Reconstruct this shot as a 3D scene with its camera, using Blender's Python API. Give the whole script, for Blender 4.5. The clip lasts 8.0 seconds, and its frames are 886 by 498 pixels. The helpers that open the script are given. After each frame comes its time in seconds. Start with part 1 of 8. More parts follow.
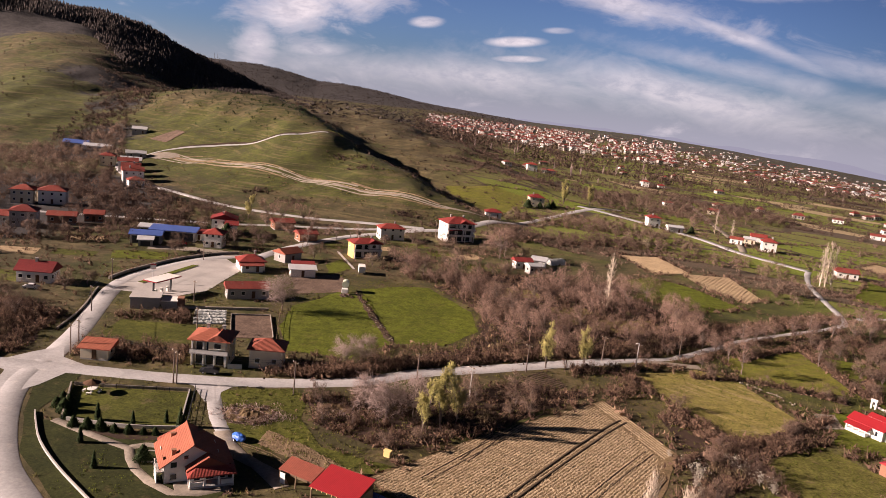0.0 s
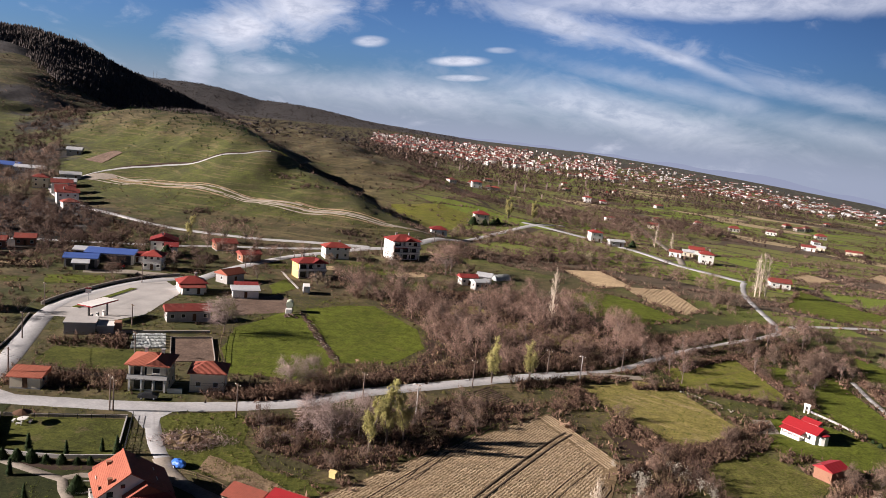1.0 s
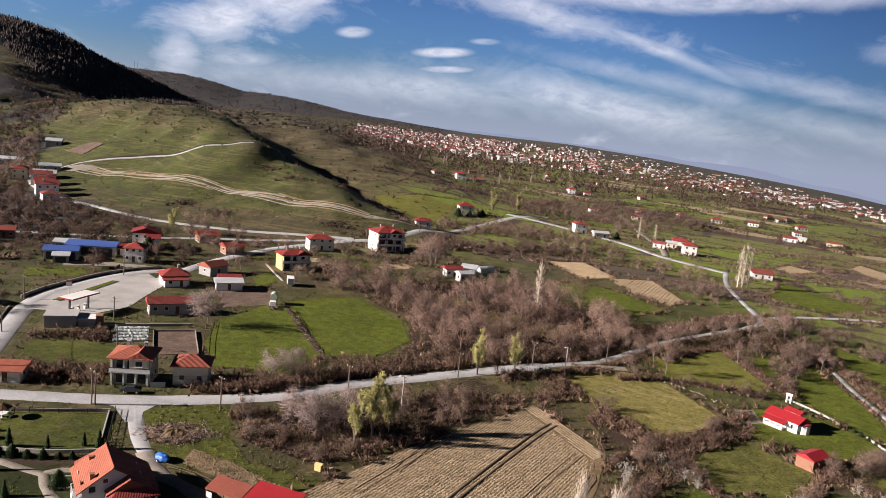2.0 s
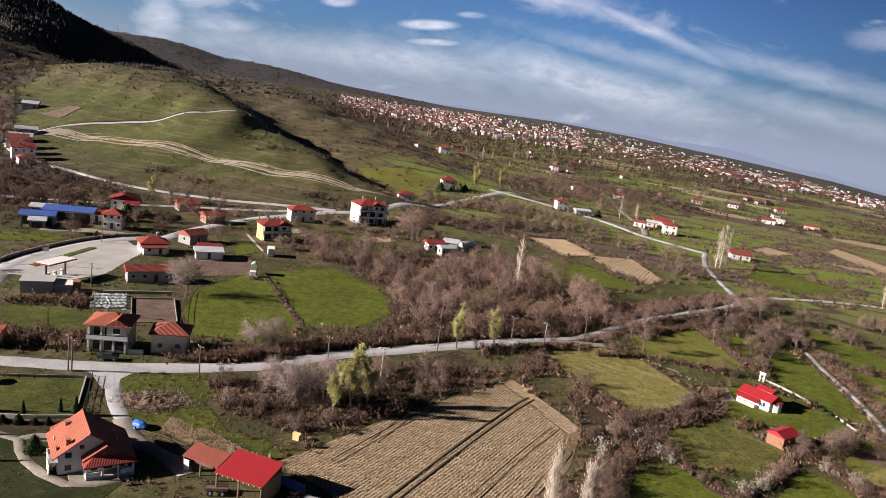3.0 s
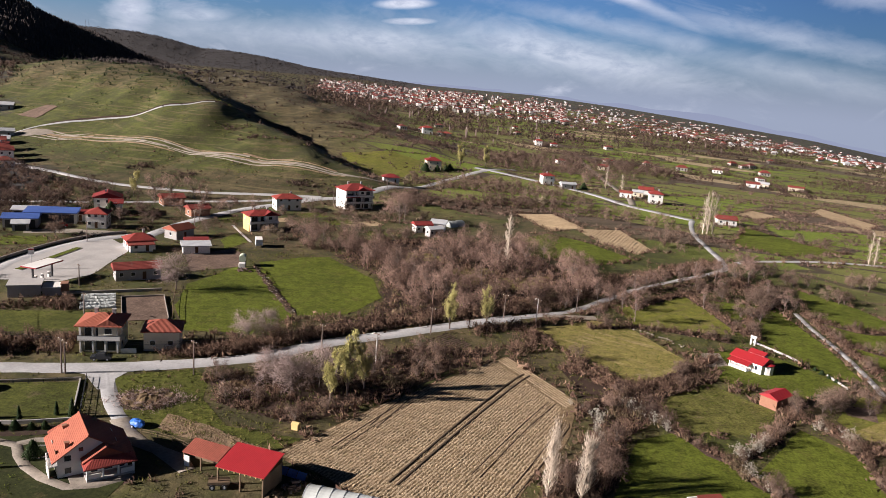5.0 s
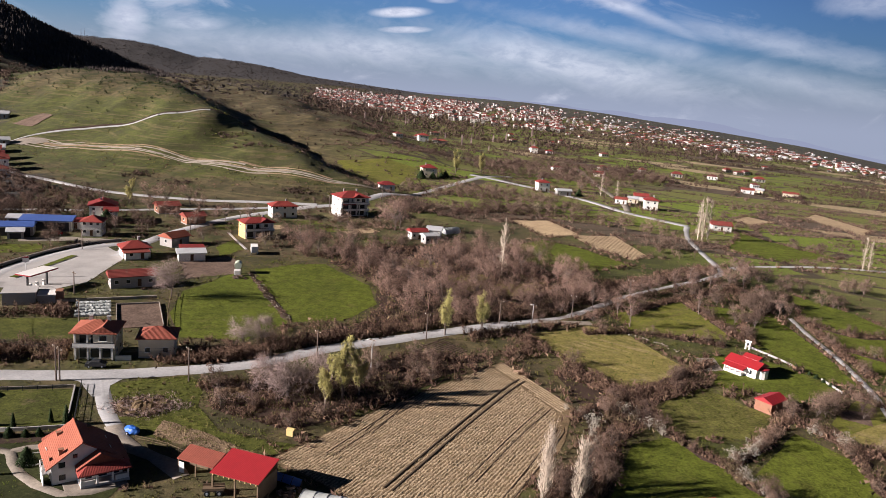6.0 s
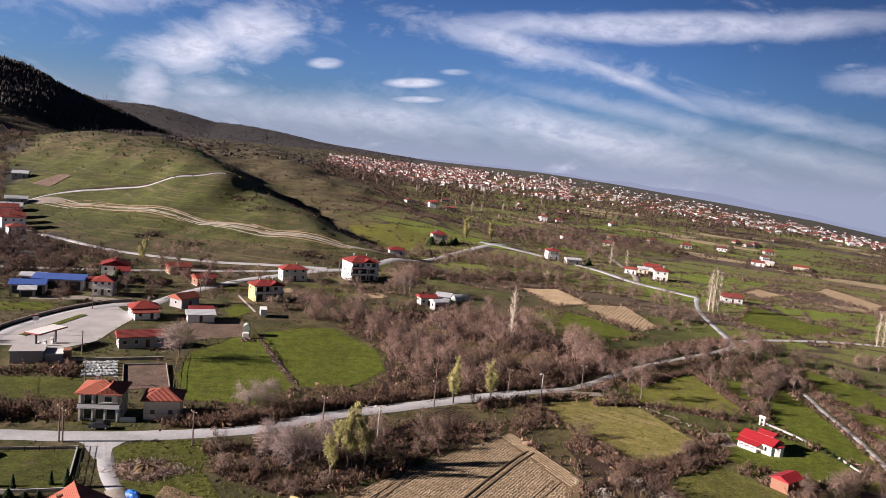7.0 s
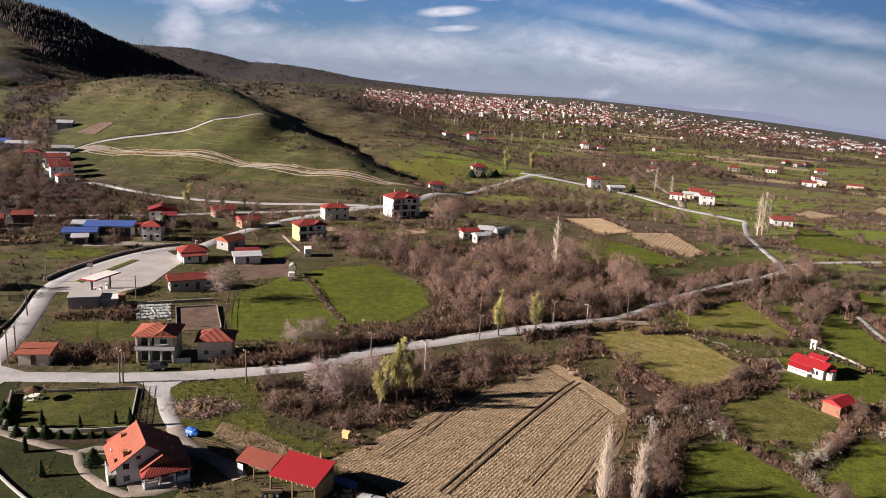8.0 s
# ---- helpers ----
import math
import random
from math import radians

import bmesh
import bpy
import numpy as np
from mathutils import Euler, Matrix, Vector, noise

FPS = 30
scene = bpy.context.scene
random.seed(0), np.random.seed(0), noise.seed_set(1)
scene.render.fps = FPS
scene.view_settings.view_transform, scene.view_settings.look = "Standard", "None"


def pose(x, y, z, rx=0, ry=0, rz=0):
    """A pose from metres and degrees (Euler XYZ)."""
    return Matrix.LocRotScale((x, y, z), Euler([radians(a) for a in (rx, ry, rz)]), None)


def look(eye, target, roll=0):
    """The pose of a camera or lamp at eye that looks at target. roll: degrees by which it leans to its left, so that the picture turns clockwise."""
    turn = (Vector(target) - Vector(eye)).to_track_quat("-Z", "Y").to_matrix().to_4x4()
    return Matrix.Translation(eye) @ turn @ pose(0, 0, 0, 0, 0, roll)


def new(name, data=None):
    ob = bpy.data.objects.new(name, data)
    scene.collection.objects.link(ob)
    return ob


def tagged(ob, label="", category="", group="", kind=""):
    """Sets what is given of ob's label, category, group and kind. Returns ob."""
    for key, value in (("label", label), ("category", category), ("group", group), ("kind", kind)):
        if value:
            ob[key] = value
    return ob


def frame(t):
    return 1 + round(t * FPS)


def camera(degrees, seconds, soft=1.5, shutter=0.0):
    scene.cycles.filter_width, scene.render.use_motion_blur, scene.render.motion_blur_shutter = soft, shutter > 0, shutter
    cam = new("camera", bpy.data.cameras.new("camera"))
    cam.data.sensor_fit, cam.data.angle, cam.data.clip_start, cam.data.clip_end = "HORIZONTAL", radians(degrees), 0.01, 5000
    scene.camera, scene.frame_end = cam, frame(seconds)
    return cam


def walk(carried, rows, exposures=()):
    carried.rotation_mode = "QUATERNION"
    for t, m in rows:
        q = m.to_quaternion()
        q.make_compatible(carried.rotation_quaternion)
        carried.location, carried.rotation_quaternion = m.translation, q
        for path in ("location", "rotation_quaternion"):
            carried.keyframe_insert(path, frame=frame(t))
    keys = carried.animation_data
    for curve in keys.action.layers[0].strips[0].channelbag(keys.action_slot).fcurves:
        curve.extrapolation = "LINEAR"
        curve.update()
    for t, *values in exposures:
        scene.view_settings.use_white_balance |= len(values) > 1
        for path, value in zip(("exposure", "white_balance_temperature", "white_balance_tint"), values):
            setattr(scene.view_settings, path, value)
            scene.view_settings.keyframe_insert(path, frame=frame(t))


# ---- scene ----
# A drone hovers over the edge of a village and sways in the wind.
cam = camera(62.0, 8.0, soft=0.65)
PATH = [
    (0, -0.61, -0.28, 63.19, 78.97, -6.26, 6.88),
    (0.2, -0.43, -0.16, 63.36, 77.5, -6.88, 7.16),
    (0.5, -0.16, 0.01, 63.62, 78.15, -7.8, 5.93),
    (0.7, 0.01, -0.21, 63.41, 79.22, -7.06, 4.51),
    (1, 0.26, -0.54, 63.1, 80.82, -5.96, 2.65),
    (1.2, 0.21, -0.15, 62.96, 79.7, -5.53, 2.09),
    (2.3, 0.03, -0.02, 62.99, 80.45, -6.4, 1.13),
    (2.5, 0, 0, 63, 79.88, -6.89, 1.23),
    (2.7, -0.02, 0.03, 62.88, 79.52, -7.17, 0.91),
    (3, -0.04, 0.08, 62.7, 78.47, -7.58, 0.25),
    (3.2, -0.16, 0.11, 62.85, 77.73, -7.54, -0.06),
    (3.5, -0.34, 0.15, 63.08, 78.73, -7.47, -0.19),
    (3.7, -0.19, 0.1, 62.94, 78.29, -7.15, -0.55),
    (4, 0.04, 0.02, 62.73, 76.74, -6.67, -1.26),
    (4.2, -0.27, 0.26, 62.91, 77.31, -6.21, -1.3),
    (5.3, 0.21, 0.07, 63.16, 77.01, -4.64, -1.31),
    (5.5, 0.34, -0.19, 62.87, 77.4, -5.71, -1.47),
    (5.8, 0.34, -0.24, 62.86, 77.79, -5.04, -1.68),
    (6, 0.34, -0.27, 62.86, 77.68, -4.6, -1.59),
    (6.2, 0.39, -0.16, 63.19, 76.9, -3.9, -2.38),
    (6.4, 0.43, -0.04, 63.51, 76.08, -3.2, -2.81),
    (6.5, 0.45, 0.02, 63.67, 77.72, -2.82, -2.56),
    (6.6, 0.33, -0.05, 63.52, 79.59, -3.3, -2.57),
    (6.7, 0.21, -0.12, 63.36, 82.32, -4.2, -1.89),
    (6.8, 0.1, -0.18, 63.2, 83.52, -5, -1.67),
    (6.9, -0.02, -0.25, 63.05, 83.53, -5.4, -0.92),
    (7, -0.14, -0.31, 62.89, 82.75, -5.62, -0.74),
    (7.2, -0.17, 0.03, 62.96, 81.33, -5.3, 0.27),
    (7.5, -0.21, 0.54, 63.07, 79.14, -4.56, 1.53),
    (7.7, -0.13, 0.64, 63.1, 77.32, -3.94, 2.09),
    (8, -0, 0.78, 63.15, 77.32, -3.02, 2.11),
]
walk(cam, [(t, pose(x, y, z, rx, ry, rz)) for t, x, y, z, rx, ry, rz in PATH], exposures=[(0.0, 1.17, 7350, 33), (0.5, 1.17, 6400, 21), (1.0, 1.17, 6350, 20), (2.5, 1.17, 6300, 19), (5.5, 1.17, 6250, 19), (7.0, 1.17, 6250, 24), (8.0, 1.17, 6500, 22)])

# ---- light ----
SUN_EL, SUN_AZ = 21.0, -104.0          # degrees; azimuth clockwise from +y
sun = new("sun", bpy.data.lights.new("sun", "SUN"))
sun.data.energy, sun.data.angle, sun.data.color = 5.0, radians(0.5), (1.0, 0.93, 0.82)
sun_way = Vector((math.sin(radians(SUN_AZ)) * math.cos(radians(SUN_EL)), math.cos(radians(SUN_AZ)) * math.cos(radians(SUN_EL)), math.sin(radians(SUN_EL))))
sun.matrix_world = look(sun_way * 100, (0, 0, 0))


class Nodes:
    """A small wrapper for building node trees."""

    def __init__(self, tree):
        self.tree = tree
        tree.nodes.clear()

    def add(self, kind, inputs=None):
        n = self.tree.nodes.new(kind)
        for k, v in (inputs or {}).items():
            if isinstance(v, bpy.types.NodeSocket):
                self.tree.links.new(v, n.inputs[k])
            else:
                n.inputs[k].default_value = v
        return n

    def math(self, op, a, b=0.0, c=0.0, clamp=False):
        n = self.add("ShaderNodeMath", {0: a, 1: b, 2: c})
        n.operation = op
        n.use_clamp = clamp
        return n.outputs[0]

    def vec(self, op, a, b=(0, 0, 0)):
        n = self.add("ShaderNodeVectorMath", {0: a, 1: b})
        n.operation = op
        return n.outputs[1] if op in ("LENGTH", "DOT_PRODUCT") else n.outputs[0]

    def mix(self, f, a, b):
        n = self.add("ShaderNodeMix")
        n.data_type = "RGBA"
        for k, v in ((0, f), (6, a), (7, b)):
            if isinstance(v, bpy.types.NodeSocket):
                self.tree.links.new(v, n.inputs[k])
            else:
                n.inputs[k].default_value = (*v, 1) if isinstance(v, tuple) and len(v) == 3 else v
        return n.outputs[2]

    def noise(self, vector, scale, detail=4.0, rough=0.55, distortion=0.0):
        return self.add("ShaderNodeTexNoise", {"Vector": vector, "Scale": scale, "Detail": detail, "Roughness": rough, "Distortion": distortion}).outputs[0]

    def ramp(self, v, lo, hi):
        n = self.add("ShaderNodeMapRange", {0: v, 1: lo, 2: hi, 3: 0.0, 4: 1.0})
        n.interpolation_type = "SMOOTHSTEP"
        return n.outputs[0]


world = bpy.data.worlds.new("sky")
scene.world = world
world.use_nodes = True
N = Nodes(world.node_tree)
sky = N.add("ShaderNodeTexSky")
sky.sky_type, sky.sun_disc, sky.sun_elevation, sky.sun_rotation = "NISHITA", False, radians(SUN_EL), radians(SUN_AZ)
sky.air_density, sky.dust_density, sky.ozone_density = 1.0, 0.6, 2.0
way = N.add("ShaderNodeTexCoord").outputs["Generated"]
sep = N.add("ShaderNodeSeparateXYZ", {0: way})
el = N.math("MULTIPLY", N.math("ARCSINE", sep.outputs[2]), 57.2958)
az = N.math("MULTIPLY", N.math("ARCTAN2", sep.outputs[0], sep.outputs[1]), 57.2958)
dome = N.add("ShaderNodeCombineXYZ", {0: az, 1: N.math("MULTIPLY", el, 2.2), 2: 0.0}).outputs[0]
wisp = N.noise(dome, 0.16, 7.0, 0.6, 0.6)
fine = N.noise(dome, 0.55, 6.0, 0.65, 0.3)


def bank(x, y, w, h, tilt, soft):
    """One cloud of the sky: a ragged ellipse at azimuth x and elevation y."""
    c, s = math.cos(radians(tilt)), math.sin(radians(tilt))
    dx, dy = N.math("SUBTRACT", az, x), N.math("SUBTRACT", el, y)
    u = N.math("DIVIDE", N.math("ADD", N.math("MULTIPLY", dx, c), N.math("MULTIPLY", dy, s)), w)
    v = N.math("DIVIDE", N.math("SUBTRACT", N.math("MULTIPLY", dy, c), N.math("MULTIPLY", dx, s)), h)
    r = N.math("SQRT", N.math("ADD", N.math("MULTIPLY", u, u), N.math("MULTIPLY", v, v)))
    r = N.math("ADD", r, N.math("MULTIPLY", N.math("SUBTRACT", wisp, 0.5), soft))
    r = N.math("ADD", r, N.math("MULTIPLY", N.math("SUBTRACT", fine, 0.5), soft * 0.6))
    return N.math("SUBTRACT", 1.0, N.ramp(r, 0.4, 1.2) if soft < 1.5 else N.ramp(r, 0.0, 1.35), clamp=True)


cover = N.math("MULTIPLY", N.ramp(wisp, 0.56, 0.80), 0.45)
for x, y, w, h, tilt, soft, much in ((-21.0, 3.2, 1.7, 2.4, -15, 2.2, 0.8), (-18.0, 5.6, 4.6, 2.0, 18, 2.2, 1.0), (-14, 7.6, 5.4, 1.9, 20, 2.4, 0.95), (-22, 10, 9, 2.0, 14, 2.6, 0.6), (-16.5, 3.0, 3, 0.6, 3, 1.6, 0.5),
                                     (-2.0, 5.2, 2.3, 0.42, 6, 0.6, 0.9), (-1.5, 4.0, 2.3, 0.3, 5, 0.65, 0.7), (-8.8, 5.9, 1.3, 0.42, 8, 1.0, 0.7), (1.0, 6.3, 1.2, 0.25, 4, 0.8, 0.4),
                                     (6, 8.6, 9, 1.2, -8, 2.2, 0.75), (16, 10.6, 18, 1.1, 3, 1.0, 0.6), (13.5, 7.0, 7, 0.55, -17, 1.6, 0.65), (14, 4.6, 9, 0.8, -9, 2.0, 0.4), (10, 2.6, 13, 1.7, -6, 1.8, 0.6),
                                     (24, 5.0, 9, 0.9, -9, 2.0, 0.4), (26, 2.4, 11, 1.0, -8, 1.8, 0.32), (30, 7.6, 3, 1.0, 0, 1.2, 0.35), (-6, 2.4, 15, 1.5, 2, 1.8, 0.55)):
    cover = N.math("MAXIMUM", cover, N.math("MULTIPLY", bank(x, y, w, h, tilt, soft), much))
cover = N.math("MULTIPLY", cover, N.math("SUBTRACT", 1.0, N.math("MULTIPLY", N.ramp(el, 13.0, 19.0), 1.0)))
haze = N.math("SUBTRACT", 1.0, N.ramp(el, -1.0, 4.6))
# grey shading inside the clouds
tone = N.mix(N.ramp(fine, 0.3, 0.7), (0.32, 0.36, 0.42), (0.55, 0.58, 0.61))
blue = N.vec("MULTIPLY", sky.outputs[0], (0.022, 0.0365, 0.061))
# blue darkened towards the zenith for less fill light, and towards the right
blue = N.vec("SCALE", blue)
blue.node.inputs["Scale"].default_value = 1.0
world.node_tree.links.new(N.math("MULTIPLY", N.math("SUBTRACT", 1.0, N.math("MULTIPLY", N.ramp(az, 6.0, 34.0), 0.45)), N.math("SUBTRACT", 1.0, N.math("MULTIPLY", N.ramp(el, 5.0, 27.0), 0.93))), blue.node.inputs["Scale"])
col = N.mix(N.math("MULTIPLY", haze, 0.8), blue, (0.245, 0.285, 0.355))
col = N.mix(cover, col, tone)
bg = N.add("ShaderNodeBackground", {"Color": col, "Strength": 0.72})
N.add("ShaderNodeOutputWorld", {0: bg.outputs[0]})


# ---- materials ----
def mat(name, a, b=None, scale=1.0, rough=0.8, bump=0.0, bump_scale=None, metal=0.0, islands=0.0, objects=0.0, spot=None, world_space=True, waves=None, grain=0.0, streak=None):
    """A two-tone surface with large and fine variation. spot: a third colour in patches; waves: (count per metre, depth) ribs along local x;
    grain: fine light and dark speckle; streak: (degrees, bands per metre, share, colour) long thin streaks."""
    m = bpy.data.materials.new(name)
    m.use_nodes = True
    n = Nodes(m.node_tree)
    b = b or tuple(c * 0.75 for c in a)
    where = n.add("ShaderNodeNewGeometry").outputs["Position"] if world_space else n.add("ShaderNodeTexCoord").outputs["Object"]
    large = n.noise(where, scale * 0.22, 3.0)
    small = n.noise(where, scale * 2.6, 5.0, 0.65)
    f = n.math("ADD", n.math("MULTIPLY", n.ramp(large, 0.3, 0.7), 0.55), n.math("MULTIPLY", n.ramp(small, 0.25, 0.75), 0.45))
    c = n.mix(f, a, b)
    if spot:
        c = n.mix(n.math("MULTIPLY", n.ramp(n.noise(where, scale * 0.6, 5.0, 0.7), 0.55, 0.70), 0.8), c, spot)
    if streak:
        turned = n.add("ShaderNodeVectorRotate", {"Vector": where, "Angle": radians(-streak[0])}).outputs[0]
        band = n.noise(n.vec("MULTIPLY", turned, (0.03, streak[1], 0.03)), 1.0, 4.0, 0.7, 0.15)
        c = n.mix(n.math("MULTIPLY", n.math("MULTIPLY", n.ramp(band, 0.47, 0.62), n.ramp(n.noise(where, 0.05, 3.0), 0.35, 0.6)), streak[2]), c, streak[3])
    if grain:
        speck = n.math("ADD", n.math("MULTIPLY", n.ramp(n.noise(where, 1.7, 3.0, 0.75), 0.3, 0.7), 0.6), n.math("MULTIPLY", n.ramp(n.noise(where, 0.35, 3.0, 0.6), 0.3, 0.7), 0.4))
        c = n.add("ShaderNodeHueSaturation", {"Color": c, "Value": n.math("ADD", 1 - grain, n.math("MULTIPLY", speck, 1.7 * grain))}).outputs[0]
    for much, source in ((islands, "ShaderNodeNewGeometry"), (objects, "ShaderNodeObjectInfo")):
        if much:
            r = n.add(source).outputs["Random Per Island" if source == "ShaderNodeNewGeometry" else "Random"]
            c = n.add("ShaderNodeHueSaturation", {"Color": c, "Value": n.math("ADD", 1 - much, n.math("MULTIPLY", r, 2 * much)), "Hue": n.math("ADD", 0.5 - 0.02 * much, n.math("MULTIPLY", r, 0.04 * much))}).outputs[0]
    out = {"Base Color": c, "Roughness": rough, "Metallic": metal, "Specular IOR Level": 0.5 if rough < 0.7 else 0.12}
    if bump or waves:
        h = n.noise(where, (bump_scale or scale * 6), 4.0, 0.6)
        if waves:
            local = n.add("ShaderNodeTexCoord").outputs["Object"]
            x = n.add("ShaderNodeSeparateXYZ", {0: local}).outputs[0]
            w = n.math("SINE", n.math("MULTIPLY", x, waves[0] * 6.2832))
            h = n.math("ADD", n.math("MULTIPLY", w, waves[1]), n.math("MULTIPLY", h, 0.5))
        out["Normal"] = n.add("ShaderNodeBump", {"Height": h, "Strength": bump or 0.5, "Distance": 0.1}).outputs[0]
    p = n.add("ShaderNodeBsdfPrincipled", out)
    n.add("ShaderNodeOutputMaterial", {0: p.outputs[0]})
    return m


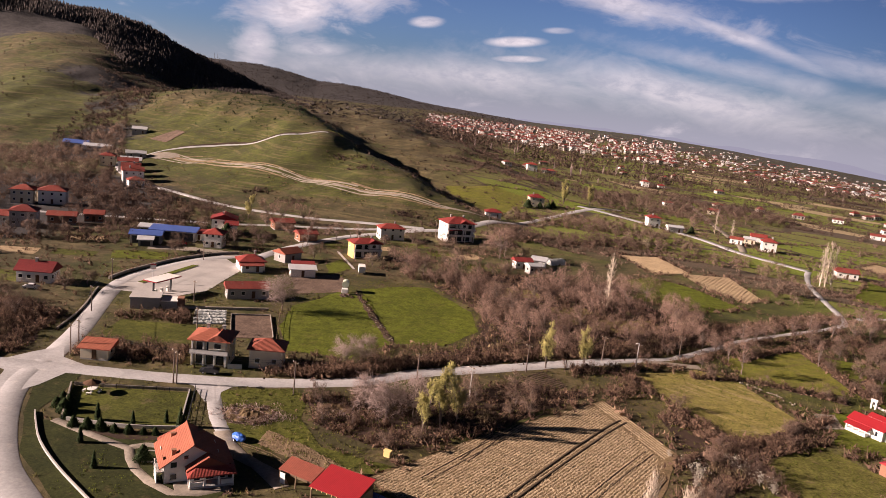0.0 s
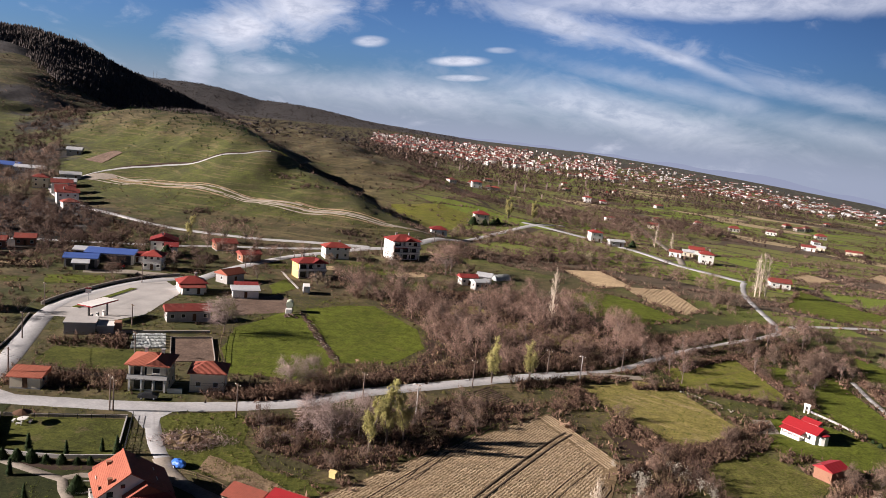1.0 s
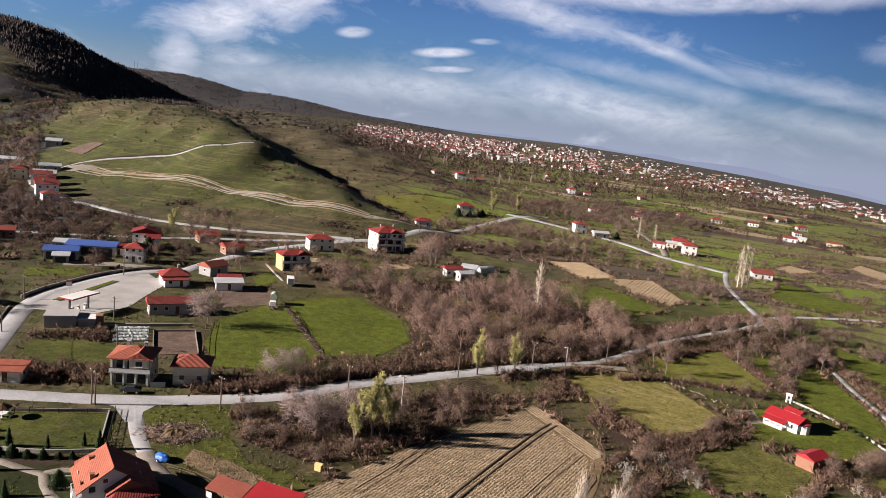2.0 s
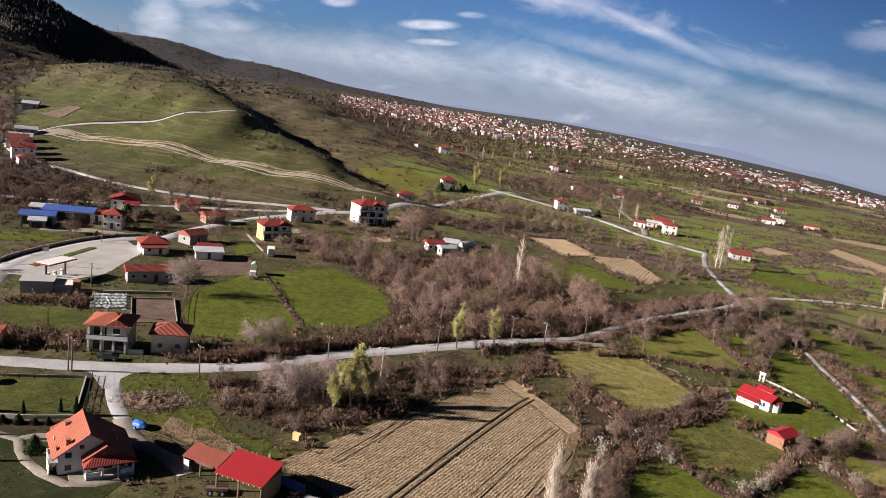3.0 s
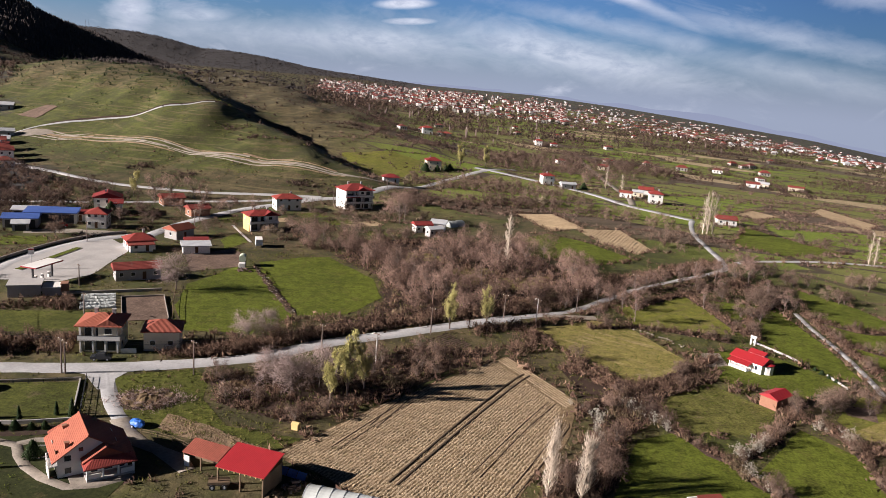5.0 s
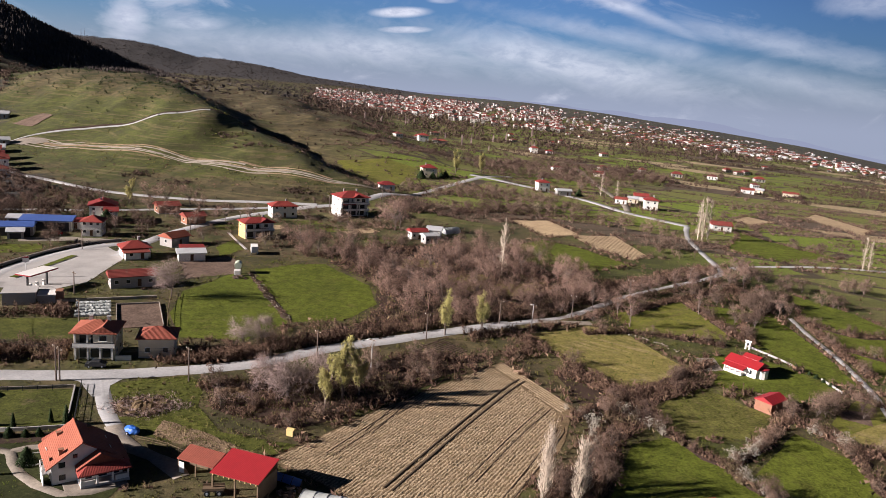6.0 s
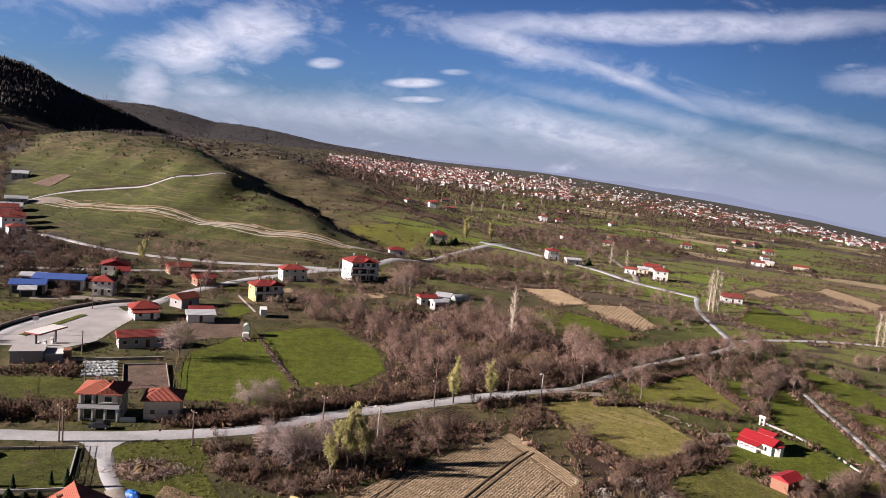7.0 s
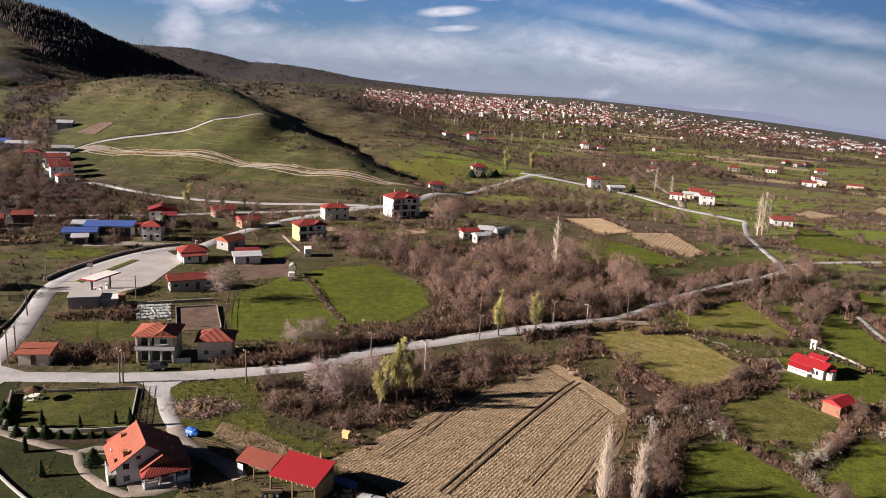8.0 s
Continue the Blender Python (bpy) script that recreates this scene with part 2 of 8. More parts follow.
M = {
    "asphalt": mat("asphalt", (0.47, 0.46, 0.455), (0.33, 0.325, 0.32), 0.5, 0.85, 0.2, spot=(0.50, 0.475, 0.45), grain=0.15),
    "gravel": mat("gravel", (0.33, 0.285, 0.235), (0.21, 0.18, 0.145), 0.6, 0.95, 0.4, grain=0.25),
    "dirt": mat("dirt", (0.30, 0.215, 0.135), (0.17, 0.12, 0.075), 0.5, 0.95, 0.5, grain=0.4),
    "concrete": mat("concrete", (0.48, 0.455, 0.425), (0.34, 0.32, 0.30), 0.6, 0.85, 0.2),
    "lawn": mat("lawn", (0.044, 0.050, 0.015), (0.022, 0.027, 0.009), 0.4, 0.9, 0.5, 3.0, grain=0.5, spot=(0.085, 0.068, 0.03)),
    "verge": mat("rough_grass", (0.105, 0.112, 0.022), (0.050, 0.056, 0.013), 0.3, 0.9, 0.6, 2.0, spot=(0.13, 0.10, 0.055), grain=0.6),
    "lush": mat("lush_grass", (0.128, 0.150, 0.019), (0.070, 0.086, 0.012), 0.25, 0.9, 0.6, 2.0, spot=(0.115, 0.110, 0.026), grain=0.6, streak=(62, 0.35, 0.5, (0.095, 0.10, 0.018))),
    "meadow": mat("meadow", (0.180, 0.178, 0.032), (0.108, 0.110, 0.022), 0.25, 0.9, 0.6, 2.0, spot=(0.15, 0.125, 0.06), grain=0.45, streak=(40, 0.4, 0.6, (0.16, 0.125, 0.055))),
    "olive": mat("dry_meadow", (0.26, 0.215, 0.068), (0.165, 0.145, 0.042), 0.22, 0.92, 0.6, 2.0, spot=(0.20, 0.165, 0.09), grain=0.55, streak=(-38, 0.45, 0.75, (0.34, 0.255, 0.13))),
    "pasture": mat("rough_pasture", (0.155, 0.145, 0.040), (0.080, 0.080, 0.020), 0.5, 0.92, 0.6, 2.0, spot=(0.15, 0.115, 0.06), grain=0.65),
    "stubble": mat("stubble", (0.25, 0.175, 0.10), (0.12, 0.082, 0.045), 0.7, 0.95, 0.8, 3.0, spot=(0.11, 0.095, 0.04), grain=0.4),
    "tilled": mat("tilled_soil", (0.44, 0.33, 0.20), (0.33, 0.24, 0.145), 0.5, 0.95, 0.6, 3.0, grain=0.3),
    "brown": mat("brown_soil", (0.19, 0.132, 0.10), (0.12, 0.082, 0.062), 0.5, 0.95, 0.5, 3.0, grain=0.45),
    "white": mat("white_plaster", (0.78, 0.76, 0.72), (0.66, 0.63, 0.58), 0.5, 0.85, 0.1),
    "cream": mat("cream_plaster", (0.68, 0.60, 0.46), (0.58, 0.50, 0.37), 0.5, 0.85, 0.1),
    "yellow": mat("yellow_plaster", (0.75, 0.52, 0.20), (0.64, 0.43, 0.16), 0.5, 0.85, 0.1),
    "grey": mat("grey_plaster", (0.40, 0.38, 0.36), (0.30, 0.28, 0.26), 0.5, 0.9, 0.15),
    "brick": mat("bare_brick", (0.33, 0.17, 0.11), (0.25, 0.125, 0.08), 1.2, 0.9, 0.3),
    "tile": mat("red_roof_tile", (0.285, 0.048, 0.040), (0.155, 0.030, 0.028), 0.7, 0.8, 0.5, waves=(4.0, 0.3), world_space=False, objects=0.2),
    "orange_tile": mat("orange_roof_tile", (0.33, 0.100, 0.064), (0.21, 0.064, 0.044), 0.7, 0.8, 0.5, waves=(4.0, 0.3), world_space=False, objects=0.2),
    "old_tile": mat("weathered_roof_tile", (0.27, 0.062, 0.048), (0.16, 0.042, 0.034), 0.7, 0.85, 0.5, waves=(4.0, 0.3), world_space=False, objects=0.2, spot=(0.22, 0.13, 0.10)),
    "town_wall": mat("dull_plaster", (0.52, 0.48, 0.43), (0.34, 0.31, 0.28), 0.02, 0.9),
    "town_tile": mat("dull_roof_tile", (0.20, 0.070, 0.058), (0.12, 0.046, 0.040), 0.02, 0.85),
    "red_sheet": mat("red_roof_sheet", (0.36, 0.022, 0.026), (0.27, 0.016, 0.020), 0.4, 0.5, 0.2, waves=(4.0, 0.6), world_space=False),
    "blue_sheet": mat("blue_roof_sheet", (0.07, 0.13, 0.38), (0.05, 0.10, 0.30), 0.4, 0.5, 0.2, waves=(3.0, 0.6), world_space=False),
    "grey_sheet": mat("grey_roof_sheet", (0.52, 0.53, 0.54), (0.38, 0.38, 0.38), 0.5, 0.6, 0.2, waves=(3.0, 0.6), world_space=False),
    "wood": mat("weathered_timber", (0.20, 0.14, 0.09), (0.12, 0.085, 0.055), 1.5, 0.85, 0.3),
    "dark": mat("dark_metal", (0.035, 0.035, 0.038), (0.025, 0.025, 0.026), 1.0, 0.5, 0.0, metal=0.3),
    "rust": mat("rusty_scrap", (0.16, 0.10, 0.075), (0.09, 0.06, 0.05), 1.5, 0.8, 0.3, spot=(0.3, 0.3, 0.31)),
    "shutter": mat("brown_shutter", (0.12, 0.065, 0.038), (0.09, 0.05, 0.03), 1.0, 0.7),
    "film": mat("plastic_film", (0.50, 0.52, 0.50), (0.40, 0.42, 0.39), 0.8, 0.4, 0.2),
    "tank_green": mat("pale_green_paint", (0.50, 0.55, 0.42), (0.40, 0.44, 0.33), 1.0, 0.5),
    "dark_paint": mat("dark_car_paint", (0.03, 0.033, 0.038), (0.02, 0.022, 0.026), 1.0, 0.25),
    "red_paint": mat("red_car_paint", (0.40, 0.03, 0.03), (0.32, 0.025, 0.025), 1.0, 0.25),
    "white_paint": mat("white_car_paint", (0.72, 0.72, 0.72), (0.66, 0.66, 0.66), 1.0, 0.25),
    "straw": mat("straw_and_soil", (0.62, 0.475, 0.31), (0.23, 0.165, 0.10), 1.6, 0.95, 0.8, 7.0, spot=(0.20, 0.17, 0.07), grain=0.45),
    "dark_soil": mat("dark_rut_soil", (0.11, 0.08, 0.052), (0.065, 0.048, 0.034), 1.0, 0.95, 0.4),
    "tuft": mat("coarse_grass", (0.135, 0.125, 0.034), (0.070, 0.068, 0.018), 0.3, 0.9, islands=0.3),
    "green_tuft": mat("fresh_grass", (0.115, 0.138, 0.019), (0.062, 0.080, 0.012), 0.2, 0.9, islands=0.25),
    "stone": mat("field_stone", (0.33, 0.29, 0.25), (0.22, 0.19, 0.16), 1.2, 0.9, 0.5),
    "blue": mat("blue_tarpaulin", (0.03, 0.15, 0.55), (0.025, 0.11, 0.42), 1.0, 0.5, 0.3),
    "hut": mat("pale_yellow_board", (0.66, 0.50, 0.22), (0.55, 0.40, 0.17), 1.0, 0.7),
    "bark": mat("grey_brown_bark", (0.20, 0.155, 0.13), (0.13, 0.10, 0.085), 2.0, 0.9, 0.4, objects=0.2),
    "twig": mat("bare_twigs", (0.30, 0.192, 0.150), (0.125, 0.081, 0.064), 0.12, 0.9, islands=0.55),
    "scrub": mat("bare_scrub", (0.195, 0.120, 0.084), (0.082, 0.050, 0.037), 0.18, 0.9, islands=0.6, spot=(0.17, 0.14, 0.075)),
    "pale_twig": mat("pale_bare_twigs", (0.58, 0.49, 0.39), (0.42, 0.34, 0.265), 0.3, 0.9, islands=0.2),
    "blossom": mat("white_blossom", (0.47, 0.43, 0.36), (0.28, 0.25, 0.20), 0.5, 0.9, islands=0.25),
    "catkin": mat("yellow_green_leaves", (0.42, 0.37, 0.15), (0.28, 0.25, 0.09), 0.5, 0.85, islands=0.25),
    "hedge": mat("dark_bare_hedge", (0.118, 0.078, 0.058), (0.058, 0.039, 0.031), 0.1, 0.9, islands=0.5, spot=(0.085, 0.080, 0.035)),
    "pale_stone": mat("pale_field_stone", (0.29, 0.255, 0.21), (0.19, 0.165, 0.13), 1.2, 0.9, 0.4, islands=0.2),
    "ash_twig": mat("grey_bare_twigs", (0.34, 0.255, 0.23), (0.21, 0.155, 0.14), 0.25, 0.9, islands=0.25),
    # leaf litter, kept extra dark to carry the shade under growth
    "litter": mat("litter_with_shade", (0.075, 0.048, 0.036), (0.035, 0.023, 0.018), 0.6, 0.95, 0.6, 3.0, spot=(0.075, 0.070, 0.026)),
    "needle": mat("dark_needles", (0.085, 0.070, 0.064), (0.048, 0.040, 0.037), 0.3, 0.9, islands=0.3),
    "grove": mat("brown_grove_twigs", (0.195, 0.128, 0.097), (0.085, 0.057, 0.044), 0.06, 0.9, islands=0.45, objects=0.35, spot=(0.22, 0.18, 0.12)),
    "evergreen": mat("evergreen_leaves", (0.035, 0.055, 0.020), (0.022, 0.035, 0.014), 0.6, 0.9, islands=0.3),
}


def glass(name, tone):
    m = bpy.data.materials.new(name)
    m.use_nodes = True
    n = Nodes(m.node_tree)
    p = n.add("ShaderNodeBsdfPrincipled", {"Base Color": (*tone, 1), "Roughness": 0.12, "Specular IOR Level": 0.6})
    n.add("ShaderNodeOutputMaterial", {0: p.outputs[0]})
    return m


M["glass"] = glass("dark_window_glass", (0.02, 0.024, 0.03))


# ---- terrain ----
# Ridges: nodes of x, y, height, half width
GREEN_HILL = [(-11, 386, 2.8, 36), (-69, 435, 15.4, 52), (-91, 463, 22, 62), (-140, 512, 33, 80), (-192, 588, 45, 100), (-263, 679, 51, 125), (-353, 714, 47, 120)]
SADDLE = [(-263, 679, 46, 130), (-392, 952, 46, 160), (-662, 1770, 38, 220)]
FOOT_SLOPE = [(20, 560, 5, 60), (-40, 600, 14, 80), (-110, 720, 26, 110), (-200, 900, 36, 150), (-330, 1250, 44, 220)]
DARK_MOUNTAIN = [(-662, 1770, 28, 160), (-769, 1649, 86, 220), (-808, 1553, 120, 250), (-846, 1369, 164, 270), (-980, 1218, 172, 290), (-1400, 1260, 200, 380)]
LEFT_SPUR = [(-760, 1150, 120, 210), (-560, 850, 68, 150), (-470, 680, 38, 105), (-410, 570, 20, 70), (-375, 505, 4, 40)]
FAR_MOUNTAIN = [(-3220, 3640, 266, 900), (-1872, 4070, 178, 700), (-1656, 4162, 178, 650), (-1340, 4274, 100, 700), (-1197, 4316, 122, 700), (-847, 4399, 70, 650), (-577, 4442, 10, 600), (-140, 4466, 3, 500)]


SKYLINE = ((-30, -8, 0, 8, 14, 22, 28, 32, 40), (-0.5, -0.5, -0.58, -0.58, -0.9, -1.5, -2.0, -2.5, -3.4))        # degrees round, and the plain's edge under the level


def ridge(x, y, nodes, lee=1.0):
    """Height of a ridge; lee narrows the slope on the right of its line."""
    best = np.zeros_like(x)
    for (ax, ay, ah, aw), (bx, by, bh, bw) in zip(nodes, nodes[1:]):
        ux, uy = bx - ax, by - ay
        s = np.clip(((x - ax) * ux + (y - ay) * uy) / (ux * ux + uy * uy), 0, 1)
        d2 = (x - ax - s * ux) ** 2 + (y - ay - s * uy) ** 2
        w = (aw + s * (bw - aw)) * np.where(ux * (y - ay) - uy * (x - ax) < 0, lee, 1.0)
        best = np.maximum(best, (ah + s * (bh - ah)) * np.exp(-d2 / w ** 2))
    return best


def ht(x, y):
    """The ground's height over the valley floor."""
    x, y = np.asarray(x, float), np.asarray(y, float)
    r = np.hypot(x, y)
    hills = (ridge(x, y, GREEN_HILL, 0.64) ** 6 + ridge(x, y, SADDLE) ** 6 + ridge(x, y, FOOT_SLOPE) ** 6 + ridge(x, y, DARK_MOUNTAIN) ** 6 + ridge(x, y, LEFT_SPUR) ** 6 + ridge(x, y, FAR_MOUNTAIN) ** 6) ** (1 / 6)
    # shallow gullies down the slopes
    fold = np.sin(0.055 * x + 0.035 * y + 2.2 * np.sin(0.017 * y - 0.01 * x)) + 0.6 * np.sin(0.13 * x - 0.05 * y + 1.7 * np.sin(0.04 * x + 0.05 * y))
    hills = hills + 1.7 * fold * np.clip((hills - 4) / 22, 0, 1)
    # the plain tilts gently down towards the right
    tilt = np.interp(np.degrees(np.arctan2(x, y)), *SKYLINE) + 0.73
    plain = r * np.tan(np.radians(tilt)) * np.clip((r - 400) / 2200, 0, 1)
    return hills + plain * (1 - np.clip(hills / 60, 0, 1))


def ground_material():
    """Turf, dry grass and scrub by the cover attribute, and a patchwork of small fields on the plain."""
    m = bpy.data.materials.new("open_country")
    m.use_nodes = True
    n = Nodes(m.node_tree)
    p = n.add("ShaderNodeNewGeometry").outputs["Position"]
    cover_node = n.add("ShaderNodeAttribute")
    cover_node.attribute_name = "cover"
    cov = n.add("ShaderNodeSeparateColor", {0: cover_node.outputs["Color"]})
    lush, wood, plain = cov.outputs[0], cov.outputs[1], cov.outputs[2]
    n1, n2, n3 = n.noise(p, 0.012, 5.0, 0.6), n.noise(p, 0.09, 6.0, 0.65), n.noise(p, 0.9, 4.0, 0.7)
    grass = n.mix(n.ramp(n2, 0.3, 0.7), (0.095, 0.108, 0.021), (0.043, 0.048, 0.013))
    dry = n.mix(n.ramp(n2, 0.35, 0.65), (0.135, 0.104, 0.050), (0.062, 0.048, 0.025))
    f = n.math("ADD", lush, n.math("MULTIPLY", n.math("SUBTRACT", n1, 0.5), 1.8))
    f = n.math("ADD", f, n.math("MULTIPLY", n.math("SUBTRACT", n2, 0.5), 1.2))
    # thin level paths trodden along the slopes
    level = n.noise(n.vec("MULTIPLY", p, (0.025, 0.025, 0.55)), 1.0, 4.0, 0.7)
    f = n.math("ADD", f, n.math("MULTIPLY", n.math("SUBTRACT", level, 0.5), 1.1))
    base = n.mix(n.ramp(f, 0.33, 0.67), dry, grass)
    base = n.mix(n.math("MULTIPLY", n.ramp(n.noise(p, 0.24, 5.0, 0.8), 0.44, 0.60), 0.62), base, (0.044, 0.042, 0.016))
    base = n.mix(n.math("MULTIPLY", n.ramp(n.noise(n.vec("MULTIPLY", p, (0.02, 0.02, 1.1)), 1.0, 3.0, 0.7), 0.55, 0.64), 0.6), base, (0.17, 0.135, 0.065))
    base = n.mix(n.math("MULTIPLY", n.ramp(n.noise(p, 0.035, 5.0, 0.7, 0.4), 0.54, 0.70), 0.75), base, (0.052, 0.046, 0.020))
    # long narrow fields, two directions
    turned = n.add("ShaderNodeVectorRotate", {"Vector": p, "Angle": radians(24)}).outputs[0]
    turned = n.vec("ADD", turned, n.vec("MULTIPLY", n.add("ShaderNodeTexNoise", {"Vector": p, "Scale": 0.004, "Detail": 2.0}).outputs[1], (110, 110, 0)))
    cell = n.add("ShaderNodeTexVoronoi", {"Vector": n.vec("MULTIPLY", turned, (1 / 95, 1 / 34, 0)), "Scale": 1.0, "Randomness": 0.75})
    cell.voronoi_dimensions = "2D"
    rnd = n.add("ShaderNodeSeparateColor", {0: cell.outputs["Color"]})
    field = n.mix(n.ramp(rnd.outputs[0], 0.25, 0.6), (0.165, 0.215, 0.026), (0.165, 0.172, 0.045))
    field = n.mix(n.ramp(rnd.outputs[1], 0.88, 0.89), field, (0.40, 0.31, 0.18))
    field = n.mix(n.ramp(rnd.outputs[2], 0.87, 0.89), field, (0.11, 0.08, 0.058))
    field = n.mix(n.math("MULTIPLY", n.ramp(n2, 0.4, 0.7), 0.22), field, (0.12, 0.095, 0.05))
    rim = n.add("ShaderNodeTexVoronoi", {"Vector": n.vec("MULTIPLY", turned, (1 / 95, 1 / 34, 0)), "Scale": 1.0, "Randomness": 0.75})
    rim.voronoi_dimensions, rim.feature = "2D", "DISTANCE_TO_EDGE"
    rim = rim.outputs["Distance"]
    rim = n.math("ADD", rim, n.math("MULTIPLY", n.math("SUBTRACT", n2, 0.5), 0.16))
    field = n.mix(n.math("SUBTRACT", 1.0, n.ramp(rim, 0.02, 0.06)), field, (0.070, 0.052, 0.036))
    c = n.mix(plain, base, field)
    # wooded ground, its colour greyed for the haze of the far mountain
    bare = n.mix(n.ramp(n2, 0.3, 0.7), (0.066, 0.061, 0.062), (0.031, 0.029, 0.032))
    c = n.mix(n.ramp(n.math("ADD", wood, n.math("MULTIPLY", n.math("SUBTRACT", n2, 0.5), 0.9)), 0.35, 0.7), c, bare)
    c = n.mix(n.math("MULTIPLY", n.ramp(n3, 0.42, 0.66), 0.5), c, (0.045, 0.038, 0.020))
    b = n.add("ShaderNodeBump", {"Height": n.math("ADD", n2, n.math("MULTIPLY", n3, 0.3)), "Strength": 0.8, "Distance": 0.8})
    s = n.add("ShaderNodeBsdfPrincipled", {"Base Color": c, "Roughness": 0.95, "Normal": b.outputs[0], "Specular IOR Level": 0.2})
    n.add("ShaderNodeOutputMaterial", {0: s.outputs[0]})
    return m


def mesh_from(name, verts, faces, material, smooth=False):
    me = bpy.data.meshes.new(name)
    verts = np.asarray(verts, np.float32)
    me.vertices.add(len(verts))
    me.vertices.foreach_set("co", verts.ravel())
    faces = np.asarray(faces, np.int32)
    k = faces.shape[1]
    me.loops.add(faces.size)
    me.loops.foreach_set("vertex_index", faces.ravel())
    me.polygons.add(len(faces))
    me.polygons.foreach_set("loop_start", np.arange(0, faces.size, k, dtype=np.int32))
    me.materials.append(material)
    me.update(calc_edges=True)
    if smooth:
        me.polygons.foreach_set("use_smooth", np.ones(len(faces), bool))
    return me


def step(v, lo, hi):
    s = np.clip((v - lo) / (hi - lo), 0, 1)
    return s * s * (3 - 2 * s)


GULLY = [(-305, 470, 42), (-325, 545, 40), (-375, 640, 40), (-430, 710, 36), (-490, 800, 40), (-240, 380, 40)]        # wooded hollow left of the hill


def make_ground():
    rings = np.concatenate([[0.0], np.geomspace(12.0, 4960.0, 350)])
    turns = np.radians(np.concatenate([np.arange(-46, 46, 0.38), np.arange(46, 314, 6.0)]))
    rr, aa = np.meshgrid(rings, turns, indexing="ij")
    x, y = rr * np.sin(aa), rr * np.cos(aa)
    z = ht(x, y)
    k, n = len(rings), len(turns)
    i, j = np.meshgrid(np.arange(k - 1), np.arange(n), indexing="ij")
    a, b = i * n + j, i * n + (j + 1) % n
    faces = np.stack([a + n, a, b, b + n], -1).reshape(-1, 4)[:, ::-1]
    me = mesh_from("ground", np.stack([x, y, z], -1).reshape(-1, 3), faces, ground_material(), True)
    hill = ridge(x, y, GREEN_HILL, 0.64)
    lush = 0.45 + 0.22 * step(x, 30, 80) + 0.42 * step(hill, 1, 8) * step(-x, 20, 140) - 0.46 * step(hill, 22, 44) - 0.12 * step(hill, 8, 30) * step(x, -230, -120) - 0.42 * step(x + 122 + (y - 512) * 0.69, -12, 25) * step(y, 425, 470) * step(-x, -60, 10) * step(-y, -1500, -900)
    dark = ridge(x, y, DARK_MOUNTAIN)
    # beyond 1700 m wood also greys the plain in place of haze
    wood = step(dark, 45, 80) * step(y, 900, 1200) + 1.0 * step(ridge(x, y, FAR_MOUNTAIN), 8, 35) + 0.3 * step(-x, 20, 90) * step(y, 560, 700) * step(-hill, -20, -6) * step(-y, -2600, -1900) + 0.85 * step(-x, 140, 200) * step(y, 180, 260) * step(-y, -420, -330) + 0.62 * step(np.hypot(x, y), 1700, 2700) * step(x, -500, -100) + sum(0.8 * np.exp(-(((x - gx) ** 2 + (y - gy) ** 2) / gr ** 2)) for gx, gy, gr in GULLY)
    plain = step(np.hypot(x, y) + 0.6 * np.maximum(x - 60, 0), 325, 410) * step(x, -90, 10) * step(-hill, -4, -1)
    cover = np.stack([lush, np.clip(wood, 0, 1), plain, np.ones_like(x)], -1).reshape(-1, 4).astype(np.float32)
    at = me.attributes.new("cover", "FLOAT_COLOR", "POINT")
    at.data.foreach_set("color", cover.ravel())
    return tagged(new("ground", me), "rolling village land of spring turf and dry scrub", "ground", kind="structure")


ground = make_ground()


# ---- roads and fields ----
taken = []        # plan polygons in which no scrub grows
paved = []        # plan polygons of roads and paths


def inside(px, py, poly):
    """Which of the points lie in the polygon."""
    hit = np.zeros(len(px), bool)
    x1, y1 = poly[-1]
    for x2, y2 in poly:
        if y1 != y2:
            hit ^= ((y1 > py) != (y2 > py)) & (px < (x2 - x1) * (py - y1) / (y2 - y1) + x1)
        x1, y1 = x2, y2
    return hit


def smooth_line(points, gap):
    """A curve through the points, cut into steps of about that length."""
    p = [Vector(q) for q in points]
    p = [p[0] * 2 - p[1], *p, p[-1] * 2 - p[-2]]
    out = []
    for a, b, c, d in zip(p, p[1:], p[2:], p[3:]):
        n = max(1, int((c - b).length / gap))
        for i in range(n):
            t = i / n
            out.append(0.5 * (2 * b + (c - a) * t + (2 * a - 5 * b + 4 * c - d) * t * t + (3 * b - a - 3 * c + d) * t ** 3))
    return out + [p[-2]]


def road(name, points, width, material, label, category="road", lift=0.09, ragged=0.0):
    """A ribbon of paving that follows the ground, with a crown and sloping edges."""
    line = smooth_line(points, 3.0)
    verts, faces, left, right = [], [], [], []
    rng = random.Random(len(points) * 7 + int(width * 10))
    for i, q in enumerate(line):
        d = (line[min(i + 1, len(line) - 1)] - line[max(i - 1, 0)]).normalized()
        nrm = Vector((-d.y, d.x))
        w = width / 2 + rng.uniform(-ragged, ragged)
        for s, z in ((w + 0.25, -0.1), (w, lift), (0, lift + 0.04), (-w, lift), (-w - 0.25, -0.1)):
            x, y = q + nrm * s
            verts.append((x, y, float(ht(x, y)) + z))
        left.append(tuple(q + nrm * (w + 0.8)))
        right.append(tuple(q - nrm * (w + 0.8)))
    for i in range(len(line) - 1):
        for k in range(4):
            a = i * 5 + k
            faces.append((a, a + 5, a + 6, a + 1))
    taken.append(left + right[::-1])
    if material in ("asphalt", "gravel"):
        paved.append(left + right[::-1])
    return tagged(new(name, mesh_from(name, verts, faces, M[material], True)), label, category, kind="structure")


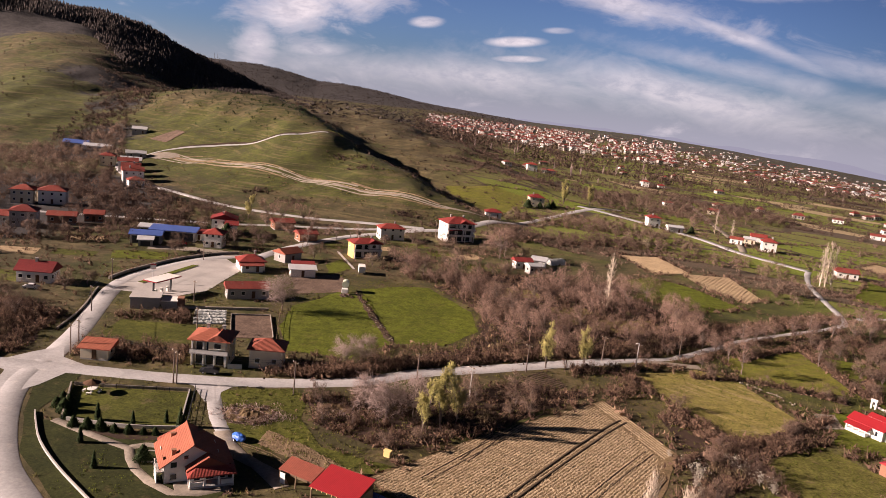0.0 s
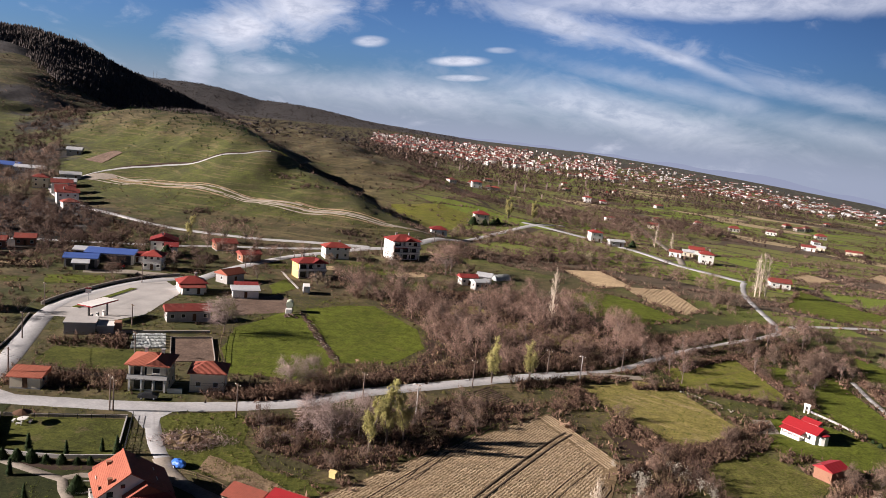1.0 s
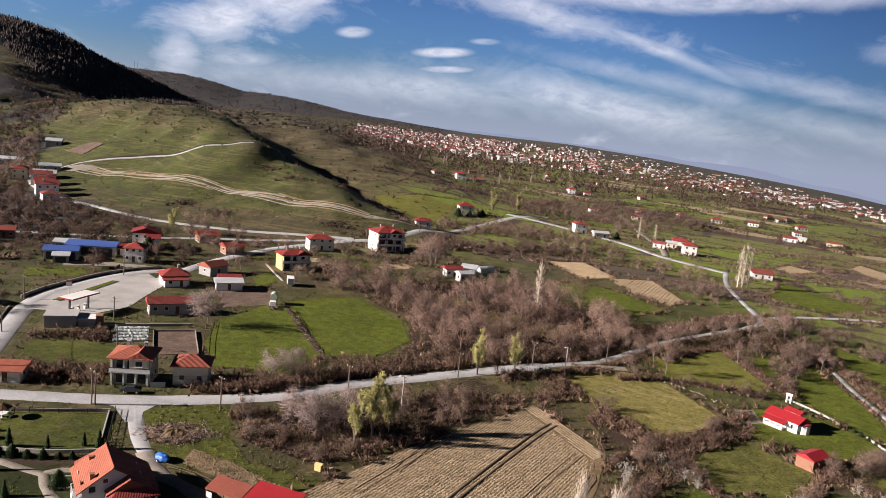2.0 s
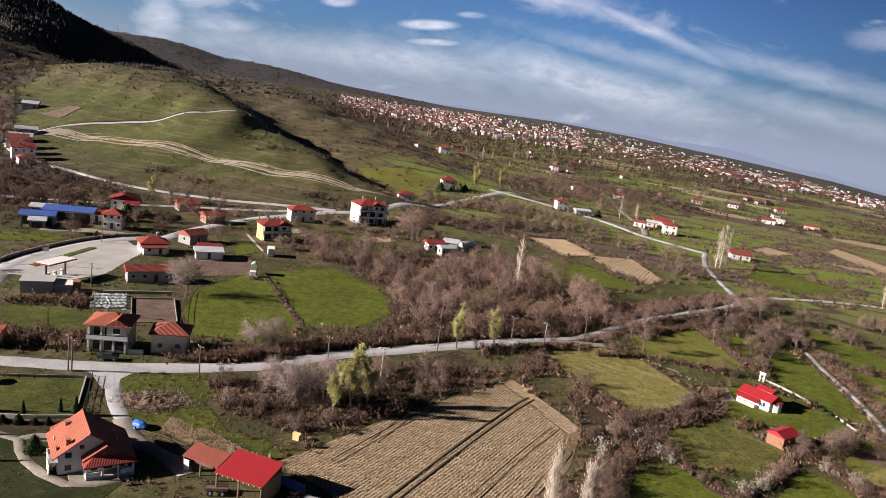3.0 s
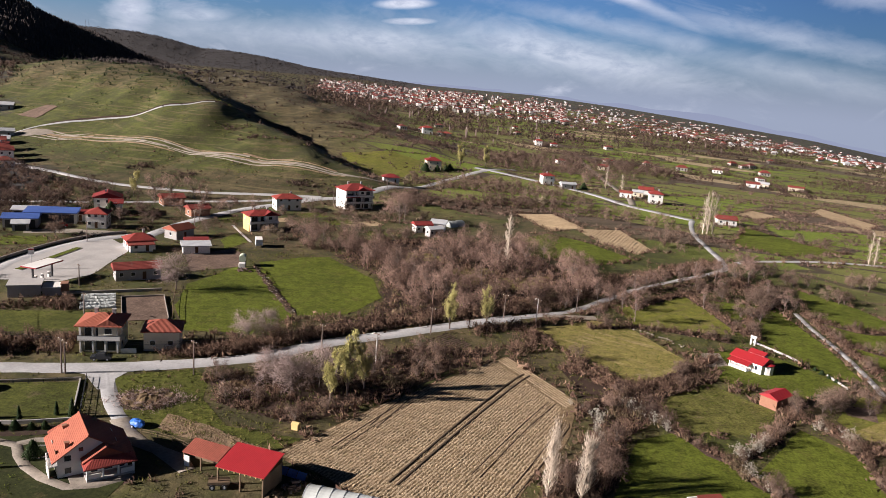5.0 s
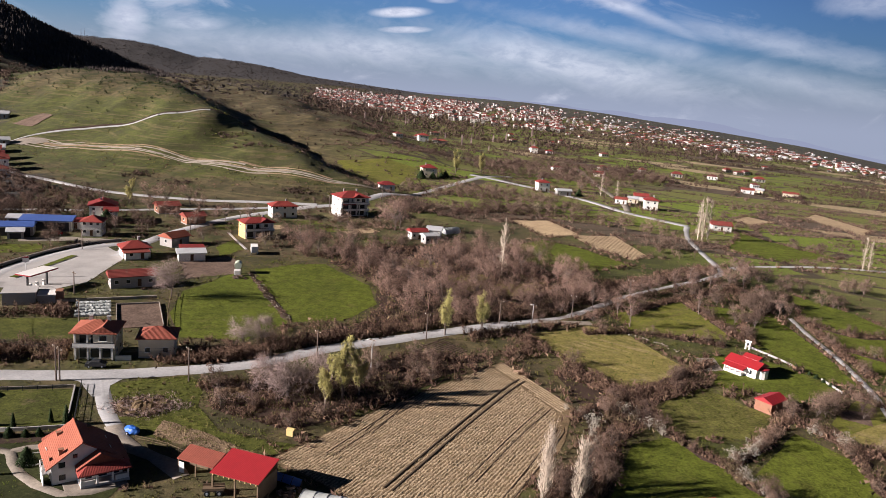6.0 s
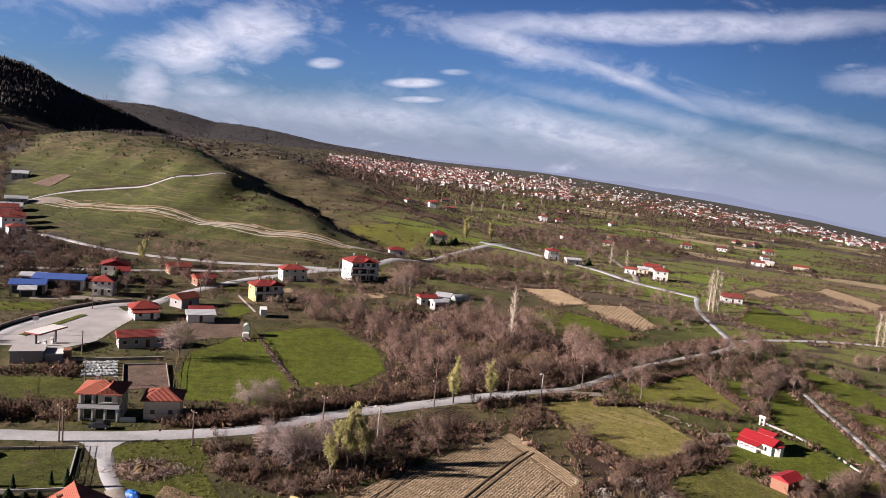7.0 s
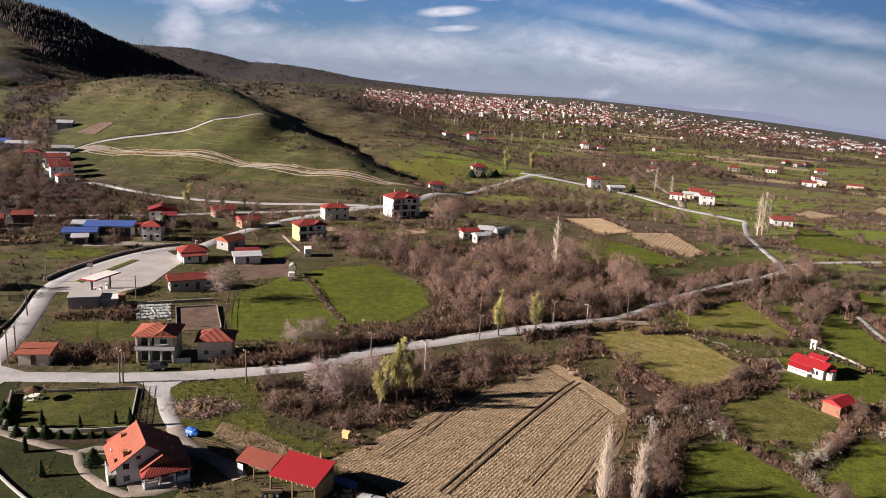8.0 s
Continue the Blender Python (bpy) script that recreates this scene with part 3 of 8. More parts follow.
def outline(points, gap, jitter, seed):
    rng = random.Random(seed)
    out = []
    for (ax, ay), (bx, by) in zip(points, points[1:] + points[:1]):
        n = max(1, int(math.hypot(bx - ax, by - ay) / gap))
        for i in range(n):
            t = i / n
            k = jitter if i else jitter * 0.3
            out.append((ax + (bx - ax) * t + rng.uniform(-k, k), ay + (by - ay) * t + rng.uniform(-k, k)))
    return out


def sheet(name, points, material, label, category="field", lift=0.06, gap=5.0, jitter=0.5, keep=True):
    """A patch of other cover laid on the ground, its edge uneven."""
    from mathutils.geometry import delaunay_2d_cdt
    edge = outline(points, gap, jitter, len(points) + int(abs(points[0][0]) * 3))
    xs, ys = [p[0] for p in edge], [p[1] for p in edge]
    gx, gy = np.meshgrid(np.arange(min(xs) + gap / 2, max(xs), gap), np.arange(min(ys) + gap / 2, max(ys), gap))
    gx, gy = gx.ravel() + 0.013, gy.ravel() + 0.017
    ok = inside(gx, gy, edge)
    pts = [Vector(p) for p in edge] + [Vector(p) for p in zip(gx[ok], gy[ok])]
    n = len(edge)
    v, e, f, *_ = delaunay_2d_cdt(pts, [(i, (i + 1) % n) for i in range(n)], [], 1, 1e-4)
    vx, vy = np.array([q.x for q in v]), np.array([q.y for q in v])
    f = [t if (v[t[1]] - v[t[0]]).cross(v[t[2]] - v[t[0]]) > 0 else t[::-1] for t in f]
    me = mesh_from(name, np.stack([vx, vy, ht(vx, vy) + lift], -1), f, M[material], True)
    if keep:
        taken.append(edge)
    return tagged(new(name, me), label, category, kind="structure")


road("main_road", [(-150, 132), (-112, 136), (-79, 140.5), (-64, 143), (-46, 148.5), (-31.5, 155.5), (-19.5, 166), (-1, 177.5), (14, 187), (30, 196.5)], 4.8, "asphalt", "pale worn asphalt road past the village houses", ragged=0.15)
road("main_road", [(28, 195.3), (38, 201), (48, 207), (62, 222), (79, 240), (97, 255), (121, 276), (127, 293), (131, 320), (136, 350), (144, 376), (150, 391)], 2.3, "asphalt", "narrow pale asphalt road between thickets", lift=0.1, ragged=0.35)
road("village_road", [(-97, 138), (-103, 161), (-116, 198), (-118, 217), (-113, 240), (-106, 254), (-97, 262)], 5.2, "asphalt", "pale asphalt village road curving past the filling station", lift=0.05)
road("bend_road", [(-98, 141), (-96, 130), (-89.5, 116.5), (-78, 100.5), (-68, 91.5), (-55, 81), (-34, 63)], 5.9, "asphalt", "wide pale asphalt road bending round a garden", lift=0.07)
road("side_lane", [(-61, 143.6), (-55, 131), (-51, 124), (-48, 120)], 2.7, "asphalt", "narrow worn lane beside a garden fence", lift=0.045, ragged=0.15)
road("upper_road", [(-97, 240), (-95, 262), (-90, 288), (-77, 322), (-62, 342), (-47, 358), (-31, 370), (-10, 407), (25, 484), (52, 530), (72, 545)], 4.8, "asphalt", "pale asphalt road climbing past the village", lift=0.06)
road("back_road", [(-205, 290), (-165, 304), (-130, 317), (-108, 329), (-80, 341), (-49, 357)], 3.2, "asphalt", "pale road along the foot of the hill", lift=0.14)
road("hill_foot_road", [(-262, 450), (-240, 419), (-209, 391), (-184, 377), (-150, 360), (-107, 354), (-74, 357), (-47, 361)], 3.4, "asphalt", "pale narrow road at the foot of the green hill", lift=0.25)
road("valley_road", [(40, 530), (60, 520), (87, 497), (111, 463), (124, 428), (136, 410), (150, 392)], 6.0, "asphalt", "pale road leading down to scattered houses", lift=0.15)
road("farm_lane", [(150, 690), (146, 642), (138, 540), (134, 465), (128, 430)], 4.0, "gravel", "pale gravel farm lane between fields", lift=0.15)
road("hill_road", [(-262, 464), (-255, 471), (-244, 485), (-210, 497), (-173, 501), (-142, 514)], 1.7, "asphalt", "pale road climbing across the hill", lift=0.3)
road("hill_track", [(-262, 464), (-255, 470), (-239, 478), (-200, 457), (-157, 436), (-123, 424), (-86, 409), (-47, 401), (-20, 405)], 0.9, "gravel", "worn dirt track across the green hillside", lift=0.25, ragged=0.5)
road("field_lane", [(123, 222), (120, 205), (118.5, 190), (116, 175), (112.5, 160), (108, 147)], 1.5, "asphalt", "pale lane between hedges and meadows")
road("far_lane", [(132, 290), (142, 296), (177, 306), (208, 307), (260, 306)], 2.8, "asphalt", "pale lane across the meadows")
road("meadow_lane", [(38, 201), (46, 201), (54, 202)], 3.0, "gravel", "short pale lane off the road")
road("driveway", [(-49.5, 122), (-46.8, 117.8), (-43.4, 114.3), (-39.2, 112), (-35.6, 109.6), (-32.8, 106.2)], 2.8, "gravel", "pale drive beside the house", lift=0.1, ragged=0.35)
road("garden_path", [(-79, 116.3), (-72, 113.8), (-66.5, 112), (-61.5, 110.6), (-59.5, 107.5), (-57, 104.6), (-53, 101.6), (-48.5, 99.6), (-44.5, 100.6), (-40.5, 104)], 1.5, "gravel", "pale gravel garden path round the house", lift=0.12)

road("garden_path", [(-61.8, 110.8), (-59.6, 112.6), (-57, 113.2), (-54.4, 112.6)], 1.5, "gravel", "pale gravel path round a planted island", lift=0.11)
sheet("road_junction", [(-107, 135.5), (-103, 145), (-99.5, 150), (-95.5, 144), (-88, 141.2), (-90, 136), (-91, 129), (-94, 121), (-99, 127), (-101.5, 133.2)], "asphalt", "pale worn asphalt where three roads meet", "road", 0.085, jitter=0.1)
sheet("road_junction", [(-67, 140.5), (-63.5, 139.5), (-61, 136.5), (-58.2, 133), (-55.5, 134), (-57, 138.5), (-56, 141.8), (-52, 144.3), (-60, 143)], "asphalt", "pale worn asphalt at the mouth of a lane", "road", 0.075, gap=2.0, jitter=0.1)
sheet("forecourt", [(-115, 197), (-117, 214), (-113, 241), (-104, 252), (-93, 240), (-92, 208), (-97, 199)], "concrete", "pale concrete forecourt of a filling station", "forecourt", 0.08, jitter=0.2)
sheet("gravel_yard", [(-134, 251), (-136, 257), (-121, 263), (-108, 263.5), (-101, 259.5), (-106, 256), (-117, 258)], "gravel", "pale gravel yard before blue-roofed workshops", "yard", 0.07, gap=3.0, jitter=0.8)
sheet("stubble_field", [(-21, 113), (-2, 137), (24, 166), (37, 142), (30, 122), (16, 98), (2, 94), (-8, 104)], "stubble", "pale stubble field with rows and wheel tracks", jitter=0.4)
sheet("meadow", [(-64, 206), (-55, 229), (-45, 227), (-32, 192), (-30, 184), (-37, 169), (-53, 168), (-61, 186)], "lush", "green meadow beside the village road")
sheet("meadow", [(-50, 236), (-38, 246), (-29, 250), (-12, 226), (-8, 206), (-16, 189), (-29, 185), (-33, 194)], "lush", "bright green meadow behind a bramble bank")
sheet("meadow", [(33, 187), (52, 199), (61, 197), (70, 172), (63, 159), (50, 154), (37, 178)], "olive", "olive-green dry meadow beside the road")
sheet("meadow", [(63, 213), (92, 233), (97, 204), (90, 195), (64, 195)], "meadow", "green meadow among bare trees")
sheet("tilled_plot", [(76, 339), (98, 345), (101, 304), (92, 292), (80, 311)], "tilled", "bare tan tilled plot")
sheet("tilled_plot", [(50, 368), (71, 376), (80, 342), (62, 329)], "tilled", "pale tan tilled plot between meadows")
sheet("meadow", [(42, 304), (60, 322), (75, 308), (88, 282), (68, 266), (44, 276)], "lush", "green meadow below a tilled plot")
sheet("churchyard_lawn", [(74, 160), (80, 180), (92, 182), (101, 172), (105, 161), (94, 152), (86, 153)], "lush", "green lawn round a small chapel", "lawn")
sheet("rough_pasture", [(55, 146), (70, 158), (80, 144), (73, 133), (54, 131)], "pasture", "rough pasture of dull green tufts")
sheet("meadow", [(45, 127), (53, 131), (64, 115), (62, 106), (50, 90), (34, 104)], "lush", "bright green meadow below a hedge")
sheet("meadow", [(81, 136), (89, 122), (84, 108), (72, 104), (63, 116)], "lush", "bright green meadow between hedges")
sheet("meadow", [(138, 255), (150, 232), (153, 210), (140, 190), (121, 170), (122, 205)], "lush", "bright green meadow along a lane")
sheet("meadow", [(96, 230), (118, 226), (116, 190), (112, 165), (103, 166), (96, 195)], "lush", "green meadow beside a pale lane")
sheet("meadow", [(92, 142), (108, 158), (114, 140), (104, 122), (94, 126)], "meadow", "green meadow beside a brown bed")
sheet("lawn", [(-77, 117), (-85, 131), (-63, 136), (-57, 120)], "verge", "mown green lawn inside a garden fence", "lawn", jitter=0.2)
sheet("garden", [(-84, 115), (-72, 117), (-57, 116), (-47, 114), (-41, 102), (-44, 86), (-60, 91), (-77, 104)], "lawn", "green house garden with a path", "lawn", 0.04, jitter=0.3)
sheet("verge", [(-94, 138.5), (-87, 138), (-85.5, 131), (-84, 119), (-76, 109), (-68, 101.8), (-55, 92.3), (-57, 87.5), (-66, 95), (-75, 103), (-85.5, 117), (-92, 129)], "lawn", "green verge between the bend and a garden wall", "verge", 0.05, jitter=0.3)
sheet("verge", [(-58, 139), (-52, 142.5), (-44, 146), (-40, 143), (-38, 132), (-31, 122), (-17, 119), (-20, 114), (-36, 117), (-44, 119), (-54, 127)], "verge", "green grass verge round a brush heap", "verge", 0.04, keep=False)

sheet("rough_plot", [(-97, 159), (-75, 162), (-79, 177), (-99, 173)], "verge", "rough green plot below the forecourt", "field")
sheet("bare_slope", [(-258, 466), (-250, 478), (-240, 478), (-228, 470), (-236, 466), (-247, 465)], "gravel", "pale bare earth where hill tracks meet", "bare ground", 0.3, gap=3.0, jitter=1.8)
# dark ribbon drawn for the line of shadow beside the hill road
road("cut_bank", [(-240, 489.5), (-210, 500), (-173, 504), (-142, 517), (-134, 519)], 1.6, "litter", "dark strip painted as shade along the hill road", "bank", lift=0.35, ragged=0.5)
sheet("plot", [(-277, 519), (-266, 538), (-254, 527), (-258, 506)], "brown", "small brown tilled plot on the hillside", "field", 0.4)
sheet("meadow", [(-56, 530), (-20, 548), (2, 530), (-1, 482), (-22, 450), (-38, 470)], "meadow", "green slope behind the hill road", "field", 0.15, jitter=2.0)
for k, (a, b, w) in enumerate((((-236, 472), (-160, 441), 0.8), ((-228, 470), (-130, 430), 0.7), ((-215, 458), (-140, 426), 0.6), ((-150, 438), (-95, 417), 0.9), ((-135, 432), (-70, 412), 0.7), ((-110, 417), (-50, 404), 0.9), ((-100, 421), (-45, 406), 0.6), ((-120, 418), (-80, 404), 0.5), ((-245, 474), (-175, 450), 0.5), ((-232, 466), (-150, 432), 0.45), ((-200, 462), (-120, 428), 0.4), ((-145, 430), (-80, 408), 0.5), ((-128, 426), (-60, 405), 0.4), ((-90, 414), (-30, 402), 0.5), ((-86, 406), (-40, 399), 0.6), ((-252, 476), (-205, 466), 0.6), ((-250, 472), (-200, 460), 0.6), ((-248, 468), (-205, 455), 0.5), ((-250, 479), (-215, 474), 0.4))):
    mid = ((a[0] + b[0]) / 2 + 2, (a[1] + b[1]) / 2 - 2.5)
    road("hill_path", [a, mid, b], w, "gravel" if k % 2 else "dirt", "thin worn wheel path on the hillside", "path", lift=0.22, ragged=0.25)
sheet("tilled_plot", [(190, 428), (208, 449), (217, 431), (194, 411)], "tilled", "tan tilled plot beside far meadows", "field", 0.15)
sheet("tilled_plot", [(252, 462), (274, 489), (277, 430), (256, 404)], "tilled", "long tan tilled strip far among meadows", "field", 0.2)
sheet("meadow", [(175, 381), (188, 345), (200, 330), (164, 312), (146, 328)], "lush", "bright green meadow beyond a lane", "field", 0.08)
sheet("dirt_yard", [(-74, 238), (-62, 252), (-55, 240), (-54, 229), (-67, 219)], "brown", "bare brown earth yard beside stores", "yard", 0.07)
sheet("meadow", [(-70, 263), (-67, 277), (-60, 262), (-65, 249)], "lush", "small bright green plot beside a pale strip", "field", 0.08)
# thicket floors: litter, with the shade below the shrubs put into its colour
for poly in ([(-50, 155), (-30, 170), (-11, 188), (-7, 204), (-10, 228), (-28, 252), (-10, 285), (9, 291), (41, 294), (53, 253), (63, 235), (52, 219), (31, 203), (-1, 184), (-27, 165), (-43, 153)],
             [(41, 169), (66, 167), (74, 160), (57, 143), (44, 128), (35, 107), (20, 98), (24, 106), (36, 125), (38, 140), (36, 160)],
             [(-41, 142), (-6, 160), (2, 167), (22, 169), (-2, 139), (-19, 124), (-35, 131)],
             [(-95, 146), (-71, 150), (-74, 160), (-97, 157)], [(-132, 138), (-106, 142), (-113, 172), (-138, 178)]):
    sheet("thicket_floor", poly, "litter", "leaf litter with painted shade under bare thickets", "leaf litter", 0.035, jitter=1.2, keep=False)


# ---- building kit ----
def part(name, bm, material, parent=None, label=""):
    me = bpy.data.meshes.new(name)
    bm.normal_update()
    bm.to_mesh(me)
    bm.free()
    me.materials.append(M[material] if isinstance(material, str) else material)
    ob = new(name, me)
    if parent:
        ob.parent = parent
    if label:
        ob["label"] = label
    return ob


def box(bm, x0, y0, z0, x1, y1, z1, bevel=0.0):
    v = [bm.verts.new(p) for p in ((x0, y0, z0), (x1, y0, z0), (x1, y1, z0), (x0, y1, z0), (x0, y0, z1), (x1, y0, z1), (x1, y1, z1), (x0, y1, z1))]
    f = [bm.faces.new([v[i] for i in q]) for q in ((0, 3, 2, 1), (4, 5, 6, 7), (0, 1, 5, 4), (1, 2, 6, 5), (2, 3, 7, 6), (3, 0, 4, 7))]
    if bevel:
        bmesh.ops.bevel(bm, geom=list({e for q in f for e in q.edges}), offset=bevel, segments=1, affect="EDGES")
    return bm


def block(*a, bevel=0.0):
    return box(bmesh.new(), *a, bevel=bevel)


def tube(bm, a, b, r0, r1, sides=6):
    a, b = Vector(a), Vector(b)
    q = (b - a).to_track_quat("Z", "Y")
    ring = [[bm.verts.new(c + q @ Vector((r * math.cos(k * math.tau / sides), r * math.sin(k * math.tau / sides), 0))) for k in range(sides)] for c, r in ((a, r0), (b, r1))]
    for k in range(sides):
        bm.faces.new((ring[0][k], ring[0][(k + 1) % sides], ring[1][(k + 1) % sides], ring[1][k]))
    bm.faces.new(ring[0][::-1])
    bm.faces.new(ring[1])
    return bm


def solid_roof(under, over):
    """A closed roof from matching lower and upper faces given as lists of corner points."""
    bm = bmesh.new()
    for pts in under + over:
        bm.faces.new([bm.verts.new(p) for p in pts])
    bmesh.ops.remove_doubles(bm, verts=bm.verts, dist=0.01)
    bmesh.ops.recalc_face_normals(bm, faces=bm.faces)
    return bm


def roof_mesh(kind, w, d, z, rise, over, thick=0.22):
    """hip, gable (ridge along x), gable_y (ridge along y), shed (falls to the front)."""
    x, y = w / 2 + over, d / 2 + over
    b = [(-x, -y, z), (x, -y, z), (x, y, z), (-x, y, z)]
    t = [(px, py, z + thick) for px, py, _ in b]
    sides = [[b[i], b[(i + 1) % 4], t[(i + 1) % 4], t[i]] for i in range(4)]
    top = z + thick + rise
    if kind == "hip":
        if w >= d:
            r0, r1 = (-x + y * 0.95, 0, top), (x - y * 0.95, 0, top)
            if r1[0] - r0[0] < 0.4:
                r0, r1 = (-0.2, 0, top), (0.2, 0, top)
            faces = [[t[0], t[1], r1, r0], [t[1], t[2], r1], [t[2], t[3], r0, r1], [t[3], t[0], r0]]
        else:
            r0, r1 = (0, -y + x * 0.95, top), (0, y - x * 0.95, top)
            faces = [[t[0], t[1], r0], [t[1], t[2], r1, r0], [t[2], t[3], r1], [t[3], t[0], r0, r1]]
    elif kind == "gable":
        r0, r1 = (-x, 0, top), (x, 0, top)
        faces = [[t[0], t[1], r1, r0], [t[2], t[3], r0, r1], [t[1], t[2], r1], [t[3], t[0], r0]]
    elif kind == "gable_y":
        r0, r1 = (0, -y, top), (0, y, top)
        faces = [[t[1], t[2], r1, r0], [t[3], t[0], r0, r1], [t[0], t[1], r0], [t[2], t[3], r1]]
    else:
        u = [(px, py, z + thick + (rise if py > 0 else 0)) for px, py, _ in b]
        return solid_roof([b[::-1]] + [[b[i], b[(i + 1) % 4], u[(i + 1) % 4], u[i]] for i in range(4)], [u])
    return solid_roof([b[::-1]] + sides, faces)


def window(parent, face, along, z, w, h, wall_w, wall_d, shutters=False, door=False):
    """A framed opening on one side of a body that is wall_w by wall_d; face is front, back, left or right."""
    turn = {"front": 0, "right": 90, "back": 180, "left": 270}[face]
    out = wall_d / 2 if face in ("front", "back") else wall_w / 2
    holder = part("door" if door else "window", frame_mesh(w, h), "shutter" if door else "white", parent, "brown wooden door" if door else "")
    holder.matrix_local = pose(0, 0, 0, 0, 0, turn) @ pose(along, -out, z)
    pane = part("pane", block(-w / 2 + 0.08, -0.035, 0.08, w / 2 - 0.08, -0.005, h - 0.08), "shutter" if door else "glass", holder)
    if shutters:
        for s in (-1, 1):
            part("shutter", block(s * (w * 0.75) - w * 0.22, -0.07, 0.02, s * (w * 0.75) + w * 0.22, -0.02, h), "shutter", holder)
    return holder


def frame_mesh(w, h):
    bm = bmesh.new()
    for a in ((-w / 2, 0, w / 2, 0.08), (-w / 2, h - 0.08, w / 2, h), (-w / 2, 0.08, -w / 2 + 0.08, h - 0.08), (w / 2 - 0.08, 0.08, w / 2, h - 0.08)):
        box(bm, a[0], -0.06, a[1], a[2], 0.04, a[3])
    box(bm, -w / 2 - 0.08, -0.12, -0.07, w / 2 + 0.08, 0.03, -0.002)
    return bm


def balcony(parent, face, along, z, w, depth, wall_w, wall_d, rail="white"):
    turn = {"front": 0, "right": 90, "back": 180, "left": 270}[face]
    out = wall_d / 2 if face in ("front", "back") else wall_w / 2
    m = pose(0, 0, 0, 0, 0, turn) @ pose(along, -out, z)
    slab = part("balcony", block(-w / 2, -depth, -0.16, w / 2, 0.02, 0, bevel=0.02), "concrete", parent)
    slab.matrix_local = m
    bm = bmesh.new()
    for x in np.arange(-w / 2 + 0.05, w / 2, 0.22):
        box(bm, x - 0.02, -depth + 0.03, 0, x + 0.02, -depth + 0.07, 0.95)
    for x in (-w / 2 + 0.03, w / 2 - 0.07):
        for y in np.arange(-depth + 0.2, 0, 0.22):
            box(bm, x, y, 0, x + 0.04, y + 0.04, 0.95)
        box(bm, x - 0.01, -depth + 0.03, 0.95, x + 0.06, 0, 1.02)
    box(bm, -w / 2 + 0.02, -depth + 0.02, 0.951, w / 2 - 0.02, -depth + 0.09, 1.021)
    part("railing", bm, rail, slab)


def chimney(parent, x, y, z, h, tone="grey"):
    bm = block(x - 0.35, y - 0.3, z, x + 0.35, y + 0.3, z + h)
    box(bm, x - 0.45, y - 0.4, z + h, x + 0.45, y + 0.4, z + h + 0.12)
    part("chimney", bm, tone, parent)


def house(x, y, rot, w, d, floors, roof="hip", wall="white", tile="tile", rise=None, over=0.6, label="", category="house", front=3, side=2, balconies=(), shut=False, chimneys=1, group="", height=None, seed=0, door=0.0, name="house"):
    """A house of that plan at (x, y); its front looks to local -y."""
    base = new(name)
    base.matrix_world = pose(x, y, float(ht(x, y)), 0, 0, rot)
    tagged(base, label, category, group)
    rng = random.Random(seed + int(abs(x * 3) + y))
    h = height or floors * 2.9 + 0.35
    taken.append([tuple((base.matrix_world @ Vector(p)).xy) for p in ((-w / 2 - 1, -d / 2 - 1, 0), (w / 2 + 1, -d / 2 - 1, 0), (w / 2 + 1, d / 2 + 1, 0), (-w / 2 - 1, d / 2 + 1, 0))])
    rise = rise or 0.24 * min(w, d)
    part("wall", block(-w / 2, -d / 2, -1.5, w / 2, d / 2, h), wall, base)
    part("plinth", block(-w / 2 - 0.05, -d / 2 - 0.05, -1.5, w / 2 + 0.05, d / 2 + 0.05, 0.35), "grey", base)
    if roof:
        part("roof", roof_mesh(roof, w, d, h, rise, over), tile, base)
        for k in range(chimneys):
            chimney(base, rng.uniform(-w * 0.3, w * 0.3), rng.uniform(-d * 0.2, d * 0.3), h + 0.2, rise + 0.7)
    else:
        part("parapet", block(-w / 2 - 0.15, -d / 2 - 0.15, h, w / 2 + 0.15, d / 2 + 0.15, h + 0.3), "concrete", base)
    for f in range(int(floors)):
        z = 0.35 + f * 2.9 + 0.95
        for face, count, width in (("front", front, w), ("left", side, d), ("right", side, d), ("back", front, w)):
            for k in range(count):
                u = (k + 0.5) / count * width - width / 2
                if f == 0 and face == "front" and door is not None and k == count // 2:
                    window(base, face, u, 0.36, 1.0, 2.1, w, d, door=True)
                else:
                    window(base, face, u, z, 1.15, 1.17, w, d, shut)
    for face, u, f, bw, bd in balconies:
        balcony(base, face, u, 0.35 + f * 2.9, bw, bd, w, d)
    return base


# ---- houses near the lane ----
def thing(name, x, y, rot, label, category, group="", lift=0.0, clear=None):
    base = new(name)
    base.matrix_world = pose(x, y, float(ht(x, y)) + lift, 0, 0, rot)
    if clear:
        w, d = clear
        taken.append([tuple((base.matrix_world @ Vector(p)).xy) for p in ((-w / 2, -d / 2, 0), (w / 2, -d / 2, 0), (w / 2, d / 2, 0), (-w / 2, d / 2, 0))])
    return tagged(base, label, category, group)


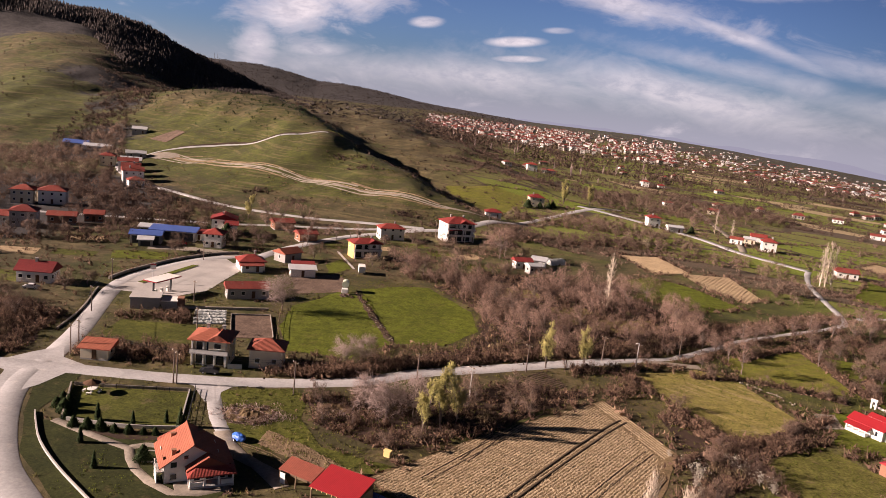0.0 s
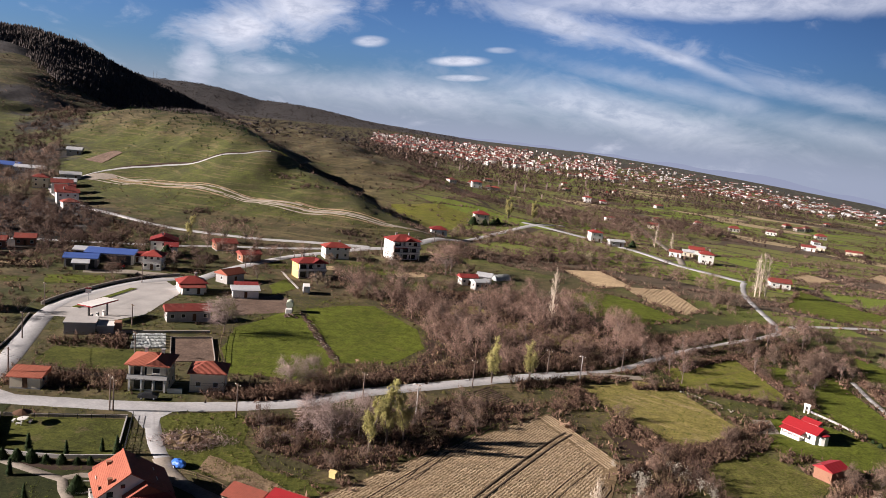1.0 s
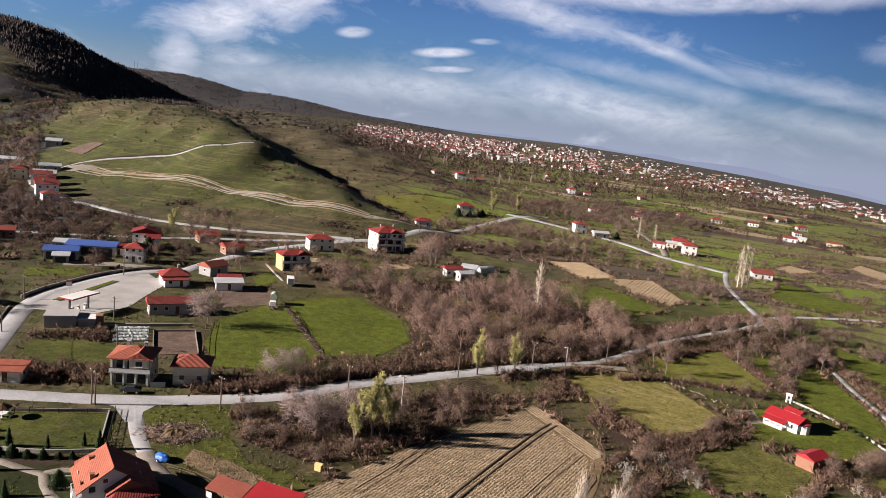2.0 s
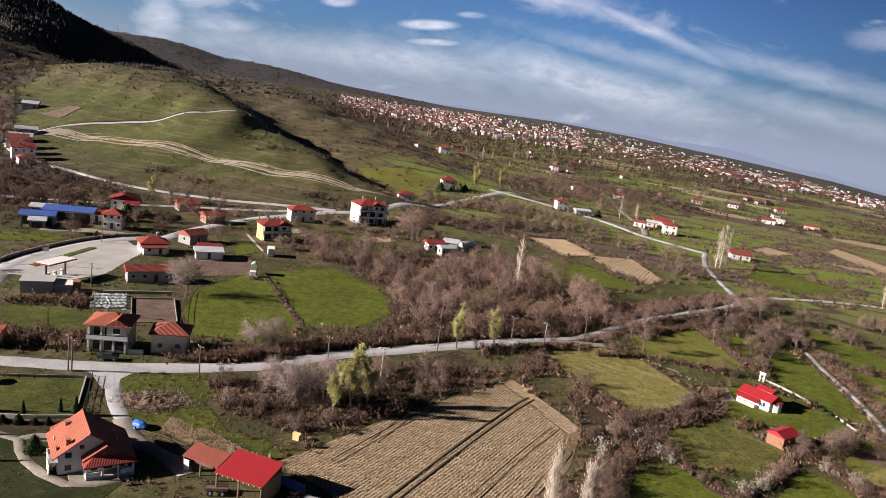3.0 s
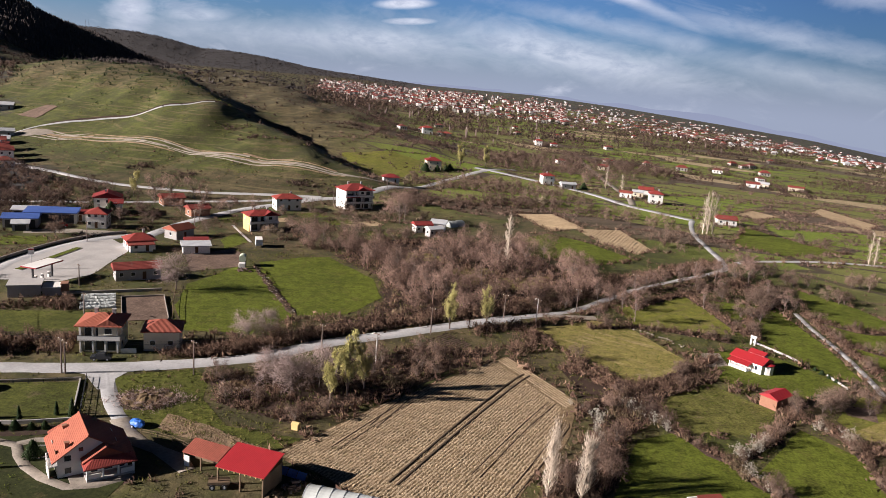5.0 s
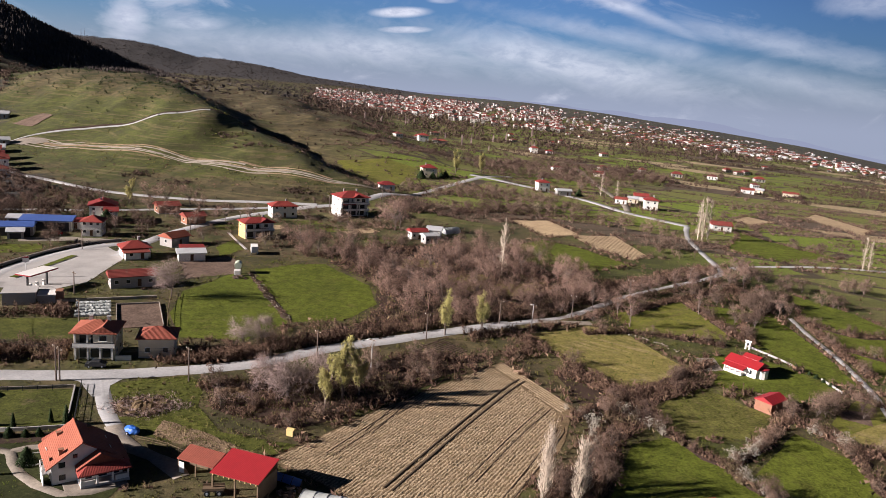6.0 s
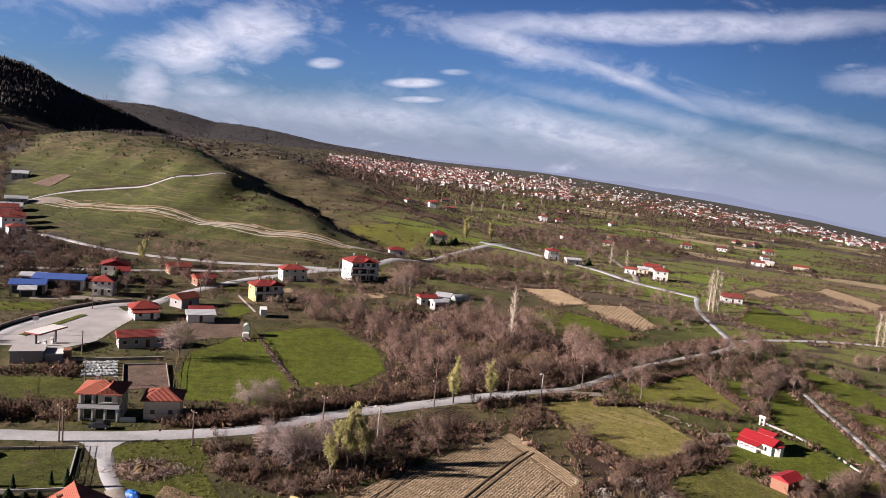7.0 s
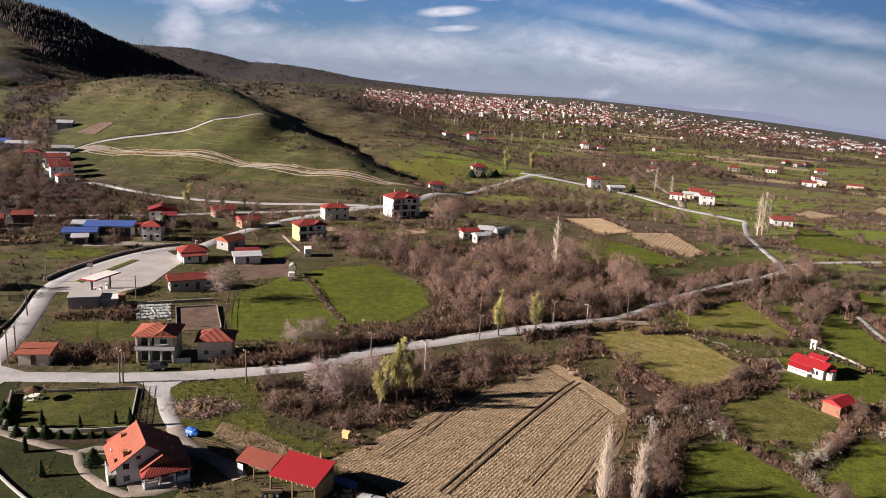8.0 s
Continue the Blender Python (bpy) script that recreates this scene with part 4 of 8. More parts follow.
def main_house():
    base = thing("house", -49.3, 107.5, 33, "white two-storey house with orange tiled gables and a porch", "house", clear=(13, 16))
    base.matrix_world = base.matrix_world @ Matrix.Diagonal((0.88, 0.88, 0.88, 1))
    w, d, h = 9.8, 9.4, 3.5
    bm = block(-w / 2, -d / 2, -0.5, w / 2, d / 2, h)
    a = [bm.verts.new(p) for p in ((-w / 2, -d / 2, h), (w / 2, -d / 2, h), (0, -d / 2, h + 3.35))]
    b = [bm.verts.new(p) for p in ((-w / 2, d / 2, h), (w / 2, d / 2, h), (0, d / 2, h + 3.35))]
    bm.faces.new(a), bm.faces.new(b[::-1])
    part("wall", bm, "white", base)
    # two slopes with overhang
    for s, m in ((-1, "orange_tile"), (1, "orange_tile")):
        bm = bmesh.new()
        x0, x1, z0, z1 = (-w / 2 - 0.9, 0.0, h - 0.5, h + 3.45) if s < 0 else (w / 2 + 2.7, 0.0, h - 1.55, h + 3.45)
        lower = [(x0, -d / 2 - 0.45, z0), (x1, -d / 2 - 0.45, z1), (x1, d / 2 + 0.5, z1), (x0, d / 2 + 0.5, z0)]
        v = [bm.verts.new(p) for p in lower] + [bm.verts.new((p[0], p[1], p[2] + 0.2)) for p in lower]
        for q in ((0, 1, 2, 3), (7, 6, 5, 4), (0, 4, 5, 1), (1, 5, 6, 2), (2, 6, 7, 3), (3, 7, 4, 0)):
            bm.faces.new([v[i] for i in q])
        bmesh.ops.recalc_face_normals(bm, faces=bm.faces)
        part("roof", bm, m, base)
    part("ridge", tube(bmesh.new(), (0, -d / 2 - 0.45, h + 3.68), (0, d / 2 + 0.5, h + 3.68), 0.14, 0.14, 6), "orange_tile", base)
    part("side_wing", block(w / 2 + 0.003, -d / 2 + 0.4, -0.5, w / 2 + 2.0, d / 2 - 0.2, h - 1.35), "white", base)
    # back wing with a lower gable
    part("back_wing", block(-w / 2 + 0.6, d / 2 - 0.3, -0.5, 0.5, d / 2 + 2.2, h - 0.5), "white", base)
    wing = part("roof", roof_mesh("gable_y", 5.0, 2.9, 0, 1.4, 0.4), "orange_tile", base)
    wing.matrix_local = pose(-w / 2 + 2.85, d / 2 + 0.9, h - 0.5)
    # second front gable beside the first, set forward
    part("front_wing", block(-1.0, -d / 2 - 1.3, -0.5, w / 2 + 1.2, -d / 2 + 0.2, h - 0.7), "white", base)
    gable = part("roof", roof_mesh("gable_y", 7.0, 3.2, 0, 2.3, 0.35), "orange_tile", base)
    gable.matrix_local = pose(2.5, -d / 2 - 0.2, h - 0.7)
    # porch with a hip roof on posts
    px0, px1, py0, py1 = -1.0, w / 2 + 1.9, -d / 2 - 3.6, -d / 2 - 1.2
    part("porch_floor", block(px0, py0, -0.5, px1, py1, 0.5, bevel=0.03), "concrete", base)
    porch = part("roof", roof_mesh("hip", px1 - px0, 2.6, 0, 0.95, 0.4), "tile", base)
    porch.matrix_local = pose((px0 + px1) / 2, py0 + 1.3, 2.45)
    for x in np.linspace(px0 + 0.2, px1 - 0.2, 4):
        part("post", block(x - 0.15, py0 + 0.1, 0.5, x + 0.15, py0 + 0.4, 2.45), "white", base)
    for x in (px0 + 1.3, px1 - 1.25):
        part("parapet", block(x - 1.0, py0 + 0.15, 0.5, x + 1.0, py0 + 0.3, 1.35), "white", base)
    balcony(base, "left", 2.6, 2.25, 3.6, 1.4, w, d, rail="white")
    part("balcony_wall", block(-w / 2 - 1.35, -d / 2 + 0.2, -0.5, -w / 2 - 1.2, -d / 2 + 3.6, 2.05), "white", base)
    for face, u, z, ww, hh, dr in (("front", -3.3, 2.9, 1.2, 1.2, 0), ("front", -3.3, 0.6, 1.2, 1.2, 0), ("front", -1.2, 4.3, 0.9, 0.9, 0), ("left", 2.6, 2.3, 1.0, 2.0, 1), ("left", -1.6, 2.8, 1.2, 1.2, 0),
                                   ("left", -1.6, 0.5, 1.2, 1.2, 0), ("left", 2.2, 0.5, 1.2, 1.2, 0), ("right", -2, 2.8, 1.2, 1.2, 0), ("right", 2, 2.8, 1.2, 1.2, 0), ("right", 0, 0.5, 1.2, 1.2, 0)):
        window(base, face, u, z, ww, hh, w, d, door=bool(dr))
    for u, ww in ((0.6, 1.2), (2.7, 1.8), (4.9, 1.4)):
        o = window(base, "front", u, 0.6, ww, 2.0, w, d + 2.6)
    for x, y in ((-3.2, -3.4), (-2.6, 3.4), (2.4, 3.8)):
        chimney(base, x, y, h + 0.3, 2.0, "brick")
    part("terrace", block(-w / 2 + 1.5, -d / 2 - 4.6, -0.5, w / 2 + 1.4, -d / 2 - 0.02, 0.16, bevel=0.05), "gravel", base)


main_house()


def barn():
    base = thing("barn", -22.5, 103.8, -19, "open timber barn with a bright red sheet roof", "barn", clear=(11, 9))
    w, d = 8.4, 6.0
    bm = bmesh.new()
    lower = [(-w / 2, -d / 2, 3.3), (w / 2, -d / 2, 3.3), (w / 2, d / 2, 4.5), (-w / 2, d / 2, 4.5)]
    v = [bm.verts.new(p) for p in lower] + [bm.verts.new((p[0], p[1], p[2] + 0.12)) for p in lower]
    for q in ((3, 2, 1, 0), (4, 5, 6, 7), (0, 1, 5, 4), (1, 2, 6, 5), (2, 3, 7, 6), (3, 0, 4, 7)):
        bm.faces.new([v[i] for i in q])
    part("roof", bm, "red_sheet", base)
    for x in (-w / 2 + 0.3, 0, w / 2 - 0.3):
        for y, h in ((-d / 2 + 0.3, 3.35), (d / 2 - 0.3, 4.4)):
            part("post", block(x - 0.11, y - 0.11, -0.3, x + 0.11, y + 0.11, h), "wood", base)
    part("back_wall", block(-w / 2 + 0.3, d / 2 - 0.45, 0, w / 2 - 0.3, d / 2 - 0.35, 4.2), "wood", base)
    part("side_wall", block(w / 2 - 0.2, -d / 2 + 0.3, 0, w / 2 - 0.12, d / 2 - 0.4, 3.3), "wood", base)
    part("beam", block(-w / 2 + 0.1, -d / 2 + 0.18, 3.08, w / 2 - 0.1, -d / 2 + 0.38, 3.29), "wood", base)
    for k in range(9):
        x = -w / 2 + 0.5 + k * (w - 1) / 8
        part("rafter", block(x - 0.06, -d / 2 + 0.02, 3.0, x + 0.06, -d / 2 + 0.14, 3.28), "hut", base)
    shed = thing("lean_to", -30.3, 107.9, -21, "timber lean-to with a weathered orange tiled roof", "shed", clear=(7, 4))
    w, d = 6.8, 3.3
    bm = bmesh.new()
    lower = [(-w / 2, -d / 2, 2.4), (w / 2, -d / 2, 2.4), (w / 2, d / 2, 3.3), (-w / 2, d / 2, 3.3)]
    v = [bm.verts.new(p) for p in lower] + [bm.verts.new((p[0], p[1], p[2] + 0.15)) for p in lower]
    for q in ((3, 2, 1, 0), (4, 5, 6, 7), (0, 1, 5, 4), (1, 2, 6, 5), (2, 3, 7, 6), (3, 0, 4, 7)):
        bm.faces.new([v[i] for i in q])
    part("roof", bm, "orange_tile", shed)
    part("back_wall", block(-w / 2 + 0.2, d / 2 - 0.4, 0, w / 2 - 0.2, d / 2 - 0.3, 3.1), "wood", shed)
    for x in (-w / 2 + 0.2, 0, w / 2 - 0.2):
        part("post", block(x - 0.09, -d / 2 + 0.15, -0.3, x + 0.09, -d / 2 + 0.33, 2.5), "wood", shed)
    part("door_leaf", block(-w / 2 + 0.3, -d / 2 + 0.1, 0, -w / 2 + 1.3, -d / 2 + 0.16, 2.0), "white", shed, "leaning white door")


barn()


def wheel(parent, x, y, r, turn=0.0):
    t = part("tyre", tube(bmesh.new(), (0, -0.11, 0), (0, 0.11, 0), r, r, 12), "dark", parent)
    t.matrix_local = pose(x, y, r, 0, 0, turn)
    part("rim", tube(bmesh.new(), (0, -0.12, 0), (0, 0.12, 0), r * 0.55, r * 0.55, 10), "grey_sheet", t)


def cart(x, y, rot):
    base = thing("cart", x, y, rot, "old wooden farm cart beside the barn", "cart", clear=(4, 3))
    part("bed", block(-1.6, -0.8, 0.7, 1.6, 0.8, 0.85), "wood", base)
    for s in (-1, 1):
        part("side_board", block(-1.6, s * 0.8 - 0.03, 0.86, 1.6, s * 0.8 + 0.03, 1.25), "wood", base)
        wheel(base, -0.9, s * 0.9, 0.45), wheel(base, 0.9, s * 0.9, 0.45)
    part("shaft", tube(bmesh.new(), (1.6, 0, 0.75), (3.4, 0, 0.25), 0.06, 0.05, 6), "rust", base)


cart(-26.8, 102.2, 10)


def heap(name, x, y, r, h, material, label, category, seed, bits=26):
    """A heap of odd slabs and bars."""
    g = random.Random(seed)
    base = thing(name, x, y, 0, label, category, clear=(r * 2, r * 2))
    bm = bmesh.new()
    for i in range(bits):
        a, q = g.uniform(0, math.tau), r * math.sqrt(g.random())
        z = h * (1 - q / r) * g.uniform(0.2, 1)
        sx, sy, sz = g.uniform(0.1, 0.7), g.uniform(0.05, 0.35), g.uniform(0.04, 0.2)
        made = bmesh.ops.create_cube(bm, size=1.0, matrix=Matrix.Translation((q * math.cos(a), q * math.sin(a), z + 0.1)) @ Euler((g.uniform(-0.5, 0.5), g.uniform(-0.5, 0.5), g.uniform(0, 6))).to_matrix().to_4x4() @ Matrix.Diagonal((sx * 2, sy * 2, sz * 2, 1)))
    part("scrap", bm, material, base)


heap("scrap_heap", -15.5, 103.6, 1.8, 1.0, "rust", "heap of rusty scrap and boards beside the barn", "scrap", 1)
heap("board_stack", -18.2, 100.6, 1.4, 0.6, "wood", "loose boards lying beside the barn", "boards", 2, 16)
heap("stone_heap", -52, 224, 2.2, 1.2, "rust", "scrap and stones beside a water tank", "scrap", 3, 30)


def panels(x, y, rot):
    base = thing("panel_stack", x, y, rot, "dull blue panels leaning on a rail", "panels")
    for k in range(3):
        p = part("panel", block(-0.8, -0.03, 0, 0.8, 0.03, 1.3), "blue_sheet", base)
        p.matrix_local = pose(k * 1.75 - 1.75, 0, 0.02, -38, 0, 0)
    part("rail", block(-2.7, 0.55, 0, 2.7, 0.65, 0.8), "wood", base)


panels(-16.6, 106.2, -25)


def polytunnel(x, y, rot, length, width, label):
    base = thing("polytunnel", x, y, rot, label, "polytunnel", clear=(length, width))
    r, n = width / 2, 14
    bm = bmesh.new()
    rings = []
    for i in range(int(length / 0.5) + 1):
        u = -length / 2 + i * 0.5
        sag = 0.05 * math.sin(i * math.pi / 4) ** 2
        rings.append([bm.verts.new((u, (r - sag) * math.cos(k * math.pi / n), (r * 0.95 - sag) * math.sin(k * math.pi / n))) for k in range(n + 1)])
    for a, b in zip(rings, rings[1:]):
        for k in range(n):
            bm.faces.new((a[k], b[k], b[k + 1], a[k + 1]))
    for ring in (rings[0], rings[-1]):
        bm.faces.new(ring)
    bmesh.ops.recalc_face_normals(bm, faces=bm.faces)
    part("cover", bm, "film", base)
    for i in range(int(length / 2) + 1):
        u = -length / 2 + i * 2
        bm = bmesh.new()
        for k in range(n):
            tube(bm, (u, (r + 0.04) * math.cos(k * math.pi / n), (r * 0.95 + 0.04) * math.sin(k * math.pi / n)), (u, (r + 0.04) * math.cos((k + 1) * math.pi / n), (r * 0.95 + 0.04) * math.sin((k + 1) * math.pi / n)), 0.04, 0.04, 4)
        part("hoop", bm, "grey_sheet", base)


polytunnel(-7.3, 98.8, -14, 12, 5, "pale plastic polytunnel at the field edge")
polytunnel(17.5, 323, 40, 9, 5, "pale greenish polytunnel among bare trees")


def ruin(x, y, rot):
    base = thing("ruined_shed", x, y, rot, "roofless tumbledown shed with rusty sheets", "shed", clear=(8, 6))
    w, d = 6.0, 4.4
    for a in ((-w / 2, -d / 2, w / 2, -d / 2 + 0.25, 1.4), (-w / 2, d / 2 - 0.25, w / 2, d / 2, 2.3), (-w / 2, -d / 2 + 0.25, -w / 2 + 0.25, d / 2 - 0.25, 1.9), (w / 2 - 0.25, -d / 2 + 0.25, w / 2, d / 2 - 0.25, 2.1)):
        part("wall", block(a[0], a[1], -0.3, a[2], a[3], a[4]), "white", base)
    p = part("roof_sheet", block(-1.4, -0.9, 0, w / 2, 0.9, 0.08), "old_tile", base)
    p.matrix_local = pose(0, d / 2 - 0.8, 2.2, 12, 0, 0)
    for k in range(5):
        p = part("plank", block(-0.16, -1.8, 0, 0.16, 1.8, 0.06), "concrete", base)
        p.matrix_local = pose(-w / 2 + 0.2 + k * 0.38, 0, 1.95 + 0.03 * (k % 2), 0, 0, 3 * (-1) ** k)


ruin(49.5, 102.5, 12)


def tool_hut(x, y, rot):
    base = thing("tool_hut", x, y, rot, "small pale yellow hut at the field edge", "hut", clear=(3, 3))
    base.matrix_world = base.matrix_world @ Matrix.Diagonal((0.8, 0.8, 0.8, 1))
    part("body", block(-0.8, -0.7, 0, 0.8, 0.7, 1.3), "hut", base)
    part("roof", roof_mesh("gable", 1.6, 1.4, 1.3, 0.35, 0.12, 0.06), "hut", base)
    part("opening", block(-0.81, -0.3, 0.15, -0.78, 0.3, 1.0), "shutter", base)


tool_hut(-18.6, 122.5, -20)


def tarp_pile(x, y):
    """A trailer under a crumpled sheet."""
    base = thing("covered_trailer", x, y, -35, "small trailer under a bright blue tarpaulin", "trailer", clear=(4, 3))
    bm = bmesh.new()
    bmesh.ops.create_icosphere(bm, subdivisions=3, radius=1.0)
    for q in bm.verts:
        n = noise.noise(q.co * 2.1) * 0.16
        q.co = Vector((q.co.x * (1.7 + n), q.co.y * (0.95 + n), max(-0.55, q.co.z * (0.75 + n)) + 0.62))
    part("tarpaulin", bm, "blue", base)
    for s in (-1, 1):
        wheel(base, 0, s * 0.95, 0.3)


tarp_pile(-45.6, 119.6)


def car(x, y, rot, paint, label):
    base = thing("car", x, y, rot, label, "car", clear=(5, 2.4), lift=0.13)
    bm = bmesh.new()
    profile = [(-2.05, 0.35), (-2.05, 0.8), (-1.9, 0.92), (-1.2, 0.97), (-0.7, 1.42), (0.75, 1.45), (1.45, 0.98), (2.0, 0.9), (2.08, 0.6), (2.05, 0.35)]
    rows = [[bm.verts.new((px, s * (0.82 if pz > 1.1 else 0.88), pz)) for px, pz in profile] for s in (-1, 1)]
    for k in range(len(profile)):
        j = (k + 1) % len(profile)
        bm.faces.new((rows[0][k], rows[0][j], rows[1][j], rows[1][k]))
    bm.faces.new(rows[0][::-1]), bm.faces.new(rows[1])
    bmesh.ops.recalc_face_normals(bm, faces=bm.faces)
    part("body", bm, paint, base)
    for s in (-1, 1):
        part("side_window", block(-0.75, s * 0.84 - 0.02, 1.0, 0.9, s * 0.84 + 0.02, 1.36), "glass", base)
        for px in (-1.25, 1.3):
            wheel(base, px, s * 0.82, 0.31)
    for px, tilt in ((-1.0, -42), (1.12, 50)):
        o = part("windscreen", block(-0.02, -0.7, -0.26, 0.02, 0.7, 0.26), "glass", base)
        o.matrix_local = pose(px, 0, 1.2, 0, -tilt if px < 0 else -tilt, 0)


car(-63.5, 147.3, 12, "dark_paint", "dark parked car beside the road")
car(-127, 264, 20, "red_paint", "red car parked on a gravel yard")
car(-134, 187, 15, "white_paint", "white car beside a bungalow")

# neighbours across the road
house(-54.2, 157.8, 12, 7.4, 6.6, 1.6, "hip", "cream", "orange_tile", 1.7, height=4.4, label="pale rendered outbuilding with an orange hip roof", side=1, front=2, chimneys=0, door=None)


def yard():
    base = thing("walled_yard", -68, 183.5, 22, "brown earth yard behind the house with low walls", "yard", clear=(13, 24))
    part("earth", block(-5.2, -11, -0.3, 5.2, 8, 0.14), "brown", base)
    for a in ((-5.4, -11, -5.2, 8), (5.2, -11, 5.4, 8), (-5.4, 8, 5.4, 8.2)):
        part("wall", block(a[0], a[1], -0.3, a[2], a[3], 0.55), "stone", base)
    seeds = thing("seedling_rows", -80, 184.5, 22, "rows of white plastic cloches", "cloches", clear=(9, 13))
    g = random.Random(4)
    for k in range(5):
        bm = bmesh.new()
        n = 22
        prev = None
        for i in range(n + 1):
            u = -4.2 + 8.4 * i / n
            ring = [bm.verts.new((u, 0.75 * math.cos(q * math.pi / 5) + g.uniform(-0.06, 0.06), max(0.0, 0.7 * math.sin(q * math.pi / 5) + g.uniform(-0.1, 0.1)))) for q in range(6)]
            if prev:
                for q in range(5):
                    bm.faces.new((prev[q], ring[q], ring[q + 1], prev[q + 1]))
            prev = ring
        row = part("cloche", bm, "film", seeds)
        row.matrix_local = pose(0, -5 + k * 2.5, 0.05)


yard()

# ---- filling station ----
def filling_station():
    shop = thing("station_shop", -99.0, 187.0, 20, "low grey flat-roofed shop of the filling station", "shop", clear=(13, 8))
    part("wall", block(-4.3, -3, -1.2, 3.2, 3, 3.1), "grey", shop)
    part("roof", block(-4.6, -3.3, 3.1, 3.5, 3.3, 3.35), "concrete", shop)
    part("annexe", block(3.22, -2.4, -1.2, 7.6, 2.2, 2.2), "grey", shop)
    part("annexe_roof", block(3.53, -2.6, 2.2, 7.8, 2.4, 2.4), "white", shop)
    part("tank_room", block(7.62, -1.2, -1.2, 9.4, 1.6, 2.9), "brick", shop)
    for u in (-2.6, 0.2, 2.2):
        window(shop, "back", -u, 0.9, 1.5, 1.4, 7.5, 6)
    canopy = thing("station_canopy", -102.0, 200.4, -14, "white flat canopy with a red edge over fuel pumps", "canopy", clear=(8, 16))
    part("slab", block(-2.4, -5.2, 4.35, 2.4, 5.2, 4.75, bevel=0.05), "white", canopy)
    for a in ((-2.46, -5.26, 2.46, -5.21), (-2.46, -5.2, -2.41, 5.2), (2.41, -5.2, 2.46, 5.2), (-2.46, 5.21, 2.46, 5.26)):
        part("fascia", block(a[0], a[1], 4.38, a[2], a[3], 4.72), "red_sheet", canopy)
    for y in (-3.6, 3.6):
        part("column", block(-0.2, y - 0.2, 0, 0.2, y + 0.2, 4.35), "dark", canopy)
    for y in (-2.6, -0.2, 2.4):
        pump = thing("fuel_pump", -102.0 + y * 0.24, 200.4 + y * 0.97, -14, "white fuel pump on a kerbed island", "fuel pump", "fuel pumps", lift=0.1)
        part("case", block(-0.35, -0.3, 0, 0.35, 0.3, 1.6, bevel=0.04), "white", pump)
        part("display", block(-0.25, -0.32, 1.0, 0.25, -0.301, 1.4), "dark", pump)
        part("hose", tube(bmesh.new(), (0.38, 0, 1.3), (0.42, 0.05, 0.3), 0.04, 0.04, 5), "dark", pump)
    sign = thing("price_sign", -110, 210, 20, "white station sign on a pole", "sign")
    part("pole", tube(bmesh.new(), (0, 0, -0.2), (0, 0, 4.2), 0.09, 0.09, 8), "grey_sheet", sign)
    part("board", block(-0.8, -0.08, 4.2, 0.8, 0.08, 6.0), "white", sign)
    part("band", block(-0.8, -0.1, 5.5, 0.8, -0.081, 6.0), "red_sheet", sign)
    kerb = thing("kerb", -110.5, 222, -8, "grass strip with a pale kerb beside the forecourt", "kerb")
    part("stone", block(-1.2, -15, 0, 1.2, 15, 0.22, bevel=0.05), "concrete", kerb)
    part("turf", block(-1.0, -14.8, 0.2, 1.0, 14.8, 0.27), "lush", kerb)
    wall = thing("retaining_wall", -86, 190.6, 23, "dark stone wall below the forecourt", "wall")
    part("stonework", block(-18, -0.25, -1, 19, 0.25, 0.75), "stone", wall)


filling_station()

